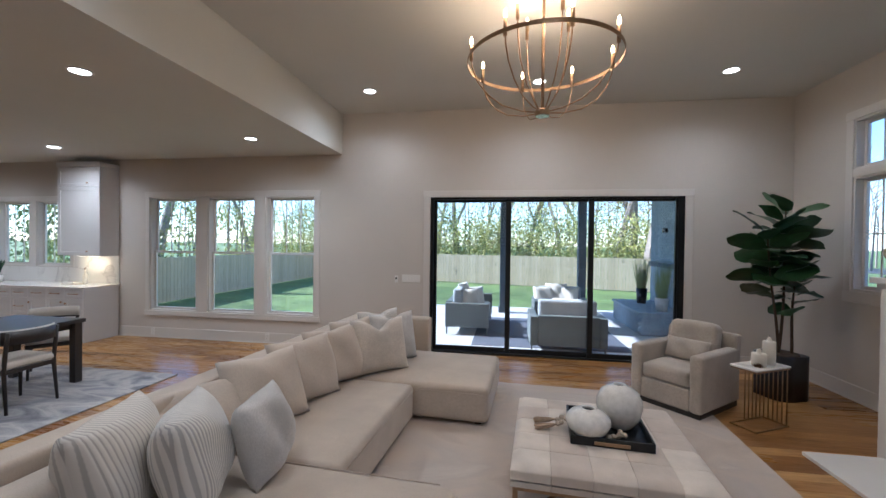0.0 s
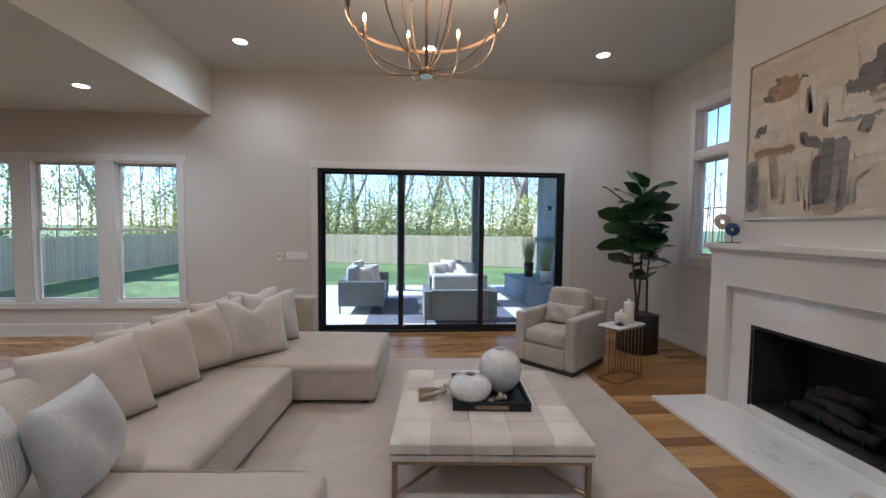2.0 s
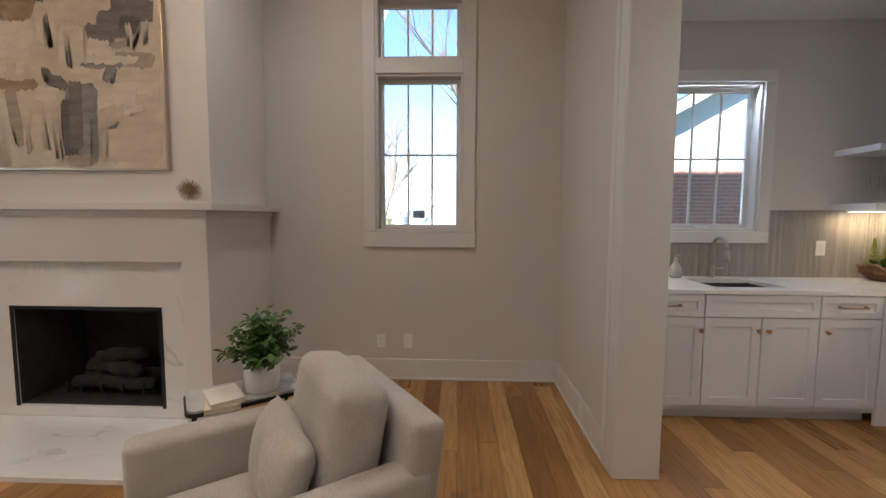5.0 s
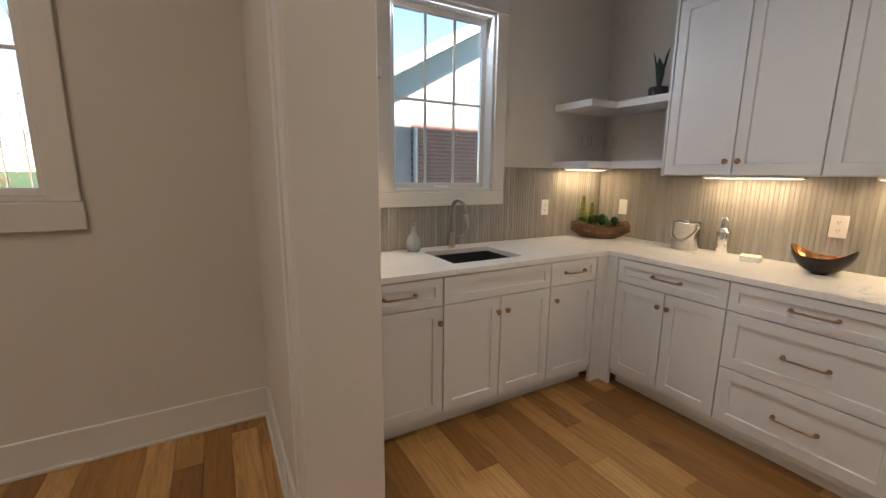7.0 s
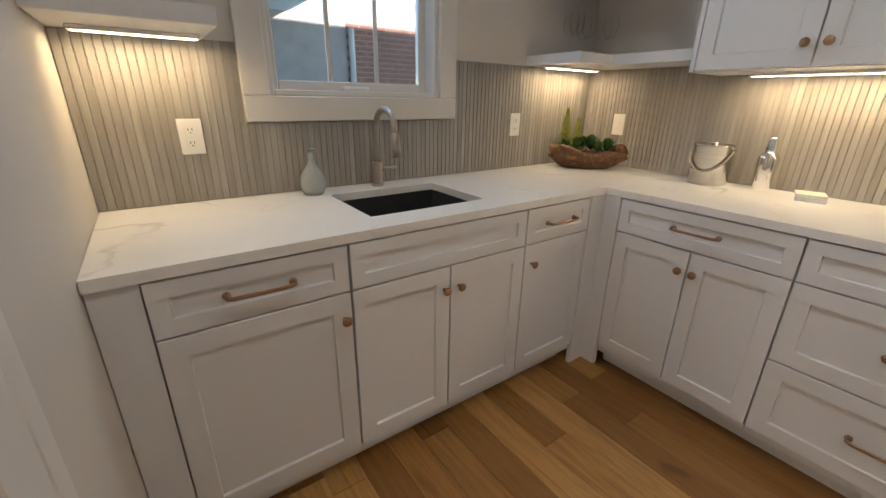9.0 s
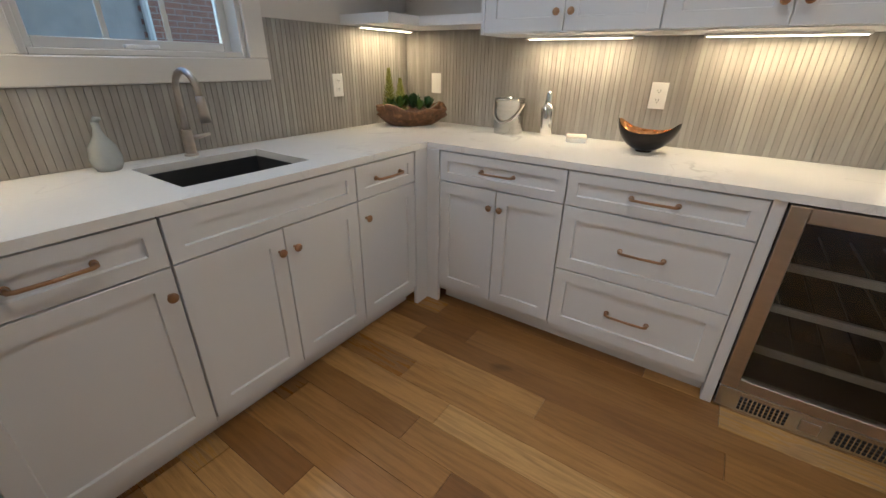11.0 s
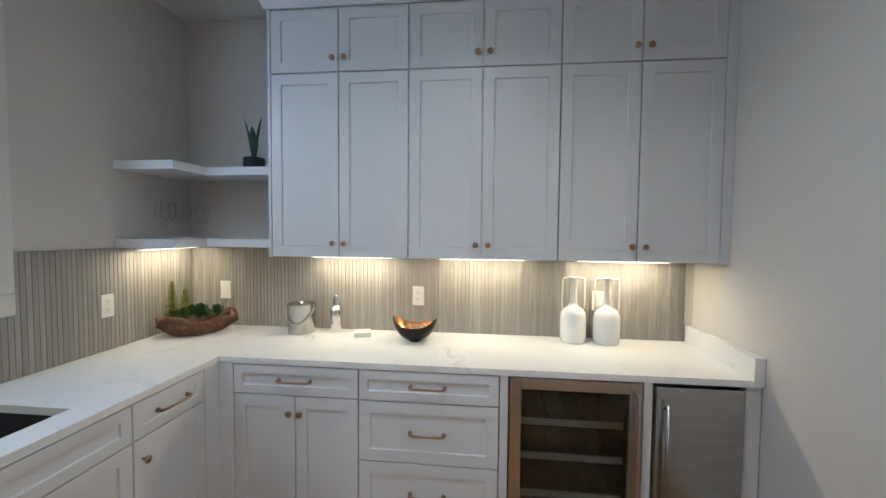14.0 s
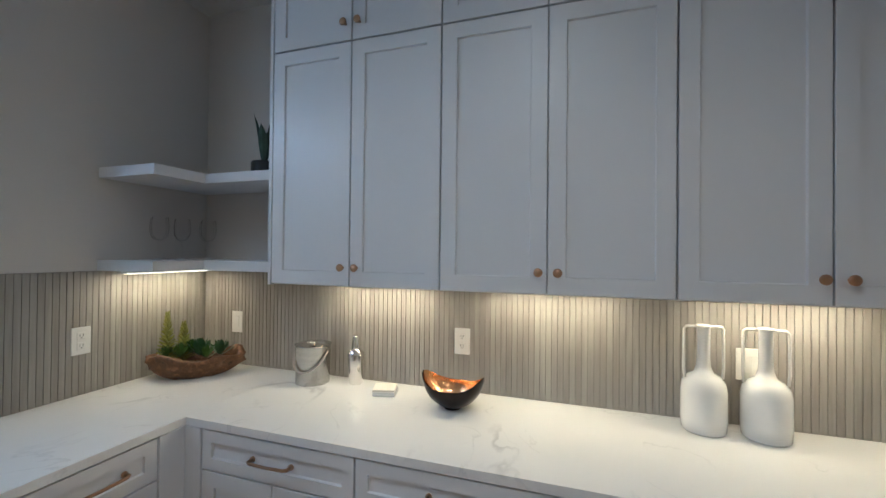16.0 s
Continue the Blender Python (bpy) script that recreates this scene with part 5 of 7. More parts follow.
# ---- armchairs ----
def armchair(m, label, flip):
    c = thing("armchair", label, "armchair", m, "armchairs")
    W, D = 0.74, 0.84      # faces -y, width along x
    part("plinth", box(-W / 2 + 0.02, -D / 2 + 0.025, 0.0, W / 2 - 0.02, D / 2 - 0.03, 0.06, 0.003), M_DARKWOOD, c, "dark wooden plinth")
    part("base", soft_box(W - 0.236, D - 0.03, 0.22, 0.02, 0, (0, 0, 0.061)), M_CHAIR, c, smooth=True)
    for s in (-1, 1):
        part("armrest", soft_box(0.12, D - 0.02, 0.565, 0.032, 0.0, (s * (W / 2 - 0.06), -0.005, 0.061)), M_CHAIR, c, smooth=True)
    part("seat_cushion", soft_box(W - 0.25, 0.62, 0.16, 0.045, 0.02, (0, -0.10, 0.285)), M_CHAIR, c, smooth=True)
    back = soft_box(W - 0.01, 0.12, 0.50, 0.03, 0.0, (0, 0, 0))
    part("backrest", back, M_CHAIR, c, smooth=True, at=pose(0, D / 2 - 0.085, 0.27, -7, 0, 0))
    part("back_cushion", soft_box(W - 0.25, 0.19, 0.43, 0.055, 0.02, (0, 0, 0), sag=0.004), M_CHAIR, c, smooth=True, at=pose(0, D / 2 - 0.26, 0.43, -11, 0, 0))
    return c


NEC = pose(2.92, 3.595, 0, 0, 0, -49)
armchair(NEC, "grey tweed armchair with a dark plinth near the glass door", False)
tagged(part("lumbar_pillow", pillow_mesh(0.46, 0.24, 0.14, 31), M_CHAIR, smooth=True, at=NEC @ pose(0, 0.0, 0.462, -20, 0, 0)), "small grey tweed lumbar pillow on an armchair", "pillow", "lumbar pillows")
SEC = pose(2.73, -0.185, 0, 0, 0, -145)
armchair(SEC, "grey tweed armchair with loose cushions beside a side table", False)
tagged(part("lumbar_pillow", pillow_mesh(0.46, 0.26, 0.15, 32), M_CHAIR, smooth=True, at=SEC @ pose(0, -0.01, 0.462, -16, 0, 0)), "small grey tweed lumbar pillow on an armchair", "pillow", "lumbar pillows")

# ---- end table with candles ----
et = thing("end_table", "brass cage end table with a pale stone top", "table", pose(3.386, 3.10, 0, 0, 0, 28.5))
part("tabletop", box(-0.235, -0.125, 0.562, 0.235, 0.125, 0.58, 0.004), M_QUARTZ, et, "pale stone top")
part("base_ring", tube([(-0.225, -0.115, 0.009), (0.225, -0.115, 0.009), (0.225, 0.115, 0.009), (-0.225, 0.115, 0.009)], 0.0085, 8, True), M_BRASS, et)
part("top_ring", tube([(-0.225, -0.115, 0.553), (0.225, -0.115, 0.553), (0.225, 0.115, 0.553), (-0.225, 0.115, 0.553)], 0.0085, 8, True), M_BRASS, et)
rod = mesh_of("rod", tube([(0, 0, 0.016), (0, 0, 0.546)], 0.0055, 8), M_BRASS, True)
for x, y in [(0.225, -0.1 + 0.04 * i) for i in range(6)] + [(0.19 - 0.055 * i, 0.115) for i in range(5)]:
    shared("rod", rod, et, pose(x, y, 0))
for x, y, r, hh, lab in ((3.486, 3.145, 0.052, 0.22, "tall ivory pillar candle"), (3.351, 3.06, 0.06, 0.12, "short ivory pillar candle")):
    cd = thing("pillar_candle", lab + " on the end table", "candle", pose(x, y, 0.58), "pillar candles")
    part("wax", lathe([(0.0, 0), (r, 0), (r * 1.01, hh - 0.01), (r * 0.94, hh), (r * 0.35, hh - 0.006), (r * 0.32, hh + 0.03), (0.0, hh + 0.045)], 28), M_WAX, cd, smooth=True)
    part("wick", tube([(0, 0, hh + 0.04), (0, 0, hh + 0.055)], 0.002, 6), M_BLACK, cd)
so = thing("seed_head", "small brown spiky seed head on the end table", "ornament", pose(3.316, 3.005, 0.58))
bm = bmesh.new()
for i in range(60):
    z = (i + 0.5) / 60
    a = i * 2.39996
    d = Vector((math.sqrt(1 - z * z) * math.cos(a), math.sqrt(1 - z * z) * math.sin(a), z))
    add_tube(bm, [(0, 0, 0.002), d * 0.042 + Vector((0, 0, 0.002))], [0.004, 0.001], 5)
part("spines", bm, M_BURL, so)

# ---- side table with books and plant ----
st = thing("side_table", "oval-cornered side table with a grey stone top and dark rim", "table", pose(3.41, 0.27, 0, 0, 0, 36))
part("tabletop", rounded_slab(0.27, 0.50, 0.510, 0.520, 0.05), M_CONCRETE, st, "honed grey stone top")
part("rim", rounded_slab(0.288, 0.518, 0.492, 0.5095, 0.058), M_BLACK, st, "dark metal rim")
for x, y in ((-0.11, -0.22), (0.11, -0.22), (-0.11, 0.22), (0.11, 0.22)):
    part("leg", tube([(x, y, 0.0), (x, y, 0.494)], 0.009, 8), M_BLACK, st, smooth=True)
part("foot_ring", tube([(-0.11, -0.22, 0.01), (0.11, -0.22, 0.01), (0.11, 0.22, 0.01), (-0.11, 0.22, 0.01)], 0.008, 8, True), M_BLACK, st)
for k, (rz, dz, w, d, hh) in enumerate(((28, 0.0, 0.20, 0.145, 0.022), (42, 0.0225, 0.195, 0.14, 0.024))):
    bk = thing("book", "cream paper-covered book in a small stack", "book", pose(3.26, 0.29, 0.5205 + dz, 0, 0, rz), "books on the side table")
    part("pages", box(-w / 2 + 0.003, -d / 2 + 0.003, 0.0025, w / 2 - 0.003, d / 2 - 0.003, hh - 0.0025), M_PAPER, bk, "yellowed page block")
    part("cover", box(-w / 2, -d / 2, hh - 0.0024, w / 2, d / 2, hh), M_WAX if k else M_PAPER, bk)
    part("cover", box(-w / 2, -d / 2, 0, w / 2, d / 2, 0.0024), M_PAPER, bk)


def leaf_mesh(length, width, curl=0.3, seg=5, fold=0.12, rough=0.0, seed=0):
    """A leaf along +x with a folded midrib, drooping towards its tip."""
    bm = bmesh.new()
    rng = random.Random(seed)
    rows_l = []
    for i in range(seg + 1):
        u = i / seg
        wd = width / 2 * (math.sin(math.pi * min(1, u * 0.93 + 0.07)) ** 0.75) * (0.7 + 0.5 * u if u < 0.7 else 1.05)
        z = -curl * length * u * u
        wob = rng.uniform(-rough, rough)
        rows_l.append([bm.verts.new((length * u, s * wd, z + abs(s) * fold * wd + s * wob)) for s in (-1, 0, 1)])
    for a, b in zip(rows_l, rows_l[1:]):
        for k in range(2):
            bm.faces.new((a[k], b[k], b[k + 1], a[k + 1]))
    return bm


def merge_at(bm, src, m):
    """Adds a copy of the mesh data src to bm at the pose m."""
    start = len(bm.verts)
    bm.from_mesh(src)
    bm.verts.ensure_lookup_table()
    for v in bm.verts[start:]:
        v.co = m @ v.co


sp = thing("potted_plant", "bushy green plant in a white marbled pot", "plant", pose(3.43, 0.19, 0.5205) @ Matrix.Diagonal((0.94, 0.94, 1.1, 1.0)))
part("pot", lathe([(0.0, 0), (0.082, 0), (0.088, 0.006), (0.093, 0.15), (0.085, 0.15), (0.083, 0.125), (0.0, 0.125)], 28), M_MARBLE, sp, "white marbled pot", True)
lf = mesh_of("small_leaf", leaf_mesh(0.052, 0.032, 0.25, 3), M_LEAF2)
bm, rng = bmesh.new(), random.Random(5)
stems = bmesh.new()
for i in range(74):
    a, el = rng.uniform(0, 2 * math.pi), rng.uniform(0.1, 1.5)
    L = rng.uniform(0.17, 0.27)
    d = Vector((math.cos(a) * math.cos(el), math.sin(a) * math.cos(el), math.sin(el) * 0.95))
    p0 = Vector((rng.uniform(-0.03, 0.03), rng.uniform(-0.03, 0.03), 0.12))
    p1 = p0 + d * L
    add_tube(stems, [p0, p0.lerp(p1, 0.5) + Vector((0, 0, 0.015)), p1], [0.0022, 0.0018, 0.001], 5)
    for k in range(13):
        u = 0.3 + 0.7 * k / 12
        p = p0.lerp(p1, u)
        merge_at(bm, lf, Matrix.Translation(p) @ pose(0, 0, 0, rng.uniform(-40, 40), rng.uniform(-50, 30), rng.uniform(0, 360)) @ Matrix.Scale(rng.uniform(0.6, 1.05), 4))
part("foliage", bm, M_LEAF2, sp)
part("stems", stems, M_STEM, sp)

# ---- fiddle-leaf fig ----
fg = thing("fiddle_leaf_fig", "tall fiddle-leaf fig with large dark leaves in a black pot", "plant", pose(4.11, 4.02, 0, 0, 0, 20) @ Matrix.Scale(1.03, 4))
part("pot", rounded_slab(0.42, 0.42, 0.0, 0.47, 0.13, 8), M_POTBLACK, fg, "textured black pot", True)
part("soil", lathe([(0.17, 0.4705), (0.165, 0.480), (0.08, 0.487), (0.0, 0.489)], 24), M_STEM, fg, "dark moss")
rng = random.Random(17)
leaf_ms = [mesh_of("leaf", leaf_mesh(L, W, c, 7, 0.10, 0.012, s), M_LEAF, True) for L, W, c, s in ((0.31, 0.31, 0.14, 1), (0.28, 0.27, 0.26, 2), (0.24, 0.23, 0.10, 3), (0.33, 0.32, 0.20, 4))]
trunks = (((0.02, 0.03), (0.07, 0.02), 2.06, 0), ((-0.05, -0.02), (-0.18, 0.02), 1.82, 1), ((0.06, -0.05), (0.12, -0.06), 1.42, 2))
for (bx0, by0), (tx, ty), top, k in trunks:
    pts = [(bx0 + (tx - bx0) * u + 0.018 * math.sin(6 * u + k), by0 + (ty - by0) * u + 0.015 * math.cos(5 * u + k), 0.34 + (top - 0.34) * u) for u in [i / 9 for i in range(10)]]
    stem = part("trunk", tube(pts, [0.017 - 0.0011 * i for i in range(10)], 8), M_STEM, fg, smooth=True)
    start = {0: 0.52, 1: 0.5, 2: 0.55}[k]
    count = {0: 26, 1: 20, 2: 11}[k]
    for i in range(count):
        u = start + (1 - start) * i / (count - 1)
        z = 0.34 + (top - 0.34) * u
        p = Vector((bx0 + (tx - bx0) * u, by0 + (ty - by0) * u, z))
        az = i * 137.5 + k * 40 + rng.uniform(-20, 20)
        lift = -8 - 42 * (i / count) ** 2 + rng.uniform(-12, 14)
        shared("leaf", leaf_ms[(i + k) % 4], stem, Matrix.Translation(p) @ pose(0, 0, 0, 0, 0, az) @ pose(0.03, 0, 0, rng.uniform(-38, 38), lift, 0) @ Matrix.Scale(rng.uniform(1.0, 1.3) * (0.8 if k == 2 else 1), 4))


# ---- bar: small things ----
def outlet(label, m, style="outlet", wide=1):
    o = thing("wall_outlet" if style == "outlet" else "wall_switch", label, "outlet" if style == "outlet" else "switch", m, "wall plates")
    w = 0.037 * wide
    part("plate", box(-w, -0.006, -0.06, w, 0.0, 0.06, 0.002), M_PLASTIC, o)
    if style == "outlet":
        for z in (-0.022, 0.022):
            r = part("receptacle", box(-0.017, -0.008, z - 0.015, 0.017, -0.0062, z + 0.015, 0.001), M_PLASTIC, o)
            # Dark plates on the face imitate the shaded socket holes.
            for x in (-0.006, 0.006):
                part("slot", box(x - 0.0012, -0.0084, z - 0.002, x + 0.0012, -0.0081, z + 0.007), M_HOLESHADE, r)
            part("ground_slot", box(-0.002, -0.0084, z - 0.010, 0.002, -0.0081, z - 0.006), M_HOLESHADE, r)
    else:
        for k in range(wide):
            x = (k - (wide - 1) / 2) * 0.046
            part("rocker", box(x - 0.015, -0.0085, -0.032, x + 0.015, -0.0062, 0.032, 0.001), M_PLASTIC, o)
    return o


face_s, face_e, face_n = (lambda x, y, z: pose(x, y, z, 0, 0, 180)), (lambda x, y, z: pose(x, y, z, 0, 0, -90)), (lambda x, y, z: pose(x, y, z))
outlet("white duplex outlet on the tiled backsplash", face_s(3.28, SY + 0.0105, 1.147))
outlet("white switch plate on the tiled backsplash", face_s(4.597, SY + 0.0105, 1.155), "switch")
outlet("white duplex outlet on the tiled backsplash", face_e(EX - 0.0105, -3.715, 1.153))
outlet("white duplex outlet on the tiled backsplash", face_e(EX - 0.0105, -2.152, 1.145))
outlet("white switch plate half behind a vase", face_s(2.17, SY + 0.0105, 1.147), "switch")
outlet("white duplex outlet low on the wall", face_e(EX - 0.0005, -0.143, 0.33))
outlet("white plate low on the wall", face_e(EX - 0.0005, -0.375, 0.33), "switch")
outlet("white duplex outlet on the baseboard", face_n(-5.13, NY - 0.0165, 0.105))
outlet("white duplex outlet on the baseboard", face_n(-2.95, NY - 0.0165, 0.10))
outlet("white four-gang switch plate beside the door", face_n(-0.50, NY - 0.0005, 1.145), "switch", 4)
outlet("white duplex outlet on the partition baseboard", pose(4.12, -1.6235, 0.09, 0, 0, 180))
th = thing("thermostat", "small white and black control on the wall", "thermostat", face_n(-0.737, NY - 0.0005, 1.13))
part("plate", box(-0.025, -0.014, -0.055, 0.025, 0, 0.055, 0.003), M_PLASTIC, th)
part("screen", box(-0.012, -0.0155, -0.002, 0.012, -0.0142, 0.03), M_BLACK, th)

# soap bottle
sb = thing("soap_bottle", "grey glazed teardrop bottle beside the sink", "bottle", pose(4.755, -2.535, Z1))
part("body", lathe([(0.0, 0), (0.036, 0), (0.046, 0.02), (0.049, 0.045), (0.04, 0.085), (0.018, 0.118), (0.012, 0.14), (0.012, 0.165), (0.0, 0.165)], 26), M_GREYGLAZE, sb, smooth=True)
part("lip", tube([(0, 0, 0.16), (-0.006, -0.004, 0.175), (-0.022, -0.012, 0.176)], [0.012, 0.010, 0.006], 10), M_GREYGLAZE, sb, smooth=True)

# planter with succulents
pl = thing("succulent_planter", "rough burl-wood bowl planted with green succulents", "planter", pose(4.63, -4.10, Z1, 0, 0, 222) @ Matrix.Diagonal((1.12, 1.1, 1.12, 1.0)))
bm, rng = bmesh.new(), random.Random(9)
n = 48
prof = [(0.55, 0.0), (0.70, 0.012), (0.80, 0.025), (0.86, 0.038), (0.97, 0.05), (0.93, 0.066), (1.02, 0.08), (1.0, 0.095), (0.9, 0.10), (0.82, 0.07), (0.0, 0.068)]
rings = []
for r, z in prof:
    ring = []
    for i in range(n):
        a = 2 * math.pi * i / n
        wob = 1 + 0.07 * math.sin(3 * a + 1) + 0.06 * math.sin(7 * a + 40 * z) + 0.035 * math.sin(13 * a - 70 * z) + rng.uniform(-0.03, 0.03)
        lift = (0.016 * math.sin(2 * a + 0.6) + 0.010 * math.sin(5 * a)) * (z / 0.1) * (1 if r > 0.8 else 0.4)
        ring.append(bm.verts.new((0.19 * r * wob * math.cos(a), 0.088 * r * wob * math.sin(a), max(0.0, z + lift))))
    rings.append(ring)
for a, b in zip(rings, rings[1:]):
    for i in range(n):
        bm.faces.new((a[i], a[(i + 1) % n], b[(i + 1) % n], b[i]))
bm.faces.new(rings[0][::-1])
part("wooden_bowl", bm, M_BURL, pl, "rough burl-wood bowl", True)
fat = mesh_of("succulent_leaf", leaf_mesh(0.062, 0.03, -0.35, 4, 0.25), M_LEAF2, True)
fat_dark = mesh_of("succulent_leaf", leaf_mesh(0.07, 0.036, -0.3, 4, 0.25), M_LEAF, True)
for k, (x, y, z, me, cnt, sc) in enumerate(((0.02, 0.0, 0.09, fat_dark, 15, 1.15), (-0.055, -0.015, 0.09, fat, 15, 1.0), (0.10, 0.005, 0.085, fat_dark, 14, 1.0), (0.05, -0.04, 0.085, fat, 13, 0.85), (-0.11, 0.0, 0.09, fat, 13, 0.9), (-0.02, 0.035, 0.095, fat, 13, 1.0))):
    ro = new("rosette")
    ro.parent, ro.matrix_basis = pl, pose(x, y, z)
    for i in range(cnt):
        shared("leaf", me, ro, pose(0, 0, 0, 0, 0, i * 137.5) @ pose(0.004, 0, 0.0015 * i, 0, -18 - 4.0 * i, 0) @ Matrix.Scale(sc * (1 - 0.02 * i), 4))


for cx, cy, hh in ((-0.11, 0.015, 0.21), (-0.05, 0.035, 0.16)):
    bm = bmesh.new()
    for i in range(90):
        u = i / 90
        a = i * 2.4
        p = Vector((cx, cy, 0.07 + hh * u - 0.0))
        q = p + Vector((math.cos(a) * 0.042 * (1.15 - u), math.sin(a) * 0.042 * (1.15 - u), 0.02))
        add_tube(bm, [p, q], [0.0065, 0.0025], 4)
    part("spiky_shoot", bm, M_LEAFY, pl, "yellow-green spiky shoot")

# ice bucket
ib = thing("ice_bucket", "brushed steel ice bucket with a swing handle and lid", "ice bucket", pose(4.01, -4.225, Z1))
part("body", lathe([(0.0, 0), (0.079, 0), (0.081, 0.004), (0.083, 0.18), (0.087, 0.186), (0.079, 0.186), (0.077, 0.172), (0.0, 0.172)], 40), M_STEEL, ib, smooth=True)
part("lid_knob", lathe([(0.0, 0.172), (0.012, 0.172), (0.012, 0.18), (0.019, 0.187), (0.017, 0.196), (0.0, 0.198)], 18), M_CHROME, ib, smooth=True)
part("handle", tube([(0.088 * math.cos(a), 0.060 * math.sin(a) + 0.0 + 0.03 * math.sin(a), 0.165 - 0.10 * math.sin(a)) for a in [math.pi * i / 16 for i in range(17)]], 0.0045, 8), M_STEELWARM, ib, "swing handle hanging down", True)
for s in (-1, 1):
    part("hinge", tube([(s * 0.080, 0, 0.165), (s * 0.093, 0, 0.165)], 0.009, 12), M_STEEL, ib)
# shaker
ck = thing("cocktail_shaker", "polished steel cocktail shaker", "shaker", pose(3.80, -4.275, Z1))
part("body", lathe([(0.0, 0), (0.030, 0), (0.0315, 0.004), (0.0405, 0.14), (0.039, 0.147), (0.024, 0.166), (0.021, 0.17), (0.0, 0.17)], 32), M_CHROME, ck, smooth=True)
part("cap", lathe([(0.0215, 0.1705), (0.0215, 0.178), (0.018, 0.225), (0.016, 0.232), (0.0, 0.233)], 28), M_CHROME, ck, smooth=True)
# coasters
for k in range(3):
    tagged(part("coaster", box(-0.05, -0.05, 0.0, 0.05, 0.05, 0.0095, 0.0015), M_CERAMIC if k < 2 else M_WAX, at=pose(3.60 + 0.002 * k, -4.20, Z1 + 0.01 * k, 0, 0, 14 + 2 * k)), "square pale stone coaster in a small stack", "coaster", "coasters")
# copper bowl
cb = thing("copper_bowl", "boat-shaped black bowl with a hammered copper inside", "bowl", pose(3.265, -4.14, Z1, 0, 0, -4))
for nm, mt, off, lab in (("outer_shell", M_BOWLBLACK, 0.0, "blackened outside"), ("copper_lining", M_COPPER, 0.004, "hammered copper lining")):
    bm = bmesh.new()
    n, k = 40, 10
    rings = []
    for j in range(k + 1):
        u = j / k
        r = math.sin(u * math.pi / 2) ** 0.8
        ring = []
        for i in range(n):
            a = 2 * math.pi * i / n
            rim = 0.085 + 0.05 * abs(math.cos(a)) ** 3
            z = 0.004 + off + (1 - math.cos(u * math.pi / 2)) ** 0.9 * (rim - off * 0.8)
            wx, wy = (0.128 - off) * (1 + 0.05 * u), 0.092 - off
            dim = 0.0012 * math.sin(i * 2.1 + j * 3.7) if off else 0
            ring.append(bm.verts.new(((wx * max(r, 0.3 if j == 0 else 0) + dim) * math.cos(a), (wy * max(r, 0.3 if j == 0 else 0) + dim) * math.sin(a), z)))
        rings.append(ring)
    for a, b in zip(rings, rings[1:]):
        for i in range(n):
            bm.faces.new((a[i], a[(i + 1) % n], b[(i + 1) % n], b[i]))
    bm.faces.new(rings[0][::-1])
    part(nm, bm, mt, cb, lab, True)
part("foot", lathe([(0.0, 0), (0.034, 0), (0.036, 0.008), (0.0, 0.008)], 24), M_BOWLBLACK, cb)


# white bottles with loop handles
def handled_vase(x, y, rz, s):
    v = thing("handled_vase", "white ceramic bottle vase with two square loop handles", "vase", pose(x, y, Z1, 0, 0, rz), "white handled vases")
    part("body", lathe([(0.0, 0), (0.066, 0), (0.072, 0.006), (0.0755, 0.05), (0.0745, 0.15), (0.069, 0.178), (0.052, 0.20), (0.032, 0.212), (0.024, 0.235), (0.0215, 0.27), (0.022, 0.375), (0.029, 0.385), (0.022, 0.385), (0.016, 0.37), (0.0, 0.37)], 36), M_CERAMIC, v, smooth=True)
    for q in (-1, 1):
        part("loop_handle", tube([(q * 0.022, 0, 0.379), (q * 0.058, 0, 0.379), (q * 0.066, 0, 0.371), (q * 0.067, 0, 0.23), (q * 0.064, 0, 0.19)], 0.0055, 10), M_CERAMIC, v, smooth=True)
    return v


handled_vase(2.335, -4.25, 8, 1)
handled_vase(2.145, -4.245, -6, 1)


# glasses and shelf plants
def wine_glass(x, y):
    g = thing("wine_glass", "clear stemmed wine glass", "glass", pose(x, y, 1.5055), "glasses on the shelf")
    part("bowl", lathe([(0.0, 0.095), (0.02, 0.10), (0.034, 0.125), (0.037, 0.16), (0.032, 0.205), (0.031, 0.205), (0.0355, 0.16), (0.032, 0.126), (0.019, 0.102), (0.0, 0.098)], 24, caps=False), M_CRYSTAL, g, smooth=True)
    part("stem", lathe([(0.034, 0), (0.033, 0.002), (0.006, 0.008), (0.0035, 0.02), (0.0035, 0.09), (0.008, 0.0945), (0.0, 0.0948)], 20), M_CRYSTAL, g, smooth=True)


for x, y in ((4.62, -4.16), (4.70, -4.22), (4.68, -4.06), (4.74, -3.98), (4.66, -3.93), (4.76, -4.12)):
    wine_glass(x, y)
sn = thing("snake_plant", "small dark snake plant in a black pot on the shelf", "plant", pose(4.30, -4.20, 1.9265))
part("pot", lathe([(0.0, 0), (0.06, 0), (0.064, 0.01), (0.064, 0.075), (0.06, 0.08), (0.0, 0.075)], 24), M_POTBLACK, sn, "ribbed black pot", True)
M_BLADE = plain("blade_leaf", (0.02, 0.05, 0.03), 0.4, vary=0.4, scale=18, bump=0.1)
for i, (az, tl, L) in enumerate(((20, 8, 0.26), (200, 6, 0.27), (110, 9, 0.20), (290, 5, 0.18))):
    bm = leaf_mesh(L, 0.05, 0.03, 6, 0.35, 0.002, i)
    part("blade", bm, M_BLADE, sn, at=pose(0, 0, 0.07, 0, 0, az) @ pose(0.012, 0, 0, 0, -90 + tl, 0))
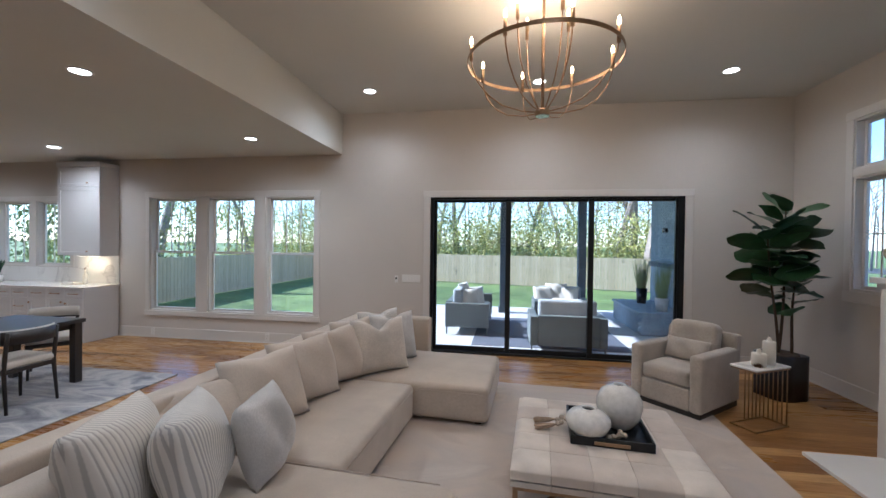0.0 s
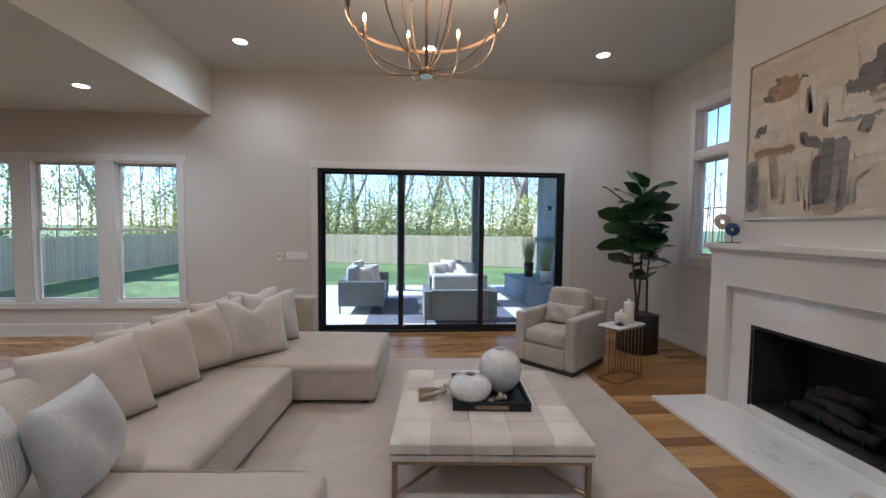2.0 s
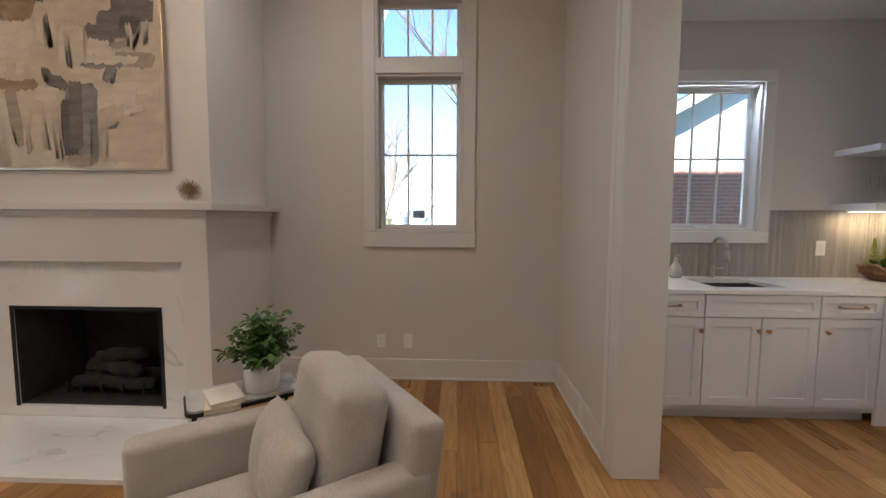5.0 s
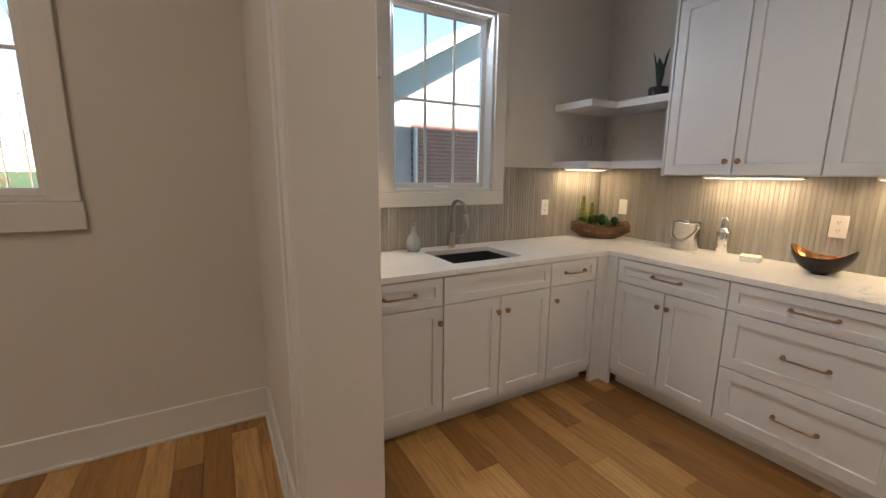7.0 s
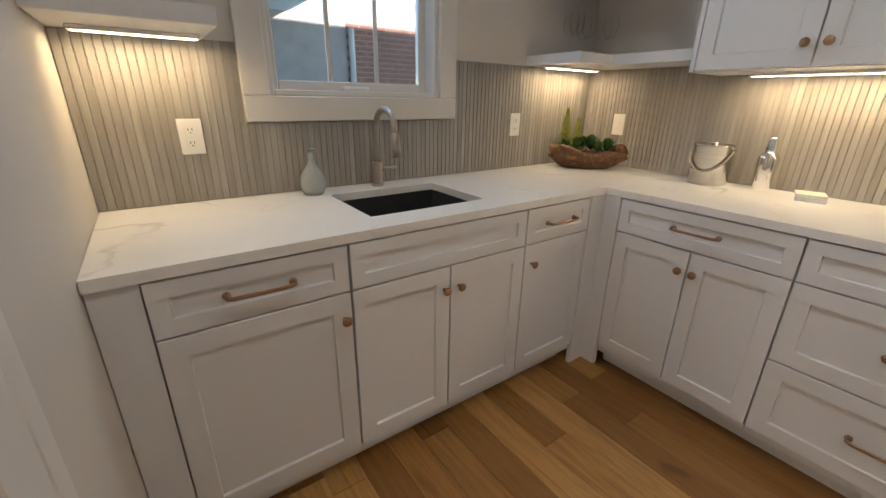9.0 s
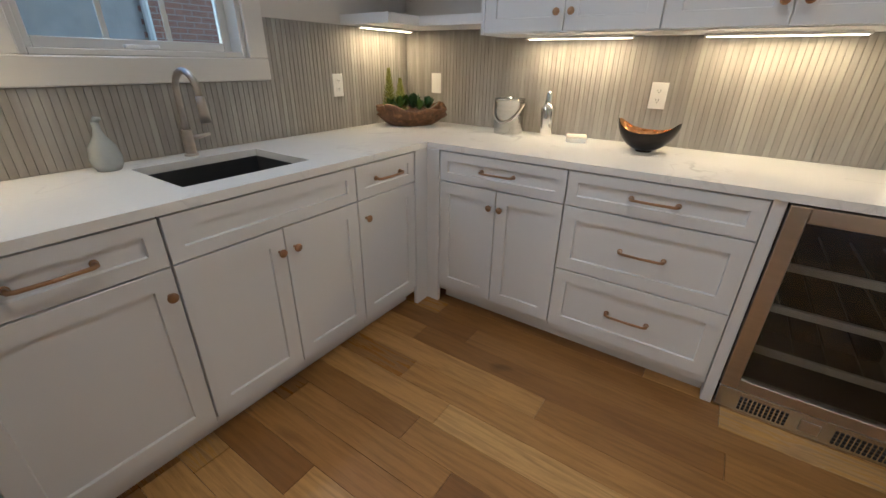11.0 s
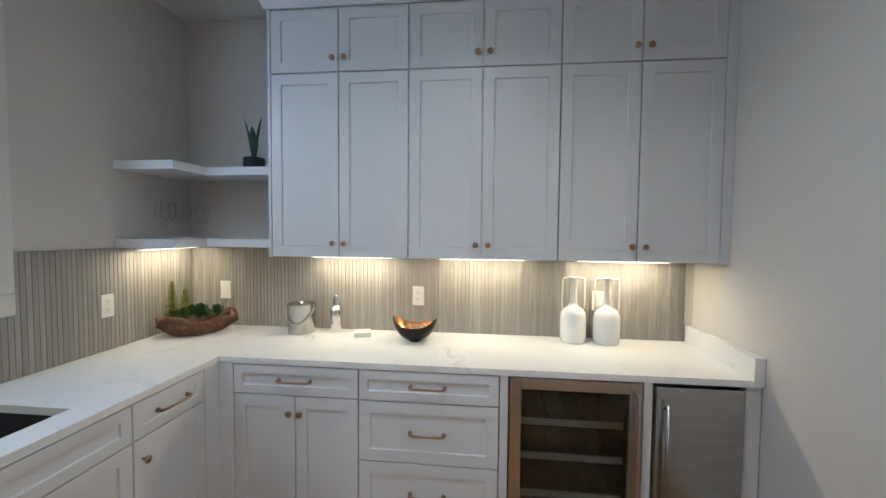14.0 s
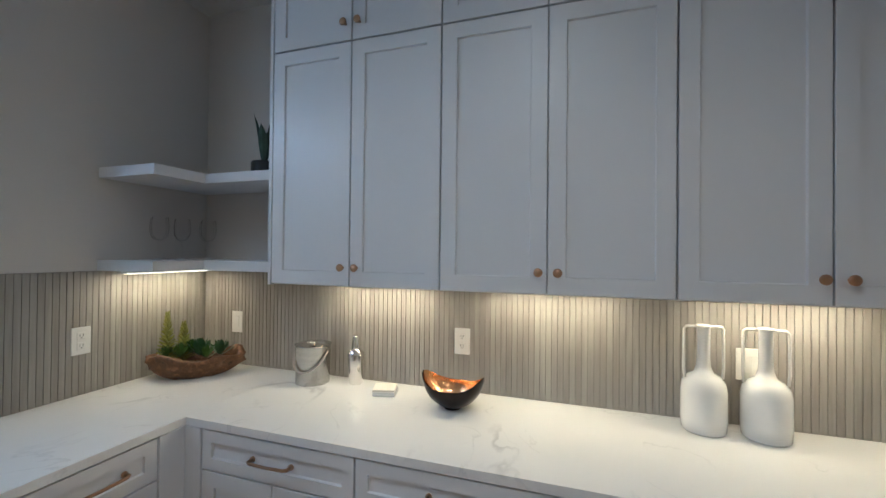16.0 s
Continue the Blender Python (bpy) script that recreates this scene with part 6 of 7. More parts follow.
# plant on the shelf beside the window
s2 = thing("potted_plant", "leafy plant in a grey cement pot on the bar shelf", "plant", pose(4.68, -2.06, 1.5045))
part("pot", lathe([(0.0, 0), (0.085, 0), (0.088, 0.008), (0.088, 0.15), (0.08, 0.15), (0.078, 0.13), (0.0, 0.13)], 28), M_CONCRETE, s2, "grey cement pot", True)
bm, rng = bmesh.new(), random.Random(12)
for i in range(70):
    merge_at(bm, lf, pose(0, 0, 0.13 + rng.uniform(0, 0.09), 0, 0, rng.uniform(0, 360)) @ pose(rng.uniform(0.0, 0.09), 0, 0, rng.uniform(-40, 40), rng.uniform(-60, 20), 0) @ Matrix.Scale(rng.uniform(1.2, 2.0), 4))
part("foliage", bm, M_LEAF2, s2)
# floor vent
fv = thing("floor_vent", "oak floor register set in the boards", "vent", pose(1.98, -3.18, 0.0))
bm = bmesh.new()
for q in ((-0.07, -0.14, 0.0005, -0.05, 0.14, 0.006), (0.05, -0.14, 0.0005, 0.07, 0.14, 0.006), (-0.05, -0.14, 0.0005, 0.05, -0.12, 0.006), (-0.05, 0.12, 0.0005, 0.05, 0.14, 0.006)):
    add_box(bm, *q)
part("frame", bm, M_OAK, fv)
# Dark sheet lying on the boards, painted like a shaded duct.
part("well_shade", box(-0.05, -0.12, 0.0003, 0.05, 0.12, 0.0012), M_HOLESHADE, fv, "dark sheet, painted shade below the slats")
sl_me = mesh_of("slat", box(-0.05, -0.004, 0.0014, 0.05, 0.004, 0.0058), M_OAK)
for i in range(13):
    shared("slat", sl_me, fv, pose(0, -0.105 + 0.0175 * i, 0))


# ---- dining area ----
def dining_chair(m, label):
    c = thing("dining_chair", label, "chair", m, "dining chairs")
    part("seat", soft_box(0.48, 0.46, 0.07, 0.03, 0.01, (0, 0, 0.42)), M_SEAT, c, "cream upholstered seat", True)
    part("seat_frame", box(-0.235, -0.225, 0.375, 0.235, 0.225, 0.419, 0.004), M_DARKWOOD, c)
    for x, y, s in ((-0.205, -0.2, 1), (0.205, -0.2, 1)):
        part("leg", tube([(x, y, 0.375), (x * 1.04, y * 1.06, 0.0)], [0.02, 0.013], 10), M_DARKWOOD, c, smooth=True)
    for x in (-0.215, 0.215):
        part("back_leg", tube([(x * 1.03, 0.25, 0.0), (x, 0.21, 0.40), (x, 0.235, 0.62), (x * 0.99, 0.26, 0.78)], [0.013, 0.019, 0.018, 0.015], 10), M_DARKWOOD, c, smooth=True)
    bk = [(0.27 * math.sin(a), 0.30 - 0.12 * (1 - math.cos(a)) * 1.6, 0) for a in [radians(-62 + 124 * i / 12) for i in range(13)]]
    for nm, z0, z1, off, mt, lab in (("backrest", 0.68, 0.80, -0.014, M_SEAT, "cream upholstered back"), ("back_shell", 0.66, 0.79, 0.012, M_DARKWOOD, "dark curved wooden back")):
        bm = bmesh.new()
        t = 0.012
        loops = [[bm.verts.new((x, y + off + dy, z)) for x, y, _ in bk] for dy, z in ((-t, z0), (t, z0), (t, z1), (-t, z1))]
        for k in range(4):
            a, b = loops[k], loops[(k + 1) % 4]
            for i in range(len(bk) - 1):
                bm.faces.new((a[i], a[i + 1], b[i + 1], b[i]))
        for i in (0, -1):
            bm.faces.new([lp[i] for lp in loops])
        bmesh.ops.recalc_face_normals(bm, faces=bm.faces)
        part(nm, bm, mt, c, lab, True)
    return c


M_SEAT = fabric("cream_boucle", (0.60, 0.55, 0.48), 200, 0.08, 0.5)
dt = thing("dining_table", "ebonised wooden dining table with square legs", "table", pose(-4.47, 1.84, 0.014))
part("tabletop", box(-0.50, -1.05, 0.70, 0.50, 1.10, 0.745, 0.006, 2), M_DARKWOOD, dt)
part("apron", box(-0.43, -0.98, 0.63, 0.43, 1.03, 0.699, 0.004), M_DARKWOOD, dt)
for x in (-0.44, 0.44):
    for y in (-0.98, 1.03):
        part("leg", box(x - 0.042, y - 0.042, 0.0, x + 0.042, y + 0.042, 0.699, 0.004), M_DARKWOOD, dt)
dining_chair(pose(-3.94, 2.19, 0.014, 0, 0, -90), "dark wooden dining chair with cream seat beside the table")
dining_chair(pose(-4.62, 3.08, 0.014, 0, 0, 50), "dark wooden dining chair with cream seat at the table end")
dining_chair(pose(-3.94, 1.36, 0.014, 0, 0, -90), "dark wooden dining chair with cream seat beside the table")

# ---- kitchen run ----
KX, KY = -5.82, 4.45
for i in range(4):
    w = 0.72
    u = thing("base_cabinet", "white shaker kitchen cabinet with drawers", "cabinet", pose(KX - 0.02 - w * (i + 1), KY, 0), "kitchen base cabinets")
    part("body", box(0.0, 0.003, 0.10, w - 0.002, NY - KY - 0.002, 0.882), M_CAB, u)
    part("toe_kick", box(0.0, 0.06, 0.0, w - 0.002, 0.07, 0.099), M_CAB, u)
    add_front(u, "drawer_front", 0.0, w / 2, 0.72, 0.88, pull=True)
    add_front(u, "drawer_front", w / 2, w, 0.72, 0.88, pull=True)
    add_front(u, "drawer_front" if i % 2 else "door", 0.0, w / 2, 0.42, 0.72, **({"pull": True} if i % 2 else {"knob": (0.32, 0.66)}))
    add_front(u, "door", w / 2, w, 0.12, 0.72, knob=(w / 2 + 0.04, 0.64))
    add_front(u, "drawer_front", 0.0, w / 2, 0.12, 0.42, pull=True)
part("side_panel", box(w + 0.02 + w * 3 - 0.019 - 0.0, -0.02, 0.0, w * 4 + 0.02, NY - KY - 0.032, 0.882, 0.002), M_CAB, u)
tagged(part("worktop", box(-9.3, KY - 0.03, 0.884, KX + 0.015, NY - 0.001, 0.914, 0.002), M_QUARTZ), "white quartz kitchen worktop", "counter")
u = thing("wall_cabinet", "tall white kitchen wall cabinet to the ceiling", "cabinet", pose(KX - 0.88, 4.73, 0))
part("body", box(0.0, 0.003, 1.42, 0.86, NY - 4.73 - 0.001, 2.94), M_CAB, u)
add_front(u, "door", 0.0, 0.86, 1.425, 2.60, knob=(0.62, 1.49))
add_front(u, "door", 0.0, 0.86, 2.60, 2.93, knob=(0.62, 2.66))
part("crown", box(-0.02, -0.03, 2.9405, 0.875, NY - 4.73 - 0.001, 3.02, 0.01), M_CAB, u)
tagged(part("backsplash", box(-9.3, NY - 0.012, 0.915, KX, NY - 0.0005, 1.19), M_QUARTZ), "white tile backsplash of the kitchen", "backsplash", kind="structure")
tagged(part("backsplash", box(KW[1][1] + 0.08, NY - 0.0115, 1.1905, KX, NY - 0.0005, 1.419), M_QUARTZ), "white tile backsplash under the wall cabinet", "backsplash", kind="structure")
strip_light(KX - 0.45, 4.90, 1.42, 0.5)
cs = thing("cutting_board", "pale stacked boards on the kitchen counter", "board", pose(-6.5, 4.80, 0.914))
part("board", box(-0.13, -0.09, 0, 0.13, 0.09, 0.02, 0.004), M_SHELF, cs)
part("board", box(-0.11, -0.08, 0.0205, 0.11, 0.08, 0.045, 0.004), M_CERAMIC, cs)
bt = thing("bottle", "clear oil bottle with a cork on the kitchen counter", "bottle", pose(-6.3, 4.85, 0.914))
part("body", lathe([(0.0, 0), (0.035, 0), (0.036, 0.16), (0.014, 0.20), (0.013, 0.26), (0.0, 0.26)], 20), M_WAX, bt, smooth=True)
part("stopper", lathe([(0.012, 0.2605), (0.016, 0.29), (0.0, 0.295)], 14), M_BURL, bt, smooth=True)
kp = thing("snake_plant", "dark spiky plant in a white pot on the kitchen counter", "plant", pose(-8.1, 4.80, 0.914))
part("pot", lathe([(0.0, 0), (0.07, 0), (0.08, 0.13), (0.0, 0.12)], 20), M_CERAMIC, kp, "white pot", True)
for i in range(7):
    part("blade", leaf_mesh(0.30, 0.05, 0.05, 5, 0.3, 0.002, i), M_LEAF, kp, at=pose(0, 0, 0.12, 0, 0, i * 51) @ pose(0.015, 0, 0, 0, -78 + 4 * (i % 3), 0))


# ---- outside: ground, porch, garden ----
M_GRASS = plain("grass", (0.12, 0.175, 0.042), 0.9, vary=0.35, scale=0.9, grain=60, bump=0.6, where="World")
M_PATIO = plain("patio_concrete", (0.46, 0.45, 0.44), 0.8, vary=0.12, scale=2.0, grain=90, bump=0.15, where="World")
M_POSTPAINT = plain("slate_paint", (0.075, 0.095, 0.12), 0.6, vary=0.1, scale=4, bump=0.05)
M_GREYBRICK = plain("painted_brick", (0.27, 0.315, 0.35), 0.8, vary=0.15, scale=8, grain=70, bump=0.35, where="World")
M_MORTAR = plain("painted_mortar", (0.22, 0.26, 0.29), 0.9, vary=0.15, scale=8, bump=0.3, where="World")
M_FENCE = planked("cedar_boards", [(0.60, 0.46, 0.28), (0.68, 0.53, 0.33), (0.73, 0.58, 0.38), (0.64, 0.49, 0.30)], (14, 14, 0.9), 0.8)
M_OUTFAB = fabric("outdoor_grey", (0.30, 0.32, 0.34), 240, 0.1, 0.3)
M_OUTMETAL = plain("slate_grey_frame", (0.11, 0.125, 0.125), 0.6, 0.1, 0.05, 6, 200, 0.02)
M_OUTPIL = fabric("outdoor_cream", (0.62, 0.58, 0.52), 240, 0.1, 0.3)
M_OUTRUG = plain("outdoor_rug", (0.09, 0.10, 0.13), 0.95, vary=0.35, scale=3.0, grain=200, bump=0.3, stretch=(0.6, 9, 1))
M_SOFFIT = plain("soffit_paint", (0.60, 0.60, 0.58), 0.7, vary=0.03, scale=3, bump=0.03)
M_HOUSEBRICK = plain("neighbour_brick", (0.30, 0.135, 0.095), 0.85, vary=0.2, scale=7, grain=60, bump=0.3, where="World")
M_BRICKMORTAR = plain("neighbour_mortar", (0.42, 0.38, 0.34), 0.9, vary=0.1, scale=7, bump=0.2, where="World")
M_ROOF = plain("shingle_roof", (0.10, 0.095, 0.09), 0.9, vary=0.3, scale=5, grain=40, bump=0.4)
M_SIDING = plain("pale_siding", (0.60, 0.66, 0.70), 0.6, vary=0.03, scale=3, bump=0.03)
M_TRUCK = plain("white_truck_paint", (0.78, 0.79, 0.80), 0.25, vary=0.02, bump=0, coat=0.4)
M_RUBBER = plain("tyre_rubber", (0.02, 0.02, 0.02), 0.85, vary=0.1)
M_SHRUB = plain("shrub_leaf", (0.46, 0.44, 0.13), 0.6, vary=0.4, scale=0.8, grain=20, bump=0.0, where="World")
M_SHRUB2 = plain("shrub_leaf_green", (0.19, 0.25, 0.08), 0.6, vary=0.4, scale=0.8, grain=20, bump=0.0, where="World")
M_DRY = plain("dry_leaf", (0.33, 0.20, 0.09), 0.7, vary=0.4, scale=0.9, grain=20, bump=0.0, where="World")

bm = bmesh.new()
bmesh.ops.create_grid(bm, x_segments=2, y_segments=2, size=600, matrix=Matrix.Translation((0, 0, -0.22)))
setting("ground", bm, M_GRASS, "green lawn and land beyond")
setting("patio", box(-2.0, NY + 0.17, -0.2, 5.3, 10.3, -0.045, 0.01), M_PATIO, "pale concrete porch floor")
# porch roof, posts and seating, set out from one corner of the porch
house_things = set(scene.objects)
PORCH = Vector((-0.35, 0.65, 0.0))
pr = tagged(thing("porch_roof", "white porch roof on slate posts", "roof", pose(0, 0, 0)), kind="structure")
part("soffit", box(-0.9, NY - 0.48, 3.36, 5.6, 9.5, 3.42), M_SOFFIT, pr)
part("beam", box(-0.9, 8.65, 3.10, 5.6, 8.85, 3.3595), M_POSTPAINT, pr, "slate painted beam")
part("roof_slab", box(-1.2, NY - 0.48, 3.421, 5.9, 9.8, 3.56), M_ROOF, pr)
for x in (1.27, 3.20):
    p = thing("porch_post", "square slate-painted porch post", "post", pose(x, 8.75, -0.045), "porch posts")
    part("shaft", box(-0.095, -0.095, 0.16, 0.095, 0.095, 3.08, 0.006), M_POSTPAINT, p)
    part("plinth", box(-0.12, -0.12, 0.0, 0.12, 0.12, 0.16, 0.006), M_POSTPAINT, p)
    part("cap", box(-0.115, -0.115, 3.08, 0.115, 0.115, 3.144, 0.006), M_POSTPAINT, p)

# outdoor sofas
def outdoor_sofa(m, w, label):
    s = thing("outdoor_sofa", label, "sofa", m, "porch seating")
    d = 0.84
    for x in (-w / 2, w / 2 - 0.12):
        part("arm", box(x, -d / 2, 0.14, x + 0.12, d / 2, 0.60, 0.012, 2), M_OUTMETAL, s)
    part("back", box(-w / 2 + 0.121, d / 2 - 0.12, 0.14, w / 2 - 0.121, d / 2, 0.62, 0.012, 2), M_OUTMETAL, s)
    part("seat_deck", box(-w / 2 + 0.121, -d / 2 + 0.02, 0.14, w / 2 - 0.121, d / 2 - 0.121, 0.27, 0.006), M_OUTMETAL, s)
    k = 2 if w > 1.2 else 1
    cw = (w - 0.25) / k
    for i in range(k):
        cx = -w / 2 + 0.125 + cw * (i + 0.5)
        part("seat_cushion", soft_box(cw - 0.01, 0.68, 0.16, 0.04, 0.02, (cx, -0.05, 0.272)), M_OUTFAB, s, smooth=True)
        part("back_cushion", soft_box(cw - 0.02, 0.18, 0.42, 0.05, 0.0, (cx, 0.20, 0.435)), M_OUTFAB, s, smooth=True)
    for x in (-w / 2 + 0.03, w / 2 - 0.03):
        for y in (-d / 2 + 0.03, d / 2 - 0.03):
            part("leg", box(x - 0.012, y - 0.012, 0.0, x + 0.012, y + 0.012, 0.139), M_OUTMETAL, s)
    return s


PZ = -0.045
tagged(part("outdoor_rug", box(0.75, 5.15, PZ, 3.4, 7.9, PZ + 0.008), M_OUTRUG), "dark blue striped outdoor rug", "rug")
outdoor_sofa(pose(0.60, 6.75, PZ + 0.008, 0, 0, 90), 1.75, "grey outdoor sofa with cream pillows on the porch")
outdoor_sofa(pose(2.31, 5.14, PZ + 0.008, 0, 0, 180), 1.18, "grey outdoor armchair seen from behind on the porch")
outdoor_sofa(pose(2.47, 6.95, PZ + 0.008, 0, 0, 0), 1.14, "grey outdoor armchair with cream pillows on the porch")
for i, (x, y, z, rz, tl, mt) in enumerate(((0.50, 7.15, 0.44, 120, -18, M_OUTPIL), (0.72, 6.6, 0.44, 30, -20, M_OUTPIL), (0.50, 6.7, 0.5, 75, -10, M_OUTPIL), (0.62, 6.22, 0.44, 20, -26, M_STRIPED), (2.34, 5.16, 0.44, 170, -12, M_OUTPIL), (2.15, 6.95, 0.44, 10, -18, M_STRIPED), (2.40, 7.05, 0.5, 0, -15, M_OUTPIL), (2.60, 6.95, 0.44, -12, -20, M_OUTPIL))):
    tagged(part("outdoor_pillow", pillow_mesh(0.46, 0.44, 0.17, 40 + i), mt, smooth=True, at=pose(x, y, z + PZ, 0, 0, rz) @ pose(0, 0, 0, tl, 0, 0)), "cream outdoor pillow on the porch seating", "pillow", "outdoor pillows")

# outdoor fireplace wall of painted brick, with its hearth ledge
ow = tagged(thing("porch_fireplace", "slate-painted brick fireplace wall on the porch", "fireplace", pose(0, 0, 0)), "", "fireplace")
core = bmesh.new()
add_box(core, 4.79, 6.2, PZ, 5.6, 8.64, 3.355)
part("core", core, M_MORTAR, ow)
part("ledge", box(3.93, 6.55, PZ, 4.789, 8.55, 0.36, 0.01), M_MORTAR, ow)
part("ledge_cap", box(3.90, 6.52, 0.3605, 4.789, 8.58, 0.41, 0.008), M_GREYBRICK, ow)
part("mantel_beam", box(4.60, 6.6, 1.25, 4.775, 8.2, 1.36, 0.006), M_POSTPAINT, ow)
BR = mesh_of("brick", box(-0.011, -0.095, -0.0285, 0.0, 0.095, 0.0285, 0.003), M_GREYBRICK)
for r in range(30):
    for c in range(9):
        y = 6.33 + c * 0.205 + (0.1025 if r % 2 else 0)
        z = 1.42 + r * 0.066
        if y < 8.55 and z < 3.3:
            shared("brick", BR, ow, pose(4.789, y, z))
BR2 = mesh_of("brick", box(-0.095, -0.009, -0.0285, 0.095, 0.0, 0.0285, 0.003), M_GREYBRICK)
for r in range(6):
    for c in range(4):
        x = 4.04 + c * 0.205 - (0.06 if r % 2 else 0)
        if x < 4.68:
            shared("brick", BR2, ow, pose(x, 6.549, 0.01 + r * 0.064))
lt = thing("wall_lamp", "small dark wall lamp on the porch brick", "lamp", pose(4.77, 7.6, 2.05))
part("bracket", box(-0.03, -0.03, -0.05, 0.0, 0.03, 0.05, 0.004), M_BLACK, lt)
part("shade", lathe([(0.03, -0.05), (0.045, 0.05), (0.0, 0.055)], 18, at=(-0.07, 0, 0)), M_STEEL, lt, smooth=True)


def grass_pot(x, y, z, r, hh, mat, label, seed):
    g = thing("grass_planter", label, "planter", pose(x, y, z), "porch planters")
    part("pot", lathe([(0.0, 0), (r * 0.8, 0), (r, hh), (r * 0.9, hh), (r * 0.88, hh - 0.03), (0.0, hh - 0.03)], 24), mat, g, smooth=True)
    bm, rng = bmesh.new(), random.Random(seed)
    for i in range(110):
        a, q = rng.uniform(0, 6.28), rng.uniform(0, r * 0.7)
        d = Vector((math.cos(a), math.sin(a), 0)) * rng.uniform(0.02, 0.16)
        b = Vector((math.cos(a) * q, math.sin(a) * q, hh - 0.04))
        add_tube(bm, [b, b + d * 0.4 + Vector((0, 0, 0.22)), b + d + Vector((0, 0, rng.uniform(0.50, 0.80)))], [0.007, 0.005, 0.001], 3)
    part("blades", bm, M_SHRUB2, g, "upright green blades")


grass_pot(4.42, 6.85, 0.411, 0.13, 0.26, M_CONCRETE, "upright grass in a pale pot on the ledge", 1)
grass_pot(4.38, 7.95, 0.411, 0.12, 0.34, M_POTBLACK, "upright grass in a dark pot on the ledge", 2)

for ob in scene.objects:
    if ob not in house_things and ob.parent is None:
        ob.location += PORCH

# fences of vertical boards
board_meshes = [mesh_of("board", box(-0.068, -0.011, 0, 0.068, 0.011, h, 0.002), M_FENCE) for h in (1.38, 1.392, 1.372)]


def fence(label, p0, p1):
    a, b = Vector(p0), Vector(p1)
    L = (b - a).length
    rz = math.degrees(math.atan2(b.y - a.y, b.x - a.x))
    f = thing("fence", label, "fence", pose(a.x, a.y, -0.22, 0, 0, rz))
    part("rail", box(0, 0.012, 0.35, L, 0.05, 0.44), M_FENCE, f)
    part("rail", box(0, 0.012, 1.08, L, 0.05, 1.17), M_FENCE, f)
    n = int(L / 0.143)
    for i in range(n):
        shared("board", board_meshes[i % 3], f, pose(0.07 + 0.143 * i, 0, 0.02 + 0.006 * math.sin(i * 2.3)))


fence("new cedar board fence behind the lawn", (-9.5, 21.0), (11.5, 15.6))
fence("new cedar board fence along the side of the lawn", (-9.4, 9.0), (-9.5, 20.98))


# bare trees
def tree(name, label, m, height, seed, spread=0.5, base_r=0.16, twigs=3, leaf=None):
    t = thing(name, label, "tree", m, "woodland trees")
    rng = random.Random(seed)
    bm = bmesh.new()
    tips = []

    def grow(p, d, length, r, depth):
        pts, radii = [p], [r]
        k = 4
        for i in range(k):
            d2 = (d + Vector((rng.uniform(-1, 1), rng.uniform(-1, 1), rng.uniform(-0.3, 0.6))) * 0.16).normalized()
            pts.append(pts[-1] + d2 * length / k)
            radii.append(r * (1 - 0.5 * (i + 1) / k))
            d = d2
        add_tube(bm, pts, radii, 6 if depth < 2 else 4)
        if depth >= 4:
            tips.append(pts[-1])
            return
        for i in range(twigs + (1 if depth < 2 else 0)):
            u = rng.uniform(0.35, 1.0)
            q = pts[min(k, int(u * k) + 1)]
            side = Vector((rng.uniform(-1, 1), rng.uniform(-1, 1), rng.uniform(0.1, 0.9))).normalized()
            grow(q, (d * (1 - spread) + side * spread).normalized(), length * rng.uniform(0.5, 0.75), r * 0.45, depth + 1)
    grow(Vector((0, 0, 0)), Vector((0, 0, 1)), height * 0.5, base_r, 0)
    part("trunk", bm, M_BARK, t)
    if leaf:
        cr = bmesh.new()
        src = mesh_of("tree_leaf", leaf_mesh(0.11, 0.07, 0.2, 2), leaf)
        for p in tips:
            for _ in range(2):
                merge_at(cr, src, Matrix.Translation(p + Vector((rng.gauss(0, 0.16), rng.gauss(0, 0.16), rng.gauss(0, 0.16)))) @ pose(0, 0, 0, rng.uniform(0, 360), rng.uniform(0, 360), rng.uniform(0, 360)))
        part("crown", cr, leaf, t, "thin late-autumn leaves")
    return t


protos = [tree("tree", "bare leafless woodland tree behind the fence", pose(-6.5, 25.5, -0.22), 11, 1, 0.5, 0.2), tree("tree", "bare leafless woodland tree behind the fence", pose(0.4, 23.5, -0.22), 12, 2, 0.45, 0.24),
          tree("tree", "slender tree with thin yellow leaves behind the fence", pose(4.0, 22.0, -0.22), 9, 3, 0.55, 0.14, leaf=M_LEAFY)]
rng = random.Random(77)
for i, (x, y) in enumerate(((-13, 27), (-10, 24.5), (-8.3, 29), (-4, 28), (-2.2, 24.5), (-0.8, 31), (2.2, 27), (3.2, 31), (5.6, 25), (6.4, 20.6), (8.2, 23), (9.5, 28), (12, 22), (-16, 23), (-12.2, 18), (-12.5, 12.5))):
    copy_thing(protos[i % 3], pose(x, y, -0.22, 0, 0, rng.uniform(0, 360)) @ Matrix.Scale(1.0, 4))
big = tree("tree", "thick old tree trunk with vines beside the fence", pose(7.4, 17.9, -0.22), 13, 9, 0.5, 0.42)


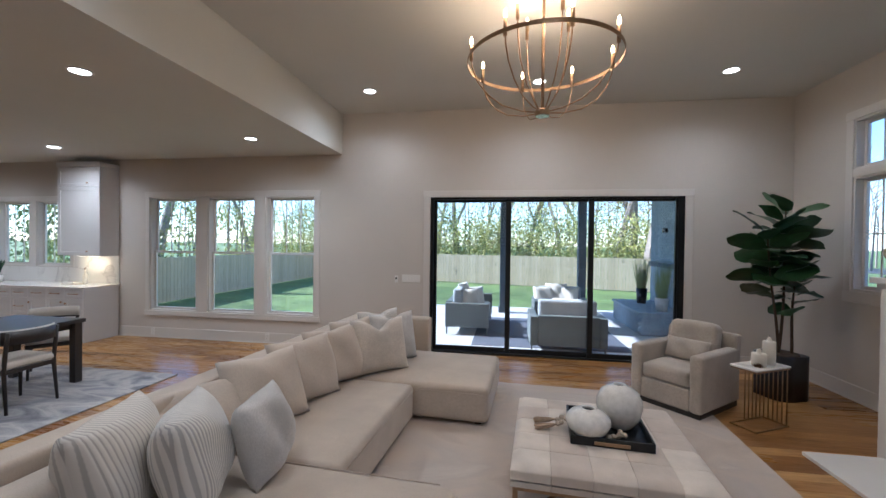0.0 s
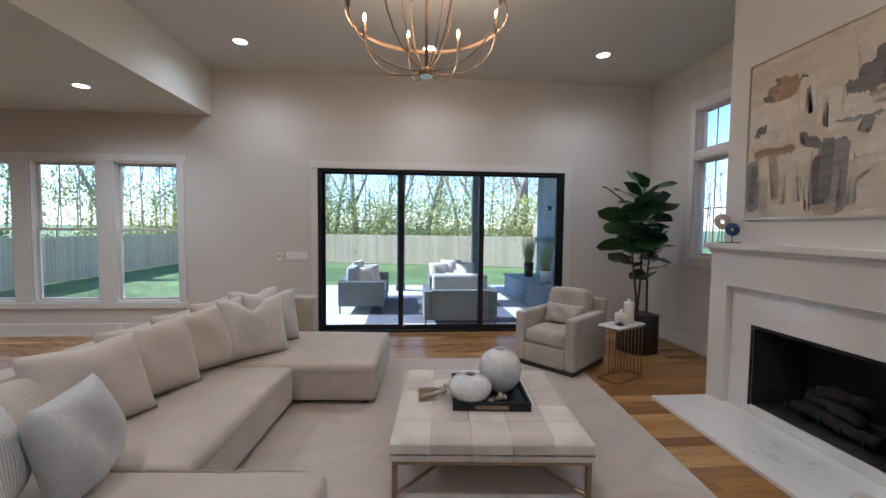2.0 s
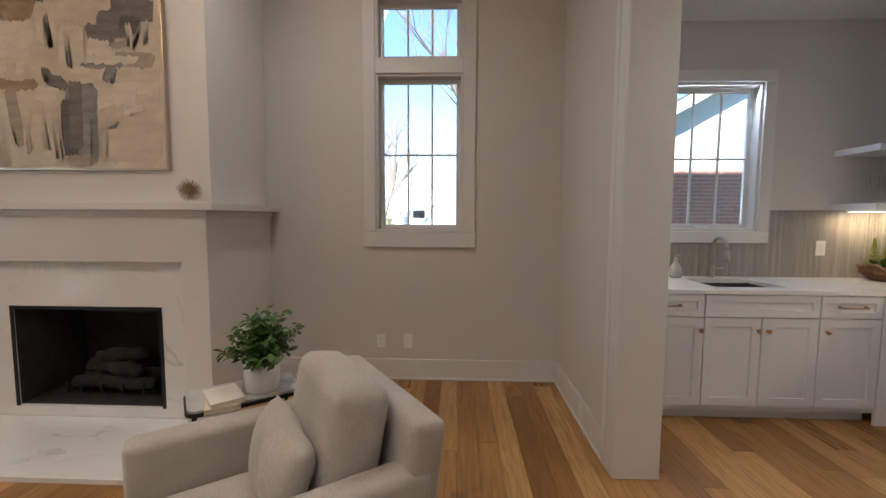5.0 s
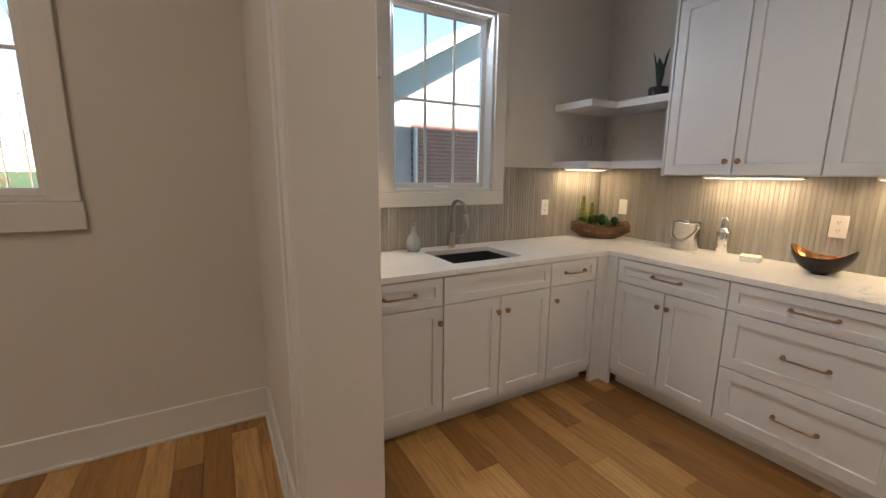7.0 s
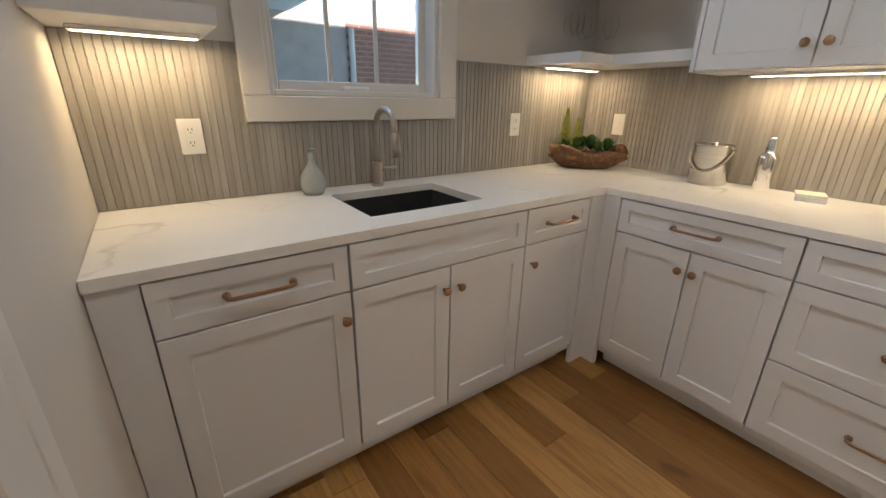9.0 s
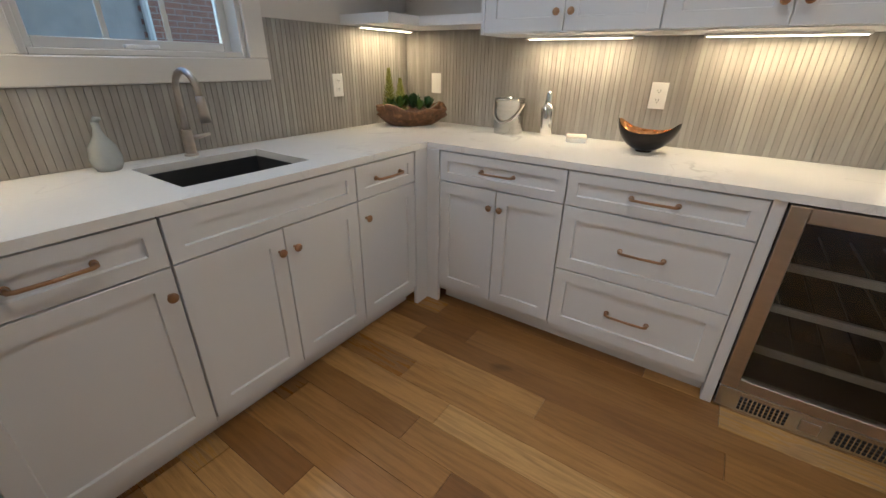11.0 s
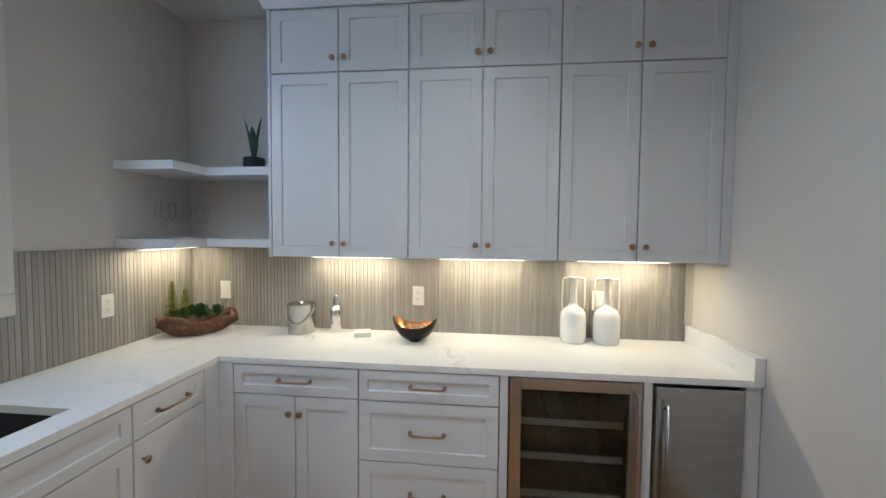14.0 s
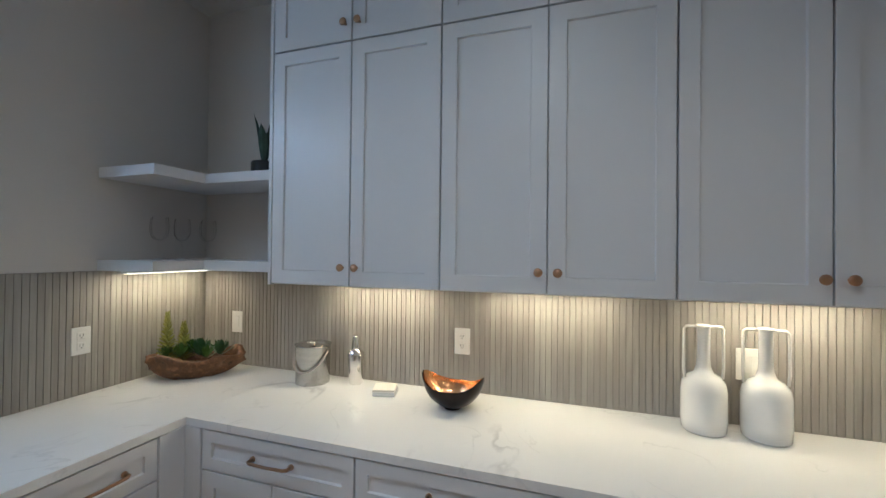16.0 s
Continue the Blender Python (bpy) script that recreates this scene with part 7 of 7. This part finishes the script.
def thicket(name, label, x0, x1, y0, y1, z1, count, mat, seed, slope=0.0):
    """Undergrowth: many small leaves in uneven clumps with gaps."""
    rng = random.Random(seed)
    src = leaf_mesh(0.12, 0.075, 0.2, 2)
    src.verts.index_update()
    co = np.array([v.co[:] for v in src.verts])
    fa = [[v.index for v in f.verts] for f in src.faces]
    src.free()
    clumps = [(rng.uniform(x0, x1), rng.uniform(y0, y1), rng.uniform(0.15, 1.0) ** 1.3 * z1, rng.uniform(0.4, 1.0)) for _ in range(count // 60)]
    vs, fs = [], []
    for i in range(count):
        cx, cy, cz, cr = clumps[i % len(clumps)]
        p = Vector((cx + rng.gauss(0, cr * 0.55), cy + slope * (cx - x0) + rng.gauss(0, cr * 0.4), max(-0.1, cz + rng.gauss(0, cr * 0.5))))
        m = np.array((Matrix.Translation(p) @ pose(0, 0, 0, rng.uniform(0, 360), rng.uniform(0, 360), rng.uniform(0, 360)) @ Matrix.Scale(rng.uniform(0.6, 1.3), 4)))
        k = len(vs)
        vs.extend((co @ m[:3, :3].T + m[:3, 3]).tolist())
        fs.extend([[j + k for j in f] for f in fa])
    me = bpy.data.meshes.new(name)
    me.from_pydata(vs, [], fs)
    me.materials.append(mat)
    return tagged(new(name, me), label, "shrubs", "", "stuff")


thicket("undergrowth", "yellow-green shrubs behind the back fence", -14, 13, 23.5, 27.5, 4.4, 24000, M_SHRUB, 1, -0.2)
thicket("undergrowth", "dense sunlit shrubs just behind the back fence", -14, 13, 22.4, 24.5, 2.9, 30000, M_SHRUB, 12, -0.2)
thicket("undergrowth", "green shrubs behind the back fence", -14, 13, 23.0, 26.5, 3.3, 16000, M_SHRUB2, 2, -0.2)
thicket("undergrowth", "brown dry leaves among the shrubs", -14, 13, 24.5, 28.5, 6.0, 6000, M_DRY, 3, -0.2)
thicket("undergrowth", "shrubs behind the side fence", -15, -10.6, 9, 21, 3.6, 9000, M_SHRUB, 4)
thicket("undergrowth", "kitchen-side shrubs beyond the side lawn", -14.5, -10.5, 7, 12, 3.0, 5000, M_SHRUB2, 5)

# far woods as a backdrop of bare crowns
def far_woods(name, x0, x1, y, count, seed, along="x"):
    bm, rng = bmesh.new(), random.Random(seed)
    for i in range(count):
        a = x0 + (x1 - x0) * (i + rng.random()) / count
        p = Vector((a, y + rng.uniform(-4, 4), -0.3)) if along == "x" else Vector((y + rng.uniform(-4, 4), a, -0.3))
        h = rng.uniform(8, 14)
        add_tube(bm, [p, p + Vector((rng.uniform(-0.5, 0.5), 0, h * 0.5)), p + Vector((rng.uniform(-1, 1), 0, h))], [0.10, 0.06, 0.015], 4)
        for j in range(16):
            u = rng.uniform(0.3, 0.95)
            q = p + Vector((0, 0, h * u))
            e = q + Vector((rng.uniform(-2, 2), rng.uniform(-1.5, 1.5), rng.uniform(0.5, 2.2)))
            add_tube(bm, [q, q.lerp(e, 0.5) + Vector((0, 0, 0.2)), e], [0.04, 0.025, 0.008], 3)
    return tagged(part(name, bm, M_BARK), "distant bare woodland", "woods", "", "stuff")


far_woods("far_woods", -40, 40, 44, 70, 5)
far_woods("far_woods", -40, 30, 54, 60, 6, "y")

# Unseen slab in place of a roof, sized to shadow the neighbour's brick.
setting("roof_shade_slab", box(-11.6, -6.8, 4.42, 5.8, 5.7, 4.6), M_ROOF, "unseen flat slab over the house that shades the neighbour's wall")

# ---- east side: street, truck, tree and the neighbour's house ----
setting("road", box(29.5, -60, -0.3, 37, 60, -0.2), plain("asphalt", (0.055, 0.055, 0.057), 0.9, vary=0.15, scale=2, where="World"), "grey asphalt street")
tree("tree", "bare tree in front of the tall window", pose(13.0, -1.5, -0.22), 9, 21, 0.55, 0.13)
tree("tree", "bare tree beyond the street", pose(27.0, 4.2, -0.22), 11, 22, 0.5, 0.25)
thicket("undergrowth", "dry shrubs beyond the street", 40, 46, -22, 22, 3.2, 14000, M_DRY, 7)
tk = thing("van", "white work van parked in the street", "van", pose(33.5, 1.7, -0.2, 0, 0, -70))
bm = bmesh.new()
profile = [(-2.6, 0.45), (-2.6, 1.25), (-2.35, 1.4), (-1.75, 1.5), (-1.15, 2.25), (-0.9, 2.35), (2.5, 2.4), (2.6, 2.3), (2.6, 0.45)]
L = [bm.verts.new((x, -0.95, z)) for x, z in profile]
R = [bm.verts.new((x, 0.95, z)) for x, z in profile]
for i in range(len(profile)):
    j = (i + 1) % len(profile)
    bm.faces.new((L[i], L[j], R[j], R[i]))
bm.faces.new(L[::-1]), bm.faces.new(R)
bmesh.ops.recalc_face_normals(bm, faces=bm.faces)
bmesh.ops.bevel(bm, geom=bm.edges[:], offset=0.05, segments=2, affect="EDGES")
part("body", bm, M_TRUCK, tk)
part("side_window", box(-1.3, 0.94, 1.5, -0.35, 0.958, 2.1, 0.01), M_SMOKED, tk, "dark side window")
part("side_window", box(-1.3, -0.958, 1.5, -0.35, -0.94, 2.1, 0.01), M_SMOKED, tk, "dark side window")
part("roof_rack", box(-0.3, -0.7, 2.40, 2.2, 0.7, 2.47, 0.01), M_OUTMETAL, tk)
for x in (-1.7, 1.7):
    for y in (-0.9, 0.9):
        wh = part("wheel", lathe([(0.0, -0.11), (0.30, -0.11), (0.34, -0.08), (0.34, 0.08), (0.30, 0.11), (0.0, 0.11)], 24), M_RUBBER, tk, at=pose(x, y, 0.34, 90, 0, 0))
        part("rim", lathe([(0.0, -0.118), (0.18, -0.118), (0.2, -0.112)], 20), M_STEEL, wh)

# the neighbour's brick house, gable and eaves seen from the bar window
nh = thing("house", "neighbour's red brick house with pale gable and white trim", "house", pose(9.2, -6.6, -0.2))
part("wall", box(0.0, -5.0, 0.0, 6.0, 3.6, 2.52), M_BRICKMORTAR, nh, "brick wall")
gb = bmesh.new()
pts = [(-5.0, 2.521), (3.6, 2.521), (-0.7, 4.9)]
A = [gb.verts.new((0.02, y, z)) for y, z in pts]
Bv = [gb.verts.new((5.9, y, z)) for y, z in pts]
gb.faces.new(A), gb.faces.new(Bv[::-1])
for i in range(3):
    j = (i + 1) % 3
    gb.faces.new((A[i], A[j], Bv[j], Bv[i]))
bmesh.ops.recalc_face_normals(gb, faces=gb.faces)
part("gable", gb, M_SIDING, nh, "pale blue-grey gable siding")
for y0, z0, y1, z1 in ((-5.5, 2.25, -0.7, 4.95), (4.1, 2.25, -0.7, 4.95)):
    rf = bmesh.new()
    q = [(y0, z0), (y1, z1), (y1, z1 + 0.16), (y0, z0 + 0.16)]
    a = [rf.verts.new((-0.55, y, z)) for y, z in q]
    b = [rf.verts.new((6.4, y, z)) for y, z in q]
    rf.faces.new(a), rf.faces.new(b[::-1])
    for i in range(4):
        j = (i + 1) % 4
        rf.faces.new((a[i], a[j], b[j], b[i]))
    bmesh.ops.recalc_face_normals(rf, faces=rf.faces)
    r = part("roof", rf, M_ROOF, nh, "dark shingle roof")
    fb = bmesh.new()
    q = [(y0, z0 - 0.02), (y1, z1 - 0.02), (y1, z1 + 0.18), (y0, z0 + 0.18)]
    a = [fb.verts.new((-0.58, y, z)) for y, z in q]
    b = [fb.verts.new((-0.551, y, z)) for y, z in q]
    fb.faces.new(a), fb.faces.new(b[::-1])
    for i in range(4):
        j = (i + 1) % 4
        fb.faces.new((a[i], a[j], b[j], b[i]))
    bmesh.ops.recalc_face_normals(fb, faces=fb.faces)
    part("bargeboard", fb, M_TRIM, r, "white bargeboard")
part("corner_board", box(-0.02, 3.35, 0.0, 0.0, 3.5, 2.52), M_TRIM, nh, "white corner board")
part("downspout", tube([(-0.05, 1.95, 2.4), (-0.05, 1.95, 0.1)], 0.045, 8), M_TRIM, nh, "white downspout")
NB = mesh_of("brick", box(-0.008, -0.098, -0.029, 0.0, 0.098, 0.029), M_HOUSEBRICK)
for r in range(34):
    for c in range(9):
        y = 1.3 + c * 0.213 + (0.106 if r % 2 else 0) - 1.2
        shared("brick", NB, nh, pose(-0.0005, y, 0.12 + r * 0.07))
far = bmesh.new()
for r in range(34):
    for c in range(28):
        y = -4.85 + c * 0.213 + (0.106 if r % 2 else 0)
        if not (0.05 < y < 2.2) and y < 3.5:
            add_box(far, -0.0085, y - 0.098, 0.12 + r * 0.07 - 0.029, -0.0005, y + 0.098, 0.12 + r * 0.07 + 0.029)
tagged(part("bricks", far, M_HOUSEBRICK, nh), kind="stuff")

# ---- pieces of the setting: backsplash strips and floor boards ----
M_TILE_nodes = nodes_of("grey_strip_tile")
M_TILE, n_, l_, b_ = M_TILE_nodes
rnd_ = n_.new("ShaderNodeObjectInfo").outputs["Random"]
c_ = ramp(n_, l_, rnd_, [(0.0, (0.30, 0.28, 0.25)), (0.4, (0.33, 0.308, 0.28)), (0.75, (0.355, 0.333, 0.303)), (1.0, (0.39, 0.37, 0.338))])
g_ = tex(n_, l_, 5.0, 4, (9, 9, 0.8), "World", 0.4)
c_ = mix_col(n_, l_, ramp(n_, l_, g_, [(0.35, 0.0), (0.7, 0.45)]), c_, (0.19, 0.175, 0.155))
l_.new(c_, b_.inputs["Base Color"])
b_.inputs["Roughness"].default_value = 0.55
bumped(n_, l_, b_, g_, 0.15, 0.003)
M_GROUT = plain("grout", (0.28, 0.262, 0.238), 0.9, vary=0.08, scale=20, bump=0.1)
TOP_S, TOP_E = 1.4065, 1.4565
bs = tagged(thing("backsplash_south", "grey strip-tile backsplash of narrow upright tiles", "backsplash", pose(0, 0, 0)), kind="structure")
part("grout", box(WX + 0.05, SY, Z1, EX - 0.002, SY + 0.004, 1.4565), M_GROUT, bs)
be = tagged(thing("backsplash_east", "grey strip-tile backsplash under the bar window", "backsplash", pose(0, 0, 0)), kind="structure")
gb2 = bmesh.new()
add_box(gb2, EX - 0.004, -4.345, Z1, EX, -3.295, TOP_E)
add_box(gb2, EX - 0.004, -3.295, Z1, EX, -2.335, 1.188)
add_box(gb2, EX - 0.004, -2.335, Z1, EX, -1.849, TOP_E)
part("grout", gb2, M_GROUT, be)
PITCH = 0.0245


def strip_mesh(h):
    return mesh_of("tile", box(-0.0113, -0.009, 0, 0.0113, -0.004, h, 0.0012), M_TILE)


s_tall, s_tall2, s_short = strip_mesh(TOP_S - Z1 - 0.001), strip_mesh(TOP_E - Z1 - 0.001), strip_mesh(1.188 - Z1 - 0.001)
x = EX - 0.022
while x > WX + 0.06:
    shared("tile", s_tall2 if x > 4.10 else s_tall, bs, pose(x, SY, Z1 + 0.0005, 0, 0, 180))
    x -= PITCH
y = -1.8615
while y > SY + 0.02:
    short = -3.306 < y < -2.325
    shared("tile", s_short if short else s_tall2, be, pose(EX, y, Z1 + 0.0005, 0, 0, -90))
    y -= PITCH

fl = tagged(thing("floor", "oak strip floor in mixed honey tones", "floor", pose(0, 0, 0)), kind="structure")
PW = 0.127
lens = (0.75, 1.05, 1.35, 1.7)
planks = {}
for Lp in lens:
    planks[Lp] = mesh_of("plank", box(0.0006, 0.0006, -0.0115, Lp - 0.0006, PW - 0.0006, 0.0, 0.0009), M_OAK)
rng = random.Random(2024)
cuts_v, cuts_f = [], []
singles = 0


def loose(x0, x1, y0):
    k = len(cuts_v)
    cuts_v.extend([(x0 + 0.0006, y0 + 0.0006, 0), (x1 - 0.0006, y0 + 0.0006, 0), (x1 - 0.0006, y0 + PW - 0.0006, 0), (x0 + 0.0006, y0 + PW - 0.0006, 0),
                   (x0, y0, -0.0115), (x1, y0, -0.0115), (x1, y0 + PW, -0.0115), (x0, y0 + PW, -0.0115)])
    cuts_f.extend([(k, k + 1, k + 2, k + 3), (k, k + 4, k + 5, k + 1), (k + 1, k + 5, k + 6, k + 2), (k + 2, k + 6, k + 7, k + 3), (k + 3, k + 7, k + 4, k)])


row = 0
y = SY + 0.0
while y < NY + 0.02:
    x = -10.9 - rng.uniform(0, 1.2)
    east = EX if y < 1.55 else EXN
    while x < east:
        Lp = rng.choice(lens)
        near_bar = y < -1.6 and x + Lp > 1.55 and x > 1.4 and x + Lp < east + 0.9
        near_fire = -1.6 <= y < 5.0 and x > 1.9 and x + Lp < east + 0.6 and not (x + Lp < 3.0 and -0.3 < y < 3.4)
        if (near_bar or near_fire) and x + Lp < east + 0.4 and singles < 300:
            shared("plank", planks[Lp], fl, pose(x, y, 0))
            singles += 1
        else:
            loose(max(x, -10.99), x + Lp, y)
        x += Lp
    y += PW
    row += 1
y = SY
while y > -6.0:
    y -= PW
    loose(-10.9, WX - 0.15, y)
me = bpy.data.meshes.new("floor_boards")
me.from_pydata(cuts_v, [], cuts_f)
M_OAKREST, n_, l_, b_ = nodes_of("oak_boards_far")
tones = [(0.225, 0.100, 0.026), (0.35, 0.172, 0.048), (0.45, 0.236, 0.070), (0.58, 0.345, 0.125)]
isl = n_.new("ShaderNodeNewGeometry").outputs["Random Per Island"]
c_ = ramp(n_, l_, isl, [(i / 3, t) for i, t in enumerate(tones)])
g_ = tex(n_, l_, 3.2, 6, (1.2, 16, 1), "World", 0.8)
c_ = mix_col(n_, l_, ramp(n_, l_, g_, [(0.35, 0.0), (0.68, 0.6)]), c_, [x * 0.5 for x in tones[0]])
l_.new(c_, b_.inputs["Base Color"])
l_.new(ramp(n_, l_, g_, [(0.2, 0.20), (0.8, 0.36)]), b_.inputs["Roughness"])
me.materials.append(M_OAKREST)
fr_ob = new("floor_boards", me)
fr_ob.parent = fl
tagged(fr_ob, kind="stuff")
